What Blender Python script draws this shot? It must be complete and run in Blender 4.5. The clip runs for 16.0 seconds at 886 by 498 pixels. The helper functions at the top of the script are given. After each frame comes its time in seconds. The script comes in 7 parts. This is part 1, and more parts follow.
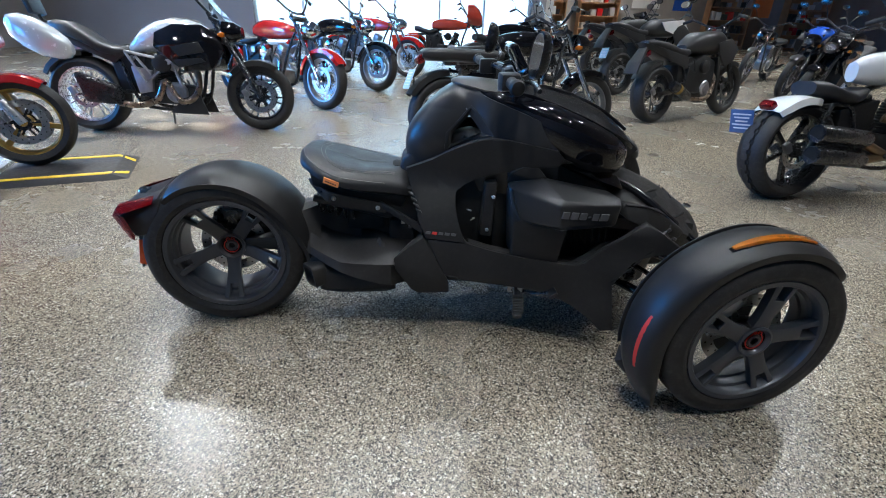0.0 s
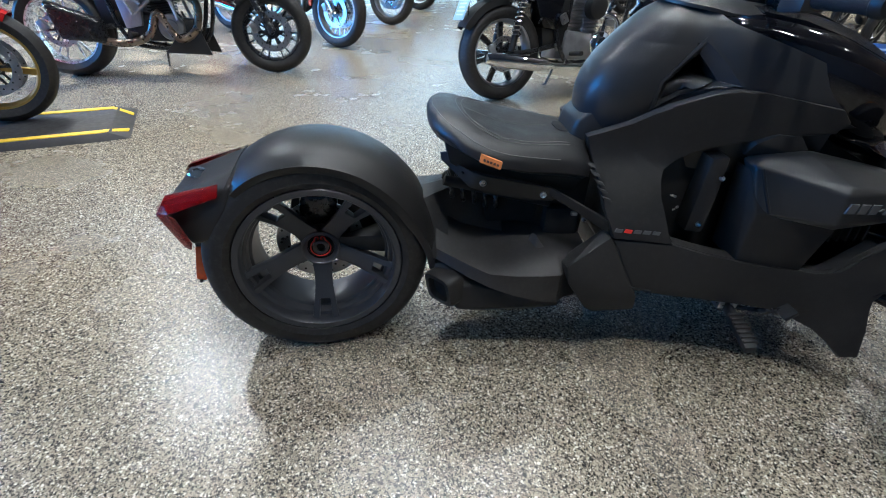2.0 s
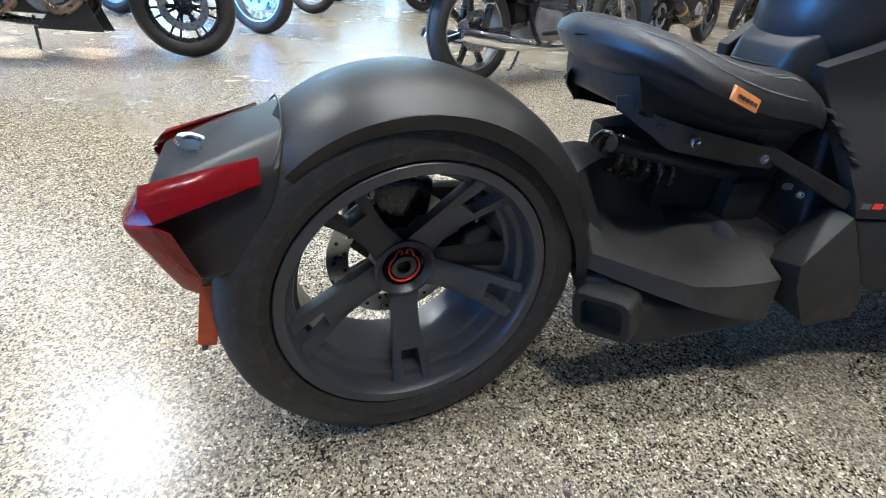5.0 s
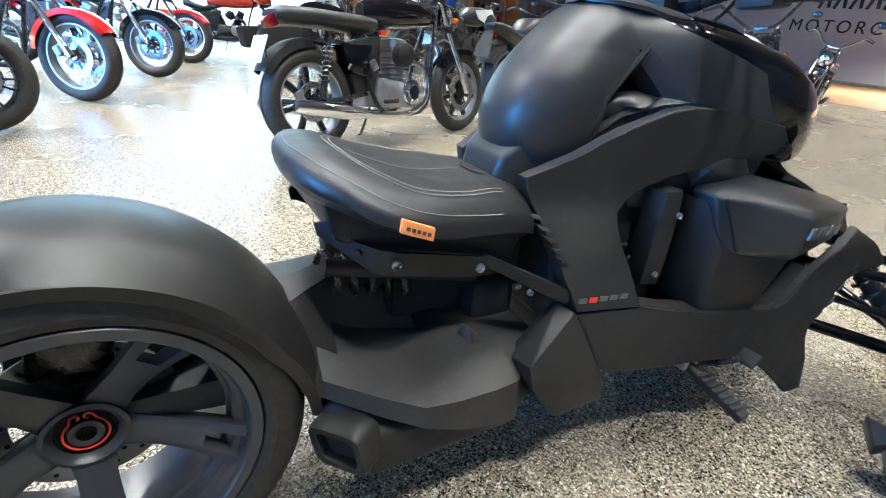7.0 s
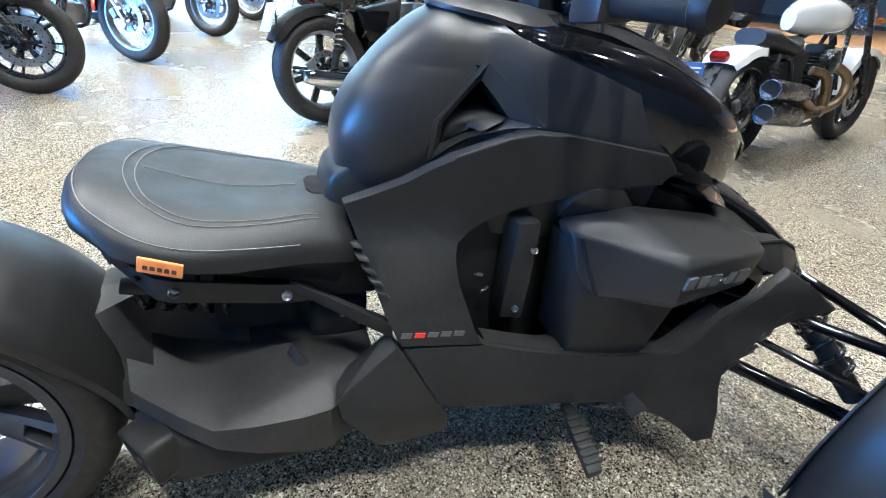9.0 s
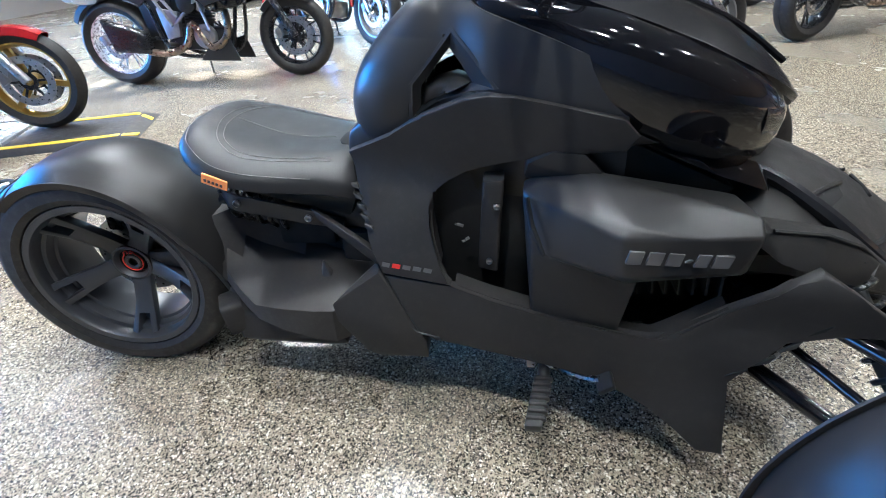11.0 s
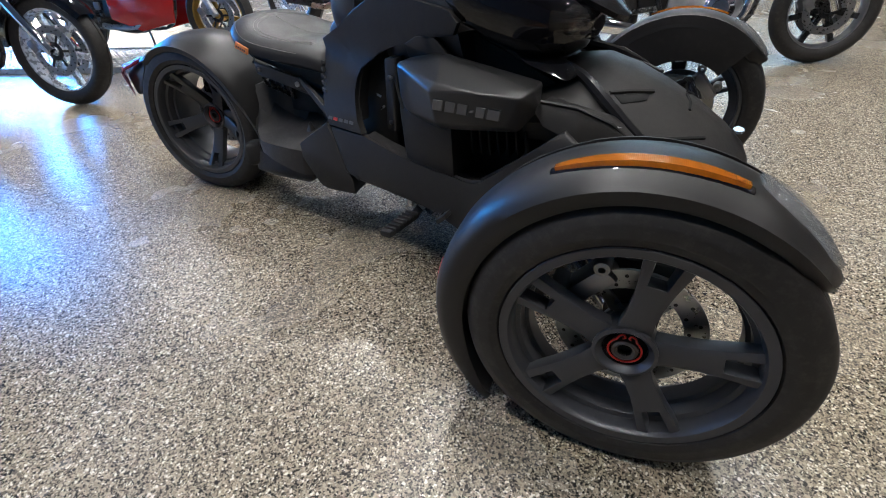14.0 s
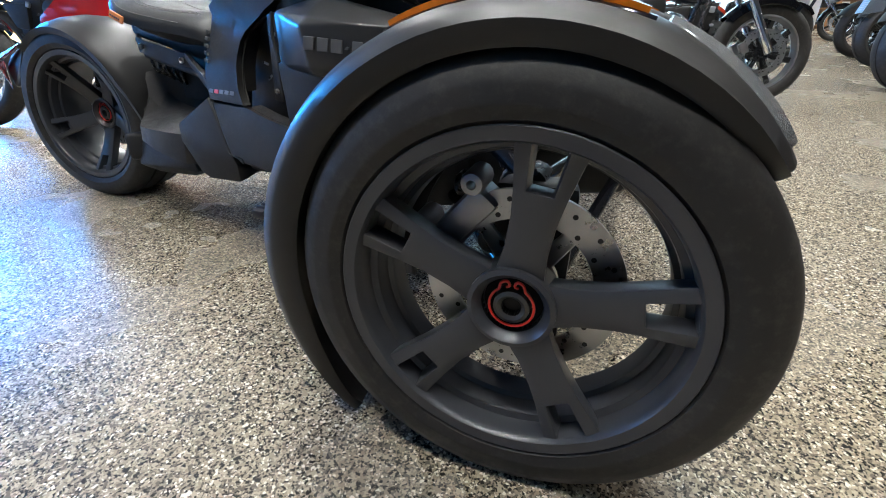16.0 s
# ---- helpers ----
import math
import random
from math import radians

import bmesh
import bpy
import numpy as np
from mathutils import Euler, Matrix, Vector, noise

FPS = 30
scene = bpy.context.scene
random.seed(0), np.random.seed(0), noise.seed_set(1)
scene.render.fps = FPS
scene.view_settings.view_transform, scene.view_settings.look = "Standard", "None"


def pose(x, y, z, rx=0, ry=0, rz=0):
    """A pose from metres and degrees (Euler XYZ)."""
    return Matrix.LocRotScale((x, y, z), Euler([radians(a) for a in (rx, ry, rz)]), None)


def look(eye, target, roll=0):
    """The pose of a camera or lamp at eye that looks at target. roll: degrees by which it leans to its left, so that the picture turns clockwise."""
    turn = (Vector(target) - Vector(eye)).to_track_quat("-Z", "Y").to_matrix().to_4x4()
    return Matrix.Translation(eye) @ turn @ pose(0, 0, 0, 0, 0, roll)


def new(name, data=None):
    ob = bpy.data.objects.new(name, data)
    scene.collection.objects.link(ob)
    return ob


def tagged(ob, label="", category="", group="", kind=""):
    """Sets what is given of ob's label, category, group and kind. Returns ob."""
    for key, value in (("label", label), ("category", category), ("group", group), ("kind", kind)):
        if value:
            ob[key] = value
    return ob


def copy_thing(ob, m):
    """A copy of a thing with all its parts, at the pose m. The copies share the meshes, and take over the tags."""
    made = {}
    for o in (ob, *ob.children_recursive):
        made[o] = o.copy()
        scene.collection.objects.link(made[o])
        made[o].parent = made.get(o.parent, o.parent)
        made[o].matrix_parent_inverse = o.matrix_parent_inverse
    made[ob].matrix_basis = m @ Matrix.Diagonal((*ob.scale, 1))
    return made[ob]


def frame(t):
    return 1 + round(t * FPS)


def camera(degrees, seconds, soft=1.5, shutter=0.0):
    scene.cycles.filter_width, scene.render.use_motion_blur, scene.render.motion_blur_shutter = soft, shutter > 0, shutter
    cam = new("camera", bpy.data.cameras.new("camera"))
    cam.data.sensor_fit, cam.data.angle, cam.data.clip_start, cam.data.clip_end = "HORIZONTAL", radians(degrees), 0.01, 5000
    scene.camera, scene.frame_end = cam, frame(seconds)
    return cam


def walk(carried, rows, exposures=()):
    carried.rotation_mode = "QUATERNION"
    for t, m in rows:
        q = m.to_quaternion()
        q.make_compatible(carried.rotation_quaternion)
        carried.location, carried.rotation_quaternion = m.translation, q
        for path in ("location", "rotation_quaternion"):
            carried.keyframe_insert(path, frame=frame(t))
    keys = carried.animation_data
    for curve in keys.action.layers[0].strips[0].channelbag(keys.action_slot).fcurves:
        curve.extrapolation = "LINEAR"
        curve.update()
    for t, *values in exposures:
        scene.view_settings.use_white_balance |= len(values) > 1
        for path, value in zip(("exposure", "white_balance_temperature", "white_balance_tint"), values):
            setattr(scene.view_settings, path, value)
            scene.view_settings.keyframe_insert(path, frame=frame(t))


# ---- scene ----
cam = camera(87.3, 16.0, soft=1.0)
PATH = [
    (0, (0.694, -1.74, 1.131), (0.831, 0.032, 0.215), 2.0),
    (0.5, (0.62, -1.616, 1.11), (0.78, 0.143, 0.171), 2.5),
    (1, (0.512, -1.418, 1.076), (0.663, 0.312, 0.085), 2.2),
    (1.5, (0.379, -1.285, 1.04), (0.513, 0.407, -0.018), 2.2),
    (2, (0.209, -1.17, 1.014), (0.398, 0.477, -0.105), 2.1),
    (2.5, (0.106, -1.025, 0.962), (0.325, 0.592, -0.195), 0.8),
    (3, (-0.002, -0.915, 0.887), (0.228, 0.681, -0.296), 0.1),
    (3.2, (-0.048, -0.872, 0.855), (0.201, 0.723, -0.325), 0.3),
    (5.3, (-0.161, -0.691, 0.732), (0.484, 0.892, -0.306), 5.4),
    (5.5, (-0.142, -0.699, 0.752), (0.566, 0.876, -0.257), 5.8),
    (6, (-0.06, -0.71, 0.794), (0.77, 0.847, -0.148), 6.2),
    (6.5, (0.034, -0.707, 0.813), (0.947, 0.829, -0.084), 6.1),
    (7, (0.148, -0.705, 0.845), (1.113, 0.814, -0.028), 5.8),
    (7.5, (0.262, -0.726, 0.903), (1.192, 0.799, 0.003), 5.2),
    (8, (0.353, -0.76, 0.946), (1.2, 0.789, 0.005), 4.6),
    (8.5, (0.464, -0.755, 0.955), (1.227, 0.805, -0.038), 5.5),
    (8.7, (0.504, -0.767, 0.958), (1.241, 0.789, -0.06), 5.8),
    (10.8, (0.958, -0.973, 0.981), (0.789, 0.667, -0.151), -3.5),
    (11, (0.995, -0.986, 0.983), (0.739, 0.643, -0.148), -3.9),
    (11.5, (1.073, -1.066, 1.014), (0.63, 0.503, -0.144), -4.8),
    (12, (1.21, -1.196, 1.061), (0.569, 0.3, -0.102), -6.1),
    (12.5, (1.321, -1.273, 1.051), (0.568, 0.167, -0.115), -6.2),
    (13, (1.448, -1.27, 1.007), (0.63, 0.111, -0.187), -6.2),
    (13.5, (1.567, -1.268, 0.965), (0.74, 0.087, -0.251), -5.8),
    (14, (1.712, -1.31, 0.884), (0.922, 0.129, -0.258), -3.1),
    (14.5, (1.78, -1.282, 0.798), (1.026, 0.248, -0.246), -1.0),
    (15, (1.821, -1.224, 0.695), (1.099, 0.374, -0.265), -0.5),
    (15.5, (1.837, -1.185, 0.637), (1.109, 0.433, -0.288), -0.6),
    (16, (1.832, -1.145, 0.591), (1.09, 0.477, -0.313), -0.8),
]
walk(cam, [(t, look(eye, target, roll)) for t, eye, target, roll in PATH], exposures=[
    (0, 2.17, 5600, 9), (2.5, 2.33, 5600, 8), (3.2, 2.42, 5650, 8), (5.5, 3.07, 5900, 8), (6.5, 3.32, 5950, 7), (8.5, 3.27, 5750, 6), (11, 3.10, 5600, 9), (12, 2.66, 5800, 11), (13.0, 2.35, 6150, 12),
    (14, 2.31, 6050, 13), (15, 2.52, 5900, 11), (16, 2.82, 6000, 9)])

# ---- world, sun and lamps ----
world = bpy.data.worlds.new("world")
scene.world = world
world.use_nodes = True
wn = world.node_tree
sky = wn.nodes.new("ShaderNodeTexSky")
sky.sky_type, sky.sun_disc = "NISHITA", False
sky.sun_elevation, sky.sun_rotation = radians(21), radians(-69)
wn.links.new(sky.outputs[0], wn.nodes["Background"].inputs[0])
wn.nodes["Background"].inputs[1].default_value = 0.05


def lamp(name, kind, energy, colour, m, **more):
    data = bpy.data.lights.new(name, kind)
    data.energy, data.color = energy, colour
    if kind == "SUN":
        data.angle = more["angle"]
    if kind == "AREA":
        data.shape, data.size = more.get("shape", "DISK"), more["size"]
        if "size_y" in more:
            data.size_y = more["size_y"]
        data.spread = more.get("spread", math.pi)
    ob = new(name, data)
    ob.matrix_world = m
    return ob


lamp("sun", "SUN", 5.0, (1.0, 0.93, 0.82), look((0, 0, 10), (0.85, -0.32, 9.65)), angle=0.009)
CEILING = 5.4
# downlights in the ceiling over the showroom floor: (x, y, watts)
# some follow reflections and shadows; the rest are unseen fill, added to brighten
SPOTS = [(0.0, 2.2, 10.1), (1.55, 2.8, 8.4), (3.3, 2.6, 7.6), (-2.9, 4.1, 42), (-4.4, -0.1, 6), (-6.2, 2.8, 23), (0.3, 0.3, 9), (1.9, 0.2, 4.8), (0.5, -2.0, 12.6), (2.4, -2.2, 7.2), (4.4, -1.4, 4.4),
         (-4.6, 7.4, 38), (-1.6, 8.6, 19.8), (6.2, 3.0, 19.8), (8.8, 5.5, 30.6), (5.2, 8.8, 30.6), (10.8, 2.0, 27), (1.0, 6.2, 11.5), (8.2, 12.0, 43.2), (13.5, 9.0, 43.2), (8.0, 17.0, 46.8), (20.5, 4.0, 162), (16.5, -0.5, 72)]
for sx, sy, watts in SPOTS:
    lamp("downlight_and_fill_lamp", "AREA", watts, (1.0, 0.96, 0.87), look((sx, sy, CEILING - 0.09), (sx, sy, 0)), size=0.22, spread=radians(125))
# sky light in the openings of the left wall's windows
for wy, wz, wide, tall, power in ((2.2, 2.4, 2.9, 2.3, 184), (-3.6, 2.2, 3.0, 2.2, 31)):
    lamp("window_sky_lamp", "AREA", power, (0.035, 0.34, 1.0), look((-8.80, wy, wz), (0, wy, wz)), shape="RECTANGLE", size=wide, size_y=tall)

# ---- materials ----


def nodes_of(name):
    m = bpy.data.materials.new(name)
    m.use_nodes = True
    t = m.node_tree
    return m, t, t.nodes["Principled BSDF"]


def link(t, a, b):
    t.links.new(a, b)


def ramp_node(t, fac, stops, interp="LINEAR"):
    r = t.nodes.new("ShaderNodeValToRGB")
    r.color_ramp.interpolation = interp
    els = r.color_ramp.elements
    while len(els) < len(stops):
        els.new(0.5)
    for e, (p, c) in zip(els, stops):
        e.position, e.color = p, (*c, 1)
    link(t, fac, r.inputs[0])
    return r.outputs[0]


def noise_node(t, scale, detail=4.0, rough=0.55, coords="Object"):
    c = t.nodes.new("ShaderNodeTexCoord")
    n = t.nodes.new("ShaderNodeTexNoise")
    n.inputs["Scale"].default_value, n.inputs["Detail"].default_value, n.inputs["Roughness"].default_value = scale, detail, rough
    link(t, c.outputs[coords], n.inputs["Vector"])
    return n.outputs[0]


def surface(name, colour, rough=0.5, metal=0.0, vary=0.25, scale=6.0, bump=0.0, bump_scale=300.0, coat=0.0, rough_vary=0.08, dust=0.0, ior=1.5):
    """A worn everyday surface: colour and gloss drift at a large scale, fine grain in the relief."""
    m, t, b = nodes_of(name)
    n = noise_node(t, scale)
    lo, hi = [tuple(min(1, c * k) for c in colour) for k in (1 - vary, 1 + vary)]
    col = ramp_node(t, n, [(0.3, lo), (0.7, hi)])
    if dust:
        d = noise_node(t, scale * 9, 6.0, 0.7)
        mask = ramp_node(t, d, [(0.5, (0, 0, 0)), (0.85, (dust, dust, dust))])
        mix = t.nodes.new("ShaderNodeMix")
        mix.data_type = "RGBA"
        link(t, mask, mix.inputs[0]), link(t, col, mix.inputs[6])
        mix.inputs[7].default_value = (0.32, 0.29, 0.25, 1)
        col = mix.outputs[2]
    link(t, col, b.inputs["Base Color"])
    b.inputs["Metallic"].default_value, b.inputs["IOR"].default_value = metal, ior
    fine = noise_node(t, scale * 4, 5.0, 0.6)
    r = ramp_node(t, fine, [(0.3, (rough - rough_vary,) * 3), (0.7, (rough + rough_vary,) * 3)])
    link(t, r, b.inputs["Roughness"])
    b.inputs["Coat Weight"].default_value, b.inputs["Coat Roughness"].default_value = coat, 0.05
    if bump:
        g = noise_node(t, bump_scale, 2.0)
        u = t.nodes.new("ShaderNodeBump")
        u.inputs["Strength"].default_value, u.inputs["Distance"].default_value = bump, 0.0006
        link(t, g, u.inputs["Height"]), link(t, u.outputs[0], b.inputs["Normal"])
    return m


def glow(name, colour, strength):
    m, t, b = nodes_of(name)
    b.inputs["Base Color"].default_value = (*colour, 1)
    b.inputs["Emission Color"].default_value = (*colour, 1)
    b.inputs["Emission Strength"].default_value = strength
    return m


def lens(name, colour, rough=0.08, see=0.55):
    m, t, b = nodes_of(name)
    n = noise_node(t, 60, 2.0)
    col = ramp_node(t, n, [(0.3, tuple(c * 0.75 for c in colour)), (0.7, colour)])
    link(t, col, b.inputs["Base Color"])
    b.inputs["Roughness"].default_value, b.inputs["Transmission Weight"].default_value = rough, see
    b.inputs["Coat Weight"].default_value = 0.15
    w = t.nodes.new("ShaderNodeTexWave")
    w.inputs["Scale"].default_value = 120
    c = t.nodes.new("ShaderNodeTexCoord")
    link(t, c.outputs["Object"], w.inputs["Vector"])
    u = t.nodes.new("ShaderNodeBump")
    u.inputs["Strength"].default_value, u.inputs["Distance"].default_value = 0.12, 0.001
    link(t, w.outputs[1], u.inputs["Height"]), link(t, u.outputs[0], b.inputs["Normal"])
    return m


BODY = surface("matte_black_plastic", (0.0250, 0.0246, 0.0244), 0.34, vary=0.12, scale=4, bump=0.25, bump_scale=900, dust=0.004, rough_vary=0.015, ior=1.40)
BODY2 = surface("grained_black_plastic", (0.0215, 0.0203, 0.0194), 0.48, vary=0.2, scale=5, bump=0.5, bump_scale=700, dust=0.03, ior=1.30)
FENDER = surface("satin_grey_fender_plastic", (0.018, 0.0172, 0.0170), 0.39, vary=0.14, scale=3, bump=0.2, bump_scale=900, dust=0.008, rough_vary=0.03, ior=1.36)
# brightened copy of BODY2 for the board: lift painted in, plus extra dust
TREAD = surface("brightened_dusty_board_plastic", (0.030, 0.028, 0.0265), 0.50, vary=0.3, scale=9, bump=0.5, bump_scale=700, dust=0.05, ior=1.40)
# darkened, less reflective copy of BODY for the visor and nose ridge
VISOR = surface("darkened_visor_plastic", (0.010, 0.010, 0.011), 0.24, vary=0.1, scale=4, bump=0.15, bump_scale=900, rough_vary=0.02, ior=1.30)
GLOSS = surface("gloss_black_paint", (0.004, 0.004, 0.005), 0.07, vary=0.1, coat=0.35, rough_vary=0.02, ior=1.42)
# dark plastic; base lowered to put the black of cavities into the colour
DEEP = surface("dark_plastic_and_recess_black", (0.0055, 0.0055, 0.0055), 0.55, vary=0.3, scale=12)
# near-black that paints the dark of recesses, slots and bores into the colour
PITCH = surface("recess_shade_black", (0.003, 0.003, 0.003), 0.9)
STEELB = surface("black_powder_coat", (0.010, 0.010, 0.011), 0.28, vary=0.15, scale=20, coat=0.2, rough_vary=0.04)
RIM = surface("satin_dark_grey_alloy", (0.042, 0.044, 0.050), 0.33, metal=0.15, vary=0.08, scale=8, bump=0.1, bump_scale=600, rough_vary=0.03)
RUBBER = surface("tyre_rubber", (0.0125, 0.0112, 0.0102), 0.60, vary=0.45, scale=6, bump=0.35, bump_scale=250, dust=0.11)
LEATHER = surface("black_vinyl", (0.014, 0.014, 0.015), 0.46, vary=0.15, scale=5, bump=0.6, bump_scale=450)
THREAD = surface("pale_thread", (0.20, 0.19, 0.185), 0.8)
CHROME = surface("chrome", (0.75, 0.76, 0.78), 0.08, metal=1.0, vary=0.05, rough_vary=0.03)
STEEL = surface("brushed_steel", (0.42, 0.42, 0.42), 0.32, metal=1.0, vary=0.2, scale=14)
DARKSTEEL = surface("dull_dark_steel", (0.10, 0.10, 0.10), 0.35, metal=0.9, vary=0.2, scale=14)
ALLOY = surface("cast_alloy", (0.33, 0.33, 0.34), 0.42, metal=0.9, vary=0.25, scale=10)
POLISHED = surface("polished_pale_alloy", (0.72, 0.74, 0.76), 0.28, metal=0.6, vary=0.08, scale=10)
GOLD = surface("gold_anodised_alloy", (0.42, 0.27, 0.07), 0.35, metal=0.8, vary=0.15)
BRONZE = surface("bronze_exhaust", (0.26, 0.18, 0.10), 0.35, metal=0.9, vary=0.35, scale=9)
HEATED = surface("heat_tinted_steel", (0.30, 0.23, 0.17), 0.30, metal=1.0, vary=0.4, scale=9)
RED = surface("red_paint", (0.42, 0.012, 0.010), 0.16, vary=0.08, coat=1.0)
ORANGERED = surface("orange_red_paint", (0.48, 0.035, 0.012), 0.16, vary=0.08, coat=1.0)
WHITEP = surface("white_paint", (0.74, 0.74, 0.72), 0.18, vary=0.05, coat=1.0)
SILVER = surface("pearl_silver_paint", (0.62, 0.66, 0.70), 0.22, metal=0.35, vary=0.06, coat=1.0)
BLUEP = surface("blue_paint", (0.02, 0.08, 0.42), 0.2, vary=0.1, coat=1.0)
REDMARK = surface("red_mark", (0.62, 0.03, 0.02), 0.4)
TAB = surface("orange_cloth_tab", (0.72, 0.24, 0.07), 0.75, vary=0.12, scale=60, bump=0.5)
DECAL = surface("silver_grey_decal", (0.10, 0.10, 0.10), 0.40, metal=0.2)
INK = surface("dark_ink", (0.06, 0.035, 0.03), 0.6)
AMBER = lens("amber_lens", (0.60, 0.17, 0.010), 0.10, 0.45)
ORLENS = lens("red_orange_lens", (0.62, 0.075, 0.012), 0.14, 0.2)
REDLENS = lens("red_lens", (0.30, 0.003, 0.004), 0.07, 0.6)
HEADGLASS = lens("smoked_headlamp_glass", (0.10, 0.11, 0.12), 0.06, 0.9)
CLEAR = lens("clear_lens", (0.85, 0.88, 0.9), 0.05, 0.85)
MIRROR = surface("mirror_glass", (0.85, 0.87, 0.88), 0.03, metal=1.0, vary=0.02, rough_vary=0.01)
WALL = surface("grey_wall_paint", (0.33, 0.30, 0.28), 0.75, vary=0.06, scale=0.8, bump=0.3, bump_scale=90)
PALE = surface("pale_wall_paint", (0.62, 0.59, 0.53), 0.75, vary=0.05, scale=0.7, bump=0.3, bump_scale=90)
DARKWALL = surface("brown_grey_wall_paint", (0.30, 0.265, 0.23), 0.8, vary=0.2, scale=0.8)
CEIL = surface("dark_ceiling_paint", (0.09, 0.09, 0.09), 0.85, vary=0.1, scale=1.0)
WOOD = surface("warm_wood", (0.33, 0.17, 0.075), 0.5, vary=0.35, scale=3)
WHITEF = surface("white_metal_frame", (0.7, 0.72, 0.73), 0.4, vary=0.05)
YELLOW = surface("yellow_tape", (0.75, 0.50, 0.02), 0.5, vary=0.15, scale=12, dust=0.08)
MAT = surface("black_rubber_mat", (0.030, 0.028, 0.028), 0.6, vary=0.25, scale=8, bump=0.5, bump_scale=120, dust=0.08)
PALECARD = surface("pale_blue_card", (0.42, 0.58, 0.66), 0.35, vary=0.1)
PLATEB = surface("blue_card", (0.05, 0.10, 0.24), 0.35, vary=0.1)
CARDINK = surface("white_print", (0.7, 0.72, 0.75), 0.5)
PANE, pt, pb = nodes_of("window_glass")
pb.inputs["Transmission Weight"].default_value, pb.inputs["Roughness"].default_value, pb.inputs["IOR"].default_value = 1.0, 0.0, 1.1


def floor_material():
    """Flake epoxy: chips of several greys and tans under a clear glossy coat."""
    m, t, b = nodes_of("flake_epoxy_floor")
    c = t.nodes.new("ShaderNodeTexCoord")

    def chips(scale):
        v = t.nodes.new("ShaderNodeTexVoronoi")
        v.inputs["Scale"].default_value, v.inputs["Randomness"].default_value = scale, 1.0
        link(t, c.outputs["Object"], v.inputs["Vector"])
        w = t.nodes.new("ShaderNodeTexWhiteNoise")
        link(t, v.outputs["Color"], w.inputs["Vector"])
        return w.outputs["Value"]

    dark, grey, tan, pale, white = (0.024, 0.021, 0.017), (0.116, 0.098, 0.074), (0.250, 0.208, 0.148), (0.365, 0.308, 0.222), (0.68, 0.615, 0.49)
    big = ramp_node(t, chips(155), [(0.0, dark), (0.19, grey), (0.40, tan), (0.68, pale), (0.92, white)], "CONSTANT")
    small = ramp_node(t, chips(290), [(0.0, dark), (0.25, grey), (0.40, tan), (0.66, pale), (0.92, white)], "CONSTANT")
    mix = t.nodes.new("ShaderNodeMix")
    mix.data_type = "RGBA"
    pick = ramp_node(t, noise_node(t, 120, 2.0), [(0.44, (0, 0, 0)), (0.52, (1, 1, 1))])
    link(t, pick, mix.inputs[0]), link(t, big, mix.inputs[6]), link(t, small, mix.inputs[7])
    drift = ramp_node(t, noise_node(t, 0.9), [(0.3, (0.86, 0.86, 0.86)), (0.7, (1.0, 1.0, 1.0))])
    mul = t.nodes.new("ShaderNodeMix")
    mul.data_type, mul.blend_type = "RGBA", "MULTIPLY"
    mul.inputs[0].default_value = 1.0
    link(t, mix.outputs[2], mul.inputs[6]), link(t, drift, mul.inputs[7])
    link(t, mul.outputs[2], b.inputs["Base Color"])
    rough = ramp_node(t, noise_node(t, 1.6), [(0.3, (0.21,) * 3), (0.7, (0.30,) * 3)])
    link(t, rough, b.inputs["Roughness"])
    b.inputs["IOR"].default_value = 1.5
    u = t.nodes.new("ShaderNodeBump")
    u.inputs["Strength"].default_value, u.inputs["Distance"].default_value = 0.62, 0.0010
    link(t, noise_node(t, 160, 3.0), u.inputs["Height"]), link(t, u.outputs[0], b.inputs["Normal"])
    return m


FLOOR = floor_material()

# ---- mesh helpers ----


def part(name, bm, material, parent=None, label="", angle=38):
    bmesh.ops.recalc_face_normals(bm, faces=bm.faces)
    me = bpy.data.meshes.new(name)
    bm.to_mesh(me)
    bm.free()
    me.materials.append(material)
    me.shade_smooth()
    me.set_sharp_from_angle(angle=radians(angle))
    ob = new(name, me)
    ob.parent = parent
    if label:
        ob["label"] = label
    return ob


def thing(name, label, category, group="", m=None):
    ob = new(name)
    ob.empty_display_size = 0.1
    if m is not None:
        ob.matrix_world = m
    return tagged(ob, label, category, group)


def join(dst, src):
    me = bpy.data.meshes.new("temp")
    src.to_mesh(me)
    src.free()
    dst.from_mesh(me)
    bpy.data.meshes.remove(me)
    return dst


def moved(bm, m):
    bm.transform(m)
    return bm


def mirrored(bm):
    bm.transform(Matrix.Diagonal((1, -1, 1, 1)))
    bmesh.ops.reverse_faces(bm, faces=bm.faces)
    return bm


def rounded(bm, width, segments=2, angle=25):
    edges = [e for e in bm.edges if len(e.link_faces) == 2 and e.calc_face_angle(0) > radians(angle)]
    if edges:
        bmesh.ops.bevel(bm, geom=edges, offset=width, offset_type="OFFSET", segments=segments, profile=0.6, affect="EDGES", clamp_overlap=True)
    return bm


def box(size, centre=(0, 0, 0), bevel=0.0, turn=(0, 0, 0), segments=2):
    bm = bmesh.new()
    bmesh.ops.create_cube(bm, size=1.0, matrix=Matrix.Diagonal((*size, 1)))
    if bevel:
        rounded(bm, bevel, segments)
    return moved(bm, pose(*centre, *turn))


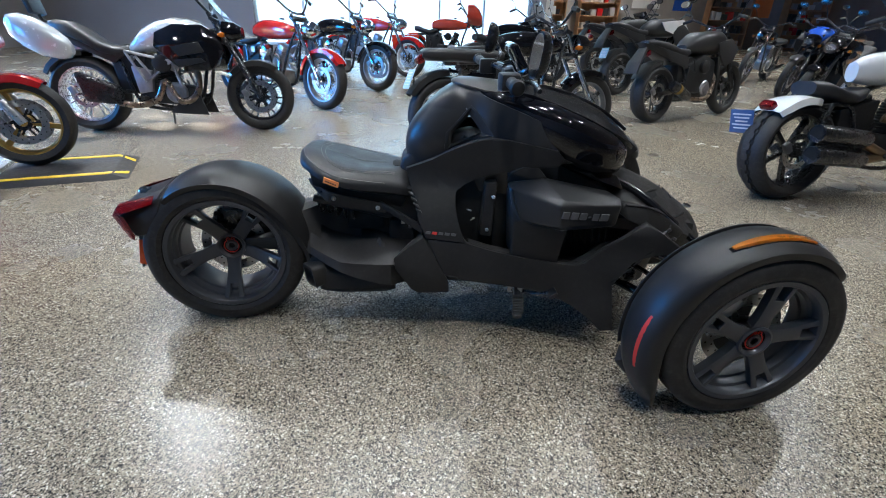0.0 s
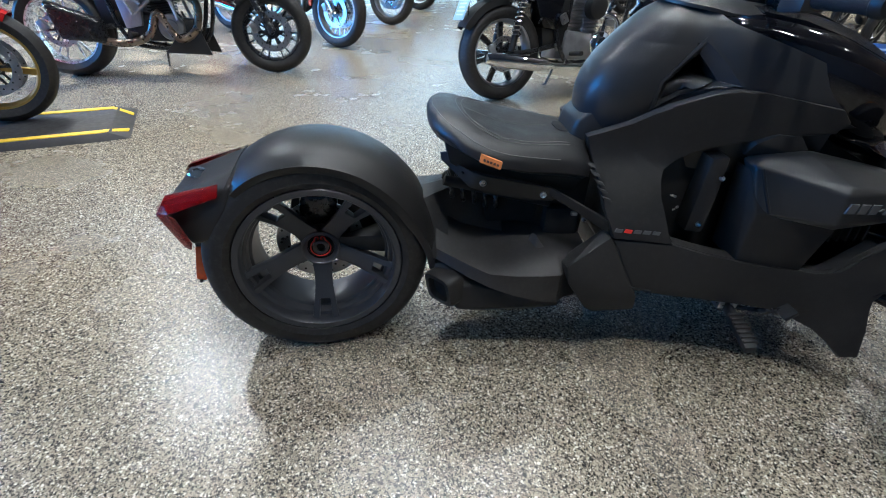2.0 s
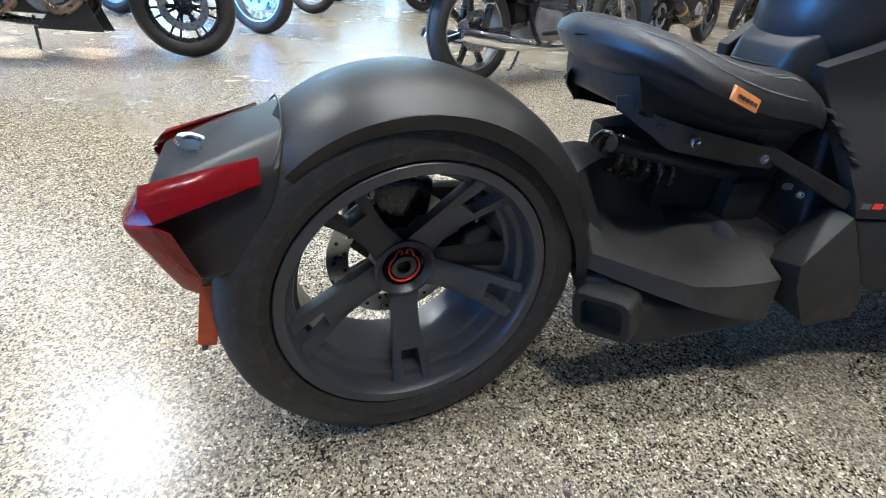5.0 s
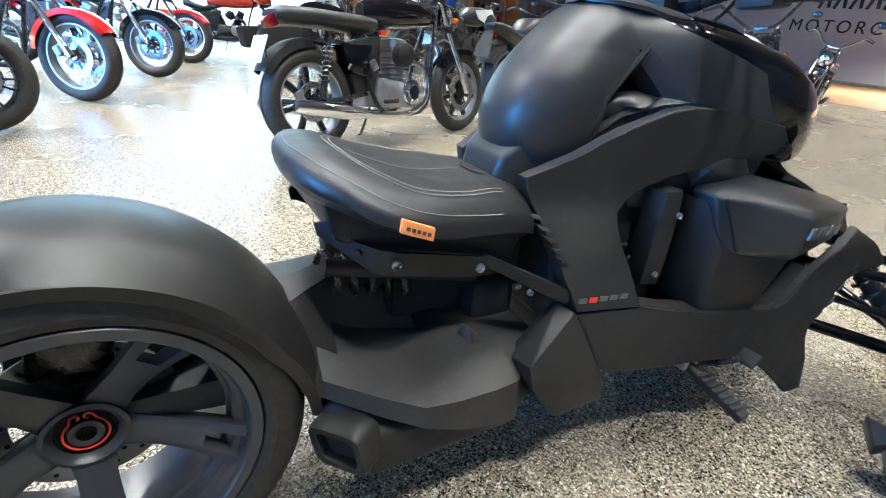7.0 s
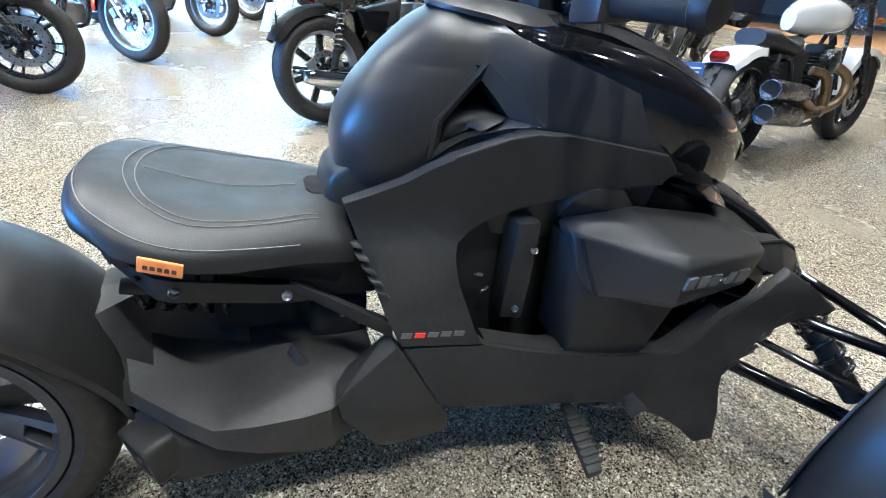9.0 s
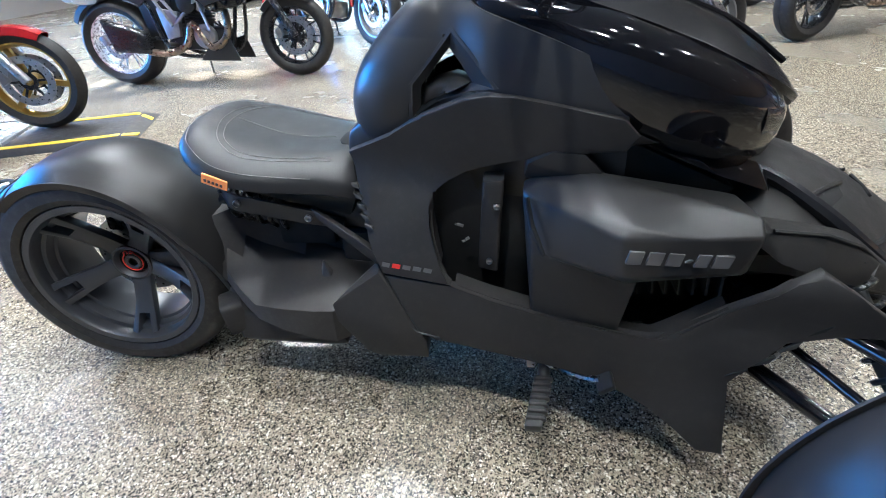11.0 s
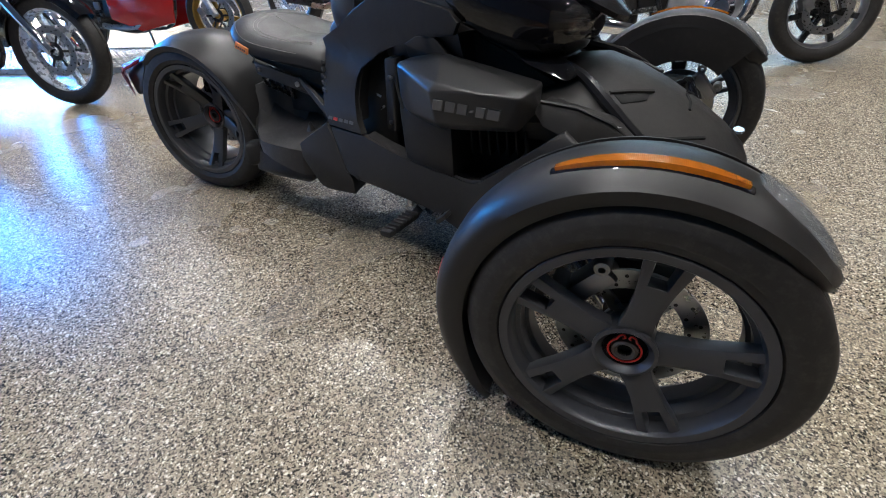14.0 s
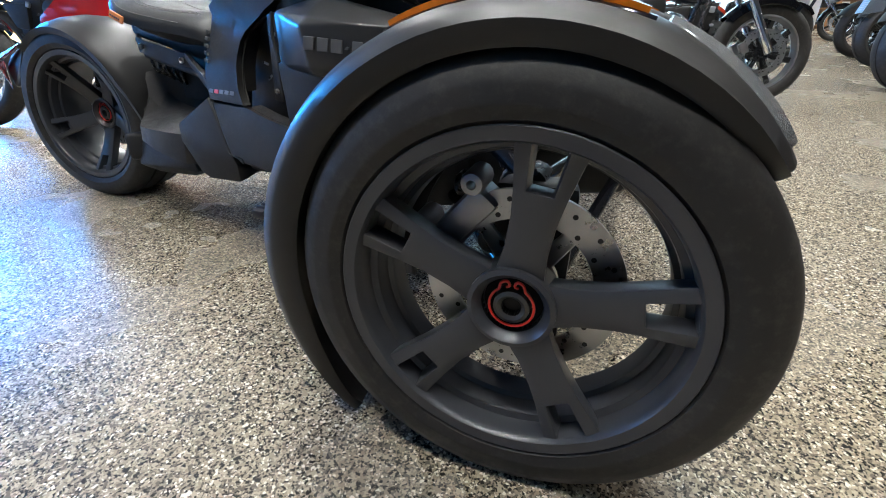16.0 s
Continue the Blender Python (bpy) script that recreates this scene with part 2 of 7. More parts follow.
def hull(points, bevel=0.006, segments=2):
    bm = bmesh.new()
    for p in points:
        bm.verts.new(p)
    bmesh.ops.convex_hull(bm, input=bm.verts)
    bmesh.ops.delete(bm, geom=[v for v in bm.verts if not v.link_faces], context="VERTS")
    bmesh.ops.dissolve_limit(bm, angle_limit=radians(4), verts=bm.verts, edges=bm.edges)
    if bevel:
        rounded(bm, bevel, segments, 12)
    return bm


def rings(rows, cap=True, wrap=True, close=False):
    """A skin over rows of points, each row as long as the others."""
    bm = bmesh.new()
    vs = [[bm.verts.new(p) for p in row] for row in rows]
    n = len(vs[0])
    pairs = list(zip(vs, vs[1:])) + ([(vs[-1], vs[0])] if close else [])
    for a, b in pairs:
        for i in range(n if wrap else n - 1):
            j = (i + 1) % n
            bm.faces.new((a[i], a[j], b[j], b[i]))
    if cap and not close:
        for row in (vs[0], vs[-1]):
            bm.faces.new(row)
    return bm


def lathe(profile, n=48, a0=0.0, a1=360.0, closed=False):
    """Turns (radius, y) pairs round the y axis."""
    full = a1 - a0 >= 360
    count = n if full else n + 1
    rows = []
    for i in range(count):
        a = radians(a0 + (a1 - a0) * i / n)
        rows.append([(r * math.cos(a), y, r * math.sin(a)) for r, y in profile])
    return rings(rows, cap=not full, wrap=closed, close=full)


def curve_points(points, steps=6, closed=False):
    """A smooth line through the points."""
    p = [Vector(q) for q in points]
    n = len(p)
    out = []
    for i in range(n if closed else n - 1):
        a, b, c, d = (p[(i + k) % n] if closed else p[min(max(i + k, 0), n - 1)] for k in (-1, 0, 1, 2))
        for s in range(steps):
            t = s / steps
            out.append(0.5 * (2 * b + (c - a) * t + (2 * a - 5 * b + 4 * c - d) * t * t + (3 * b - a - 3 * c + d) * t**3))
    if not closed:
        out.append(p[-1])
    return out


def sweep(points, radius, n=10, closed=False, smooth=0):
    """A tube along the points; radius may be one number or one a point."""
    pts = curve_points(points, smooth, closed) if smooth else [Vector(q) for q in points]
    rad = radius if isinstance(radius, (list, tuple)) else [radius] * len(pts)
    if len(rad) != len(pts):
        rad = [rad[0] + (rad[-1] - rad[0]) * i / (len(pts) - 1) for i in range(len(pts))]
    rows, side = [], None
    for i, p in enumerate(pts):
        a = pts[i - 1] if i or closed else p
        b = pts[(i + 1) % len(pts)] if i + 1 < len(pts) or closed else p
        d = (b - a).normalized()
        if side is None:
            side = d.orthogonal().normalized()
        side = (side - d * side.dot(d)).normalized()
        up = d.cross(side)
        rows.append([p + rad[i] * (math.cos(2 * math.pi * k / n) * side + math.sin(2 * math.pi * k / n) * up) for k in range(n)])
    return rings(rows, cap=True, close=closed)


def slab(outline, y0, y1, bevel=0.004, cuts=0, warp=None, segments=2):
    """A plate: an outline in x and z, from y0 to y1, with softened rims; cut into strips and then bent by warp(x, z) -> added y."""
    bm = bmesh.new()
    a = [bm.verts.new((x, y0, z)) for x, z in outline]
    b = [bm.verts.new((x, y1, z)) for x, z in outline]
    n = len(a)
    bm.faces.new(a), bm.faces.new(b[::-1])
    for i in range(n):
        j = (i + 1) % n
        bm.faces.new((a[j], a[i], b[i], b[j]))
    if bevel:
        rims = [e for e in bm.edges if len({round(v.co.y, 6) for v in e.verts}) == 1]
        bmesh.ops.bevel(bm, geom=rims, offset=bevel, offset_type="OFFSET", segments=segments, profile=0.6, affect="EDGES", clamp_overlap=True)
    bmesh.ops.triangulate(bm, faces=[f for f in bm.faces if len(f.verts) > 4])
    if cuts:
        for axis in (0, 2):
            lo, hi = min(p[axis // 2] for p in outline), max(p[axis // 2] for p in outline)
            for k in range(1, cuts):
                co, no = Vector((0, 0, 0)), Vector((0, 0, 0))
                co[axis], no[axis] = lo + (hi - lo) * k / cuts, 1
                bmesh.ops.bisect_plane(bm, geom=bm.verts[:] + bm.edges[:] + bm.faces[:], plane_co=co, plane_no=no)
    if warp:
        for v in bm.verts:
            v.co.y += warp(v.co.x, v.co.z)
    return bm


def oval(cx, cy, rx, ry, n=24, power=2.0):
    out = []
    for i in range(n):
        a = 2 * math.pi * i / n
        c, s = math.cos(a), math.sin(a)
        out.append((cx + rx * math.copysign(abs(c) ** (2 / power), c), cy + ry * math.copysign(abs(s) ** (2 / power), s)))
    return out


def loft_x(stations, n=28):
    """A body along x. A station: x, z low, z high, half width, squareness."""
    return rings([[(x, y, z) for y, z in oval(0, (lo + hi) / 2, w, (hi - lo) / 2, n, p)] for x, lo, hi, w, p in stations])


def glide(x, xs, ys):
    """A smooth line through (xs, ys) that never overshoots."""
    if x <= xs[0] or x >= xs[-1]:
        return float(np.interp(x, xs, ys))
    i = max(k for k in range(len(xs) - 1) if xs[k] <= x)
    steps = [(b - a) / (d - c) for a, b, c, d in zip(ys, ys[1:], xs, xs[1:])]

    def slope(k):
        if k == 0 or k == len(xs) - 1 or steps[k - 1] * steps[k] <= 0:
            return 0.0 if 0 < k < len(xs) - 1 else steps[min(k, len(steps) - 1)]
        return 2 * steps[k - 1] * steps[k] / (steps[k - 1] + steps[k])

    h = xs[i + 1] - xs[i]
    t = (x - xs[i]) / h
    return float((1 + 2 * t) * (1 - t) ** 2 * ys[i] + t * (1 - t) ** 2 * h * slope(i) + t * t * (3 - 2 * t) * ys[i + 1] + t * t * (t - 1) * h * slope(i + 1))


def rod(a, b, r, n=10):
    return sweep([a, b], r, n)


def bolt(centre, r, h, axis="y", n=12):
    """A round head with a hex recess's rim."""
    bm = lathe([(0.0001, 0), (r * 0.45, 0), (r * 0.5, -h * 0.35), (r * 0.8, -h), (r, -h * 0.7), (r, 0.002)], n)
    if axis == "x":
        bm.transform(pose(0, 0, 0, 0, 0, 90))
    return moved(bm, pose(*centre))


# ---- the room ----


def setting(name, bm, material, label, parent=None):
    return tagged(part(name, bm, material, parent, angle=30), label, "building part", kind="structure")


setting("floor", box((44, 38, 0.1), (10, 5, -0.05)), FLOOR, "speckled grey and tan flake epoxy floor with a glossy coat")
setting("ceiling", box((44.4, 38.4, 0.15), (10, 5, CEILING + 0.075)), CEIL, "plain dark painted showroom ceiling")
Y_BACK, X_LEFT, X_RIGHT, Y_FAR, Y_NEAR = 12.6, -9.0, 27.0, 20.0, -9.0
H = CEILING


def wall_with_windows(name, length, openings, m, material, label):
    """A wall along x from 0, 0.24 thick, with openings (x0, x1, z0, z1) right through it; windows stand in them."""
    xs = sorted({0.0, length, *(v for o in openings for v in o[:2])})
    zs = sorted({0.0, H, *(v for o in openings for v in o[2:])})
    bm = bmesh.new()
    for x0, x1 in zip(xs, xs[1:]):
        for z0, z1 in zip(zs, zs[1:]):
            if not any(o[0] <= x0 and x1 <= o[1] and o[2] <= z0 and z1 <= o[3] for o in openings):
                join(bm, box((x1 - x0, 0.24, z1 - z0), ((x0 + x1) / 2, 0, (z0 + z1) / 2)))
    bmesh.ops.remove_doubles(bm, verts=bm.verts, dist=0.0005)
    inner = [f for f in bm.faces if len([g for g in bm.faces if g is not f and (g.calc_center_median() - f.calc_center_median()).length < 1e-4])]
    bmesh.ops.delete(bm, geom=inner, context="FACES")
    bm.transform(m)
    setting(name, bm, material, label)
    for o in openings:
        window(o, m)


WINDOWS = []


def window(o, m):
    x0, x1, z0, z1 = o
    w, h = x1 - x0, z1 - z0
    holder = tagged(new("window_%d" % (len(WINDOWS) + 1)), "tall shop window with pale metal frame and clear panes", "window", kind="structure")
    WINDOWS.append(holder)
    holder.matrix_world = m @ Matrix.Translation(((x0 + x1) / 2, 0, z0))
    bm = bmesh.new()
    t = 0.07
    for c, s in (((-w / 2 + t / 2, 0, h / 2), (t, 0.12, h)), ((w / 2 - t / 2, 0, h / 2), (t, 0.12, h)),
                 ((0, 0, t / 2), (w - 2 * t, 0.12, t)), ((0, 0, h - t / 2), (w - 2 * t, 0.12, t))):
        join(bm, box(s, c, 0.008))
    part("window_frame", bm, WHITEF, holder)
    cols = max(1, round(w / 1.25))
    pw = (w - 2 * t) / cols
    bar = 2.4 - z0
    for i in range(cols):
        cx = -w / 2 + t + pw * (i + 0.5)
        if i:
            part("mullion", box((0.05, 0.1, h - 2 * t), (cx - pw / 2, 0, h / 2), 0.006), WHITEF, holder)
        for za, zb in ((t, bar - 0.02), (bar + 0.02, h - t)):
            p = part("pane", box((pw - 0.05, 0.012, zb - za), (cx, 0, (za + zb) / 2)), PANE, holder)
            p.visible_shadow = False
    part("transom", box((w - 2 * t, 0.09, 0.04), (0, 0, bar), 0.006), WHITEF, holder)


wall_with_windows("wall_back", 13.4, [(5.5, 13.0, 0.12, 4.9)], pose(X_LEFT, Y_BACK, 0), WALL, "grey painted back wall with tall shop windows")
wall_with_windows("wall_left", Y_BACK - Y_NEAR, [(9.2, 15.4, 0.12, 4.9), (2.0, 8.2, 0.12, 4.9)], pose(X_LEFT, Y_NEAR, 0, 0, 0, 90), WALL, "grey painted side wall with tall shop windows")
setting("wall_return", box((0.24, Y_FAR - Y_BACK, H), (4.52, (Y_BACK + Y_FAR) / 2, H / 2)), PALE, "pale painted return wall")
setting("wall_far", box((X_RIGHT - 4.4, 0.24, H), ((4.4 + X_RIGHT) / 2, Y_FAR, H / 2)), DARKWALL, "dark painted display wall")
setting("wall_right", box((0.24, Y_FAR - Y_NEAR + 0.24, H), (X_RIGHT + 0.12, (Y_FAR + Y_NEAR) / 2, H / 2)), PALE, "pale painted wall with a sign")
setting("wall_near", box((X_RIGHT - X_LEFT, 0.24, H), ((X_RIGHT + X_LEFT) / 2, Y_NEAR - 0.12, H / 2)), WALL, "plain grey painted wall behind the showroom")
setting("baseboard", box((0.02, 24, 0.12), (X_RIGHT - 0.012, 6, 0.06), 0.004), DARKWALL, "dark baseboard")
setting("wood_floor", box((13.4, 15.0, 0.012), (20.2, 5.5, 0.006)), WOOD, "warm brown wooden floor strip along the wall")

# unseen board added outside left windows; sun passes only low down and through gaps
X_SUN_MASK, SLOTS = X_LEFT - 0.35, ((3.80, 3.03, 0.28, 0.10), (4.35, 2.86, 0.24, 0.14), (5.50, 2.75, 0.13, 0.05), (5.48, 2.90, 0.13, 0.035), (5.95, 3.115, 0.20, 0.055), (6.15, 3.285, 0.17, 0.075), (6.40, 2.98, 0.17, 0.05))
bm = bmesh.new()
ys = sorted({Y_NEAR, Y_BACK, *(y + d * w for y, _, w, _ in SLOTS for d in (-1, 1))})
for y0, y1 in zip(ys, ys[1:]):
    edges = [1.5] + [v for z, h in sorted((z, h) for y, z, w, h in SLOTS if abs((y0 + y1) / 2 - y) < w) for v in (z - h, z + h)] + [6.5]
    for z0, z1 in zip(edges[::2], edges[1::2]):
        join(bm, box((0.05, y1 - y0, z1 - z0), (X_SUN_MASK, (y0 + y1) / 2, (z0 + z1) / 2)))
setting("sun_mask_board", bm, WALL, "unseen slotted grey board added to shape the sun patches")

# daylight beyond the panes
DAY_BACK = glow("daylight_backdrop", (0.62, 0.88, 1.0), 0.64)
tagged(part("backdrop", box((13.4, 0.02, 9.0), (-2.32, Y_BACK + 1.5, 3.6)), DAY_BACK), "bright hazy daylight outside the shop windows", "sky", kind="structure")

# round downlights in the ceiling, one at each lamp, inferred and added alike
BULB = glow("lamp_disc", (1.0, 0.87, 0.70), 1.1)
first_light = None
for sx, sy, watts in SPOTS:
    at = pose(sx, sy, CEILING)
    if first_light is None:
        first_light = thing("ceiling_light", "unseen round white recessed ceiling downlight, switched on", "ceiling light", "ceiling downlights", at)
        ringm = lathe([(0.115, -0.10), (0.15, -0.10), (0.155, -0.085), (0.155, 0.0), (0.115, 0.0)], 24, closed=True)
        part("housing", moved(ringm, pose(0, 0, 0, 90)), WHITEF, first_light)
        part("diffuser", moved(lathe([(0.001, 0.0), (0.112, 0.0), (0.112, 0.01), (0.001, 0.01)], 24), pose(0, 0, -0.05, 90)), BULB, first_light)
    else:
        copy_thing(first_light, at)

# low display ramp with yellow edge lines under the red sport tourer
U, V, O = Vector((-0.946, -0.323, 0)), Vector((-0.323, 0.946, 0)), Vector((-1.297, 1.533, 0))


def ramp_pose(s, w, z=0.0):
    p = O + U * s + V * w
    return Matrix.Translation((p.x, p.y, z)) @ Matrix(((U.x, V.x, 0, 0), (U.y, V.y, 0, 0), (0, 0, 1, 0), (0, 0, 0, 1)))


mat = thing("display_ramp", "low black rubber display ramp with yellow edge lines", "ramp", m=ramp_pose(0, 0))
part("ramp_tip", hull([(0, 0, 0), (0, 0.57, 0), (0.10, 0.03, 0.035), (0.10, 0.54, 0.035), (0.78, 0, 0), (0.78, 0.57, 0), (0.78, 0.03, 0.04), (0.78, 0.54, 0.04), (0.14, -0.01, 0), (0.14, 0.58, 0)], 0.004), MAT, mat)
for w in (0.035, 0.49):
    part("edge_line", hull([(0.13, w, 0.03), (0.78, w, 0.03), (0.13, w + 0.045, 0.03), (0.78, w + 0.045, 0.03),
                            (0.13, w, 0.040), (0.78, w, 0.043), (0.13, w + 0.045, 0.040), (0.78, w + 0.045, 0.043)], 0.001), YELLOW, mat, "yellow painted edge line")
    skew = 0.075 if w < 0.2 else -0.075
    part("edge_line", hull([(0.015, w + skew, 0.006), (0.13, w, 0.036), (0.015, w + skew + 0.045, 0.006), (0.13, w + 0.045, 0.036),
                            (0.015, w + skew, 0.012), (0.13, w, 0.042), (0.015, w + skew + 0.045, 0.012), (0.13, w + 0.045, 0.042)], 0.001), YELLOW, mat, "yellow painted edge line")
plate_mat = surface("wet_looking_steel_plate", (0.42, 0.45, 0.47), 0.24, metal=0.35, vary=0.2, scale=5)
deck = thing("lift_deck", "low steel tread plate deck of a bike lift with raised studs", "lift deck", m=ramp_pose(0.80, -0.08))
part("deck_plate", box((2.7, 0.73, 0.04), (1.37, 0.365, 0.02), 0.006), plate_mat, deck)
bm = bmesh.new()
for i in range(64):
    for j in range(17):
        s = 1 if (i + j) % 2 else -1
        join(bm, box((0.022, 0.007, 0.004), (0.06 + i * 0.0415, 0.05 + j * 0.0405, 0.0415), 0, (0, 0, 45 * s)))
tagged(part("tread_studs", bm, plate_mat, deck), "raised steel tread studs", kind="stuff")
for w in (-0.015, 0.745):
    part("side_rail", box((2.7, 0.03, 0.05), (1.37, w, 0.025), 0.006), STEEL, deck)

# ---- the three-wheeled motorcycle ----
# x runs forward from the rear axle, y to its left, z up
trike = thing("three_wheel_motorcycle", "matte black three-wheeled sport motorcycle with two front wheels", "motorcycle")


def tyre_mesh(r, rim, half, y, grooves=3, n=72):
    """Sidewalls with a bead rib and rounded shoulders; grooves cut in the tread."""
    prof = [(rim, -half * 0.80), (rim + 0.006, -half * 0.93), (rim + 0.018, -half * 0.985), (rim + 0.021, -half * 1.0), (rim + 0.024, -half * 0.99),
            ((rim + r) / 2 + 0.002, -half * 1.0), (r - 0.028, -half * 0.965), (r - 0.017, -half * 0.905), (r - 0.009, -half * 0.82), (r - 0.004, -half * 0.70)]
    for k in range(grooves):
        c = half * (-0.5 + k / max(1, grooves - 1)) * 1.0
        g = half * 0.05
        h = r - 0.0015 * abs(2 * k / max(1, grooves - 1) - 1) * 2
        prof += [(h, c - g), (h - 0.006, c - g * 0.8), (h - 0.006, c + g * 0.8), (h, c + g)]
    prof += [(q, -v) for q, v in prof[9::-1]]
    bm = lathe(prof, n)
    return moved(bm, pose(0, y, 0))


def spoke_mesh(y_hub, y_rim, thick):
    """One forked spoke along +x: a broad arm that opens round a slot near the rim."""
    rows = [(0.040, 0.029), (0.075, 0.0250), (0.112, 0.0255), (0.138, 0.0285), (0.146, 0.0295), (0.196, 0.038), (0.203, 0.039), (0.211, 0.041)]
    cols = (-1.0, -0.50, 0.50, 1.0)
    bm = bmesh.new()
    grid = []
    for r, w in rows:
        f = (r - 0.04) / 0.169
        y = y_hub + (y_rim - y_hub) * f**1.4
        grid.append([bm.verts.new((r, y + (0.003 if abs(c) == 1 else 0), c * w)) for c in cols])
    for i in range(len(rows) - 1):
        for j in range(3):
            if j == 1 and i in (4,):
                continue
            bm.faces.new((grid[i][j], grid[i][j + 1], grid[i + 1][j + 1], grid[i + 1][j]))
    out = bmesh.ops.extrude_face_region(bm, geom=bm.faces[:])
    for v in out["geom"]:
        if isinstance(v, bmesh.types.BMVert):
            v.co.y += thick
            v.co.z *= 0.86
    bmesh.ops.recalc_face_normals(bm, faces=bm.faces)
    rounded(bm, 0.0025, 2, 40)
    return bm


def trike_wheel(name, r, half, centre, face, angles, label, dish=0.016):
    """face: y of the rim's outer lip; +1 or -1 side handled by mirroring."""
    back = face + 2 * half
    w = part(name, lathe([(0.203, face + 0.014), (0.2135, face + 0.007), (0.2165, face + 0.0015), (0.2150, face), (0.2005, face + 0.001), (0.1980, face + 0.004), (0.1955, face + 0.016), (0.1950, face + 0.034), (0.1860, face + 0.037),
                          (0.1845, face + 0.041), (0.1835, face + 0.062), (0.1765, face + 0.065), (0.1750, face + 0.070), (0.1745, back - 0.05),
                          (0.203, back - 0.03), (0.214, back - 0.022), (0.2155, back - 0.018), (0.206, back - 0.016),
                          (0.197, back - 0.05), (0.197, face + 0.05)], 72, closed=True), RIM, trike, label, 30)
    w.matrix_basis = centre
    tyre = part("tyre", tyre_mesh(r, 0.2145, half, face + half * 0.93), RUBBER, w, "black road tyre")
    cuts = bmesh.new()
    for k in range(44):
        for sgn in (-1, 1):
            a0 = 360 / 44 * (k + 0.25 * sgn)
            join(cuts, moved(box((0.006, half * 0.42, 0.0045), (r - 0.0075, 0, 0)), pose(0, face + half * 0.93 + sgn * half * 0.66, 0, 0, a0, 0) @ pose(0, 0, 0, 24, 0, -sgn * 16)))
    tagged(part("tread_cuts", cuts, PITCH, tyre), kind="stuff")
    for a in angles:
        part("spoke", moved(spoke_mesh(face + dish, face + 0.006, 0.030), pose(0, 0, 0, 0, -a, 0)), RIM, w)
    part("hub", lathe([(0.0001, face + dish - 0.016 + 0.034), (0.036, face + dish - 0.016 + 0.034), (0.038, face + dish - 0.016 + 0.018), (0.047, face + dish - 0.016 + 0.008), (0.053, face + dish - 0.016 + 0.010), (0.054, face + dish - 0.016 + 0.05), (0.03, face + dish - 0.016 + 0.09), (0.03, face + dish - 0.016 + 0.15)], 40), RIM, w)
    # hub cup in near-black, its shade put into the colour
    part("hub_recess", lathe([(0.0001, face + dish - 0.016 + 0.032), (0.0365, face + dish - 0.016 + 0.032), (0.0375, face + dish - 0.016 + 0.020)], 32), PITCH, w)
    nut = lathe([(0.0125, face + dish - 0.016 + 0.016), (0.017, face + dish - 0.016 + 0.013), (0.0215, face + dish - 0.016 + 0.015), (0.0225, face + dish - 0.016 + 0.032), (0.0125, face + dish - 0.016 + 0.032)], 28, closed=True)
    part("axle_nut", nut, DARKSTEEL, w, "dull steel axle tube")
    part("axle_bore", lathe([(0.0001, face + dish - 0.016 + 0.028), (0.0125, face + dish - 0.016 + 0.028), (0.0125, face + dish - 0.016 + 0.016)], 20), DEEP, w)
    arc = [(0.027 * math.cos(radians(a)), face + dish - 0.016 + 0.017, 0.027 * math.sin(radians(a))) for a in range(-235, 56, 12)]
    ears = [[(s * 0.0155, face + dish - 0.016 + 0.017, 0.022), (s * 0.013, face + dish - 0.016 + 0.015, 0.032), (s * 0.006, face + dish - 0.016 + 0.015, 0.035), (s * 0.003, face + dish - 0.016 + 0.016, 0.029), (s * 0.007, face + dish - 0.016 + 0.017, 0.026)] for s in (-1, 1)]
    clip = sweep(arc, 0.0017, 8)
    for e in ears:
        join(clip, sweep(e, 0.0017, 8, smooth=4))
    part("retaining_clip", clip, REDMARK, w, "red wire retaining clip")
    return w


def brake_disc(parent, y, r, centre=(0, 0, 0)):
    bm = lathe([(r * 0.70, y), (r, y), (r, y + 0.005), (r * 0.70, y + 0.005)], 60, closed=True)
    for k in range(5):
        arm = part("disc_arm", moved(hull([(0.02, y + 0.006, -0.014), (0.02, y + 0.006, 0.014), (r * 0.72, y + 0.001, -0.009), (r * 0.74, y + 0.001, 0.011), (0.02, y + 0.012, -0.014), (0.02, y + 0.012, 0.014), (r * 0.72, y + 0.006, -0.009), (r * 0.74, y + 0.006, 0.011)], 0.002, 1), pose(0, 0, 0, 0, 72 * k + 20, 0)), STEEL, parent)
        arm.location = centre
    hub = part("disc_hub", lathe([(0.02, y + 0.005), (0.046, y + 0.005), (0.046, y + 0.014), (0.02, y + 0.014)], 30, closed=True), STEEL, parent)
    hub.location = centre
    d = part("brake_disc", bm, STEEL, parent, "drilled steel brake disc")
    d.location = centre
    holes = bmesh.new()
    for k in range(36):
        a, q = radians(10 * k), r * (0.76 if k % 2 else 0.90)
        join(holes, moved(lathe([(0.0001, y - 0.0008), (0.0034, y - 0.0008), (0.0034, y + 0.002)], 8), pose(q * math.cos(a), 0, q * math.sin(a))))
    tagged(part("drill_holes", holes, DEEP, d), kind="stuff")
    return d


R_F, R_R = 0.287, 0.2935
AX, AY, AZ = 1.715, -0.712, 0.287
wheel_r = trike_wheel("front_wheel", R_F, 0.073, pose(AX, AY, AZ - 0.006, 0, 0, 4.3) @ pose(0, -AY, 0), AY, [9, 81, 153, 225, 297], "five-spoke dark grey alloy wheel")
brake_disc(wheel_r, -0.640, 0.128)
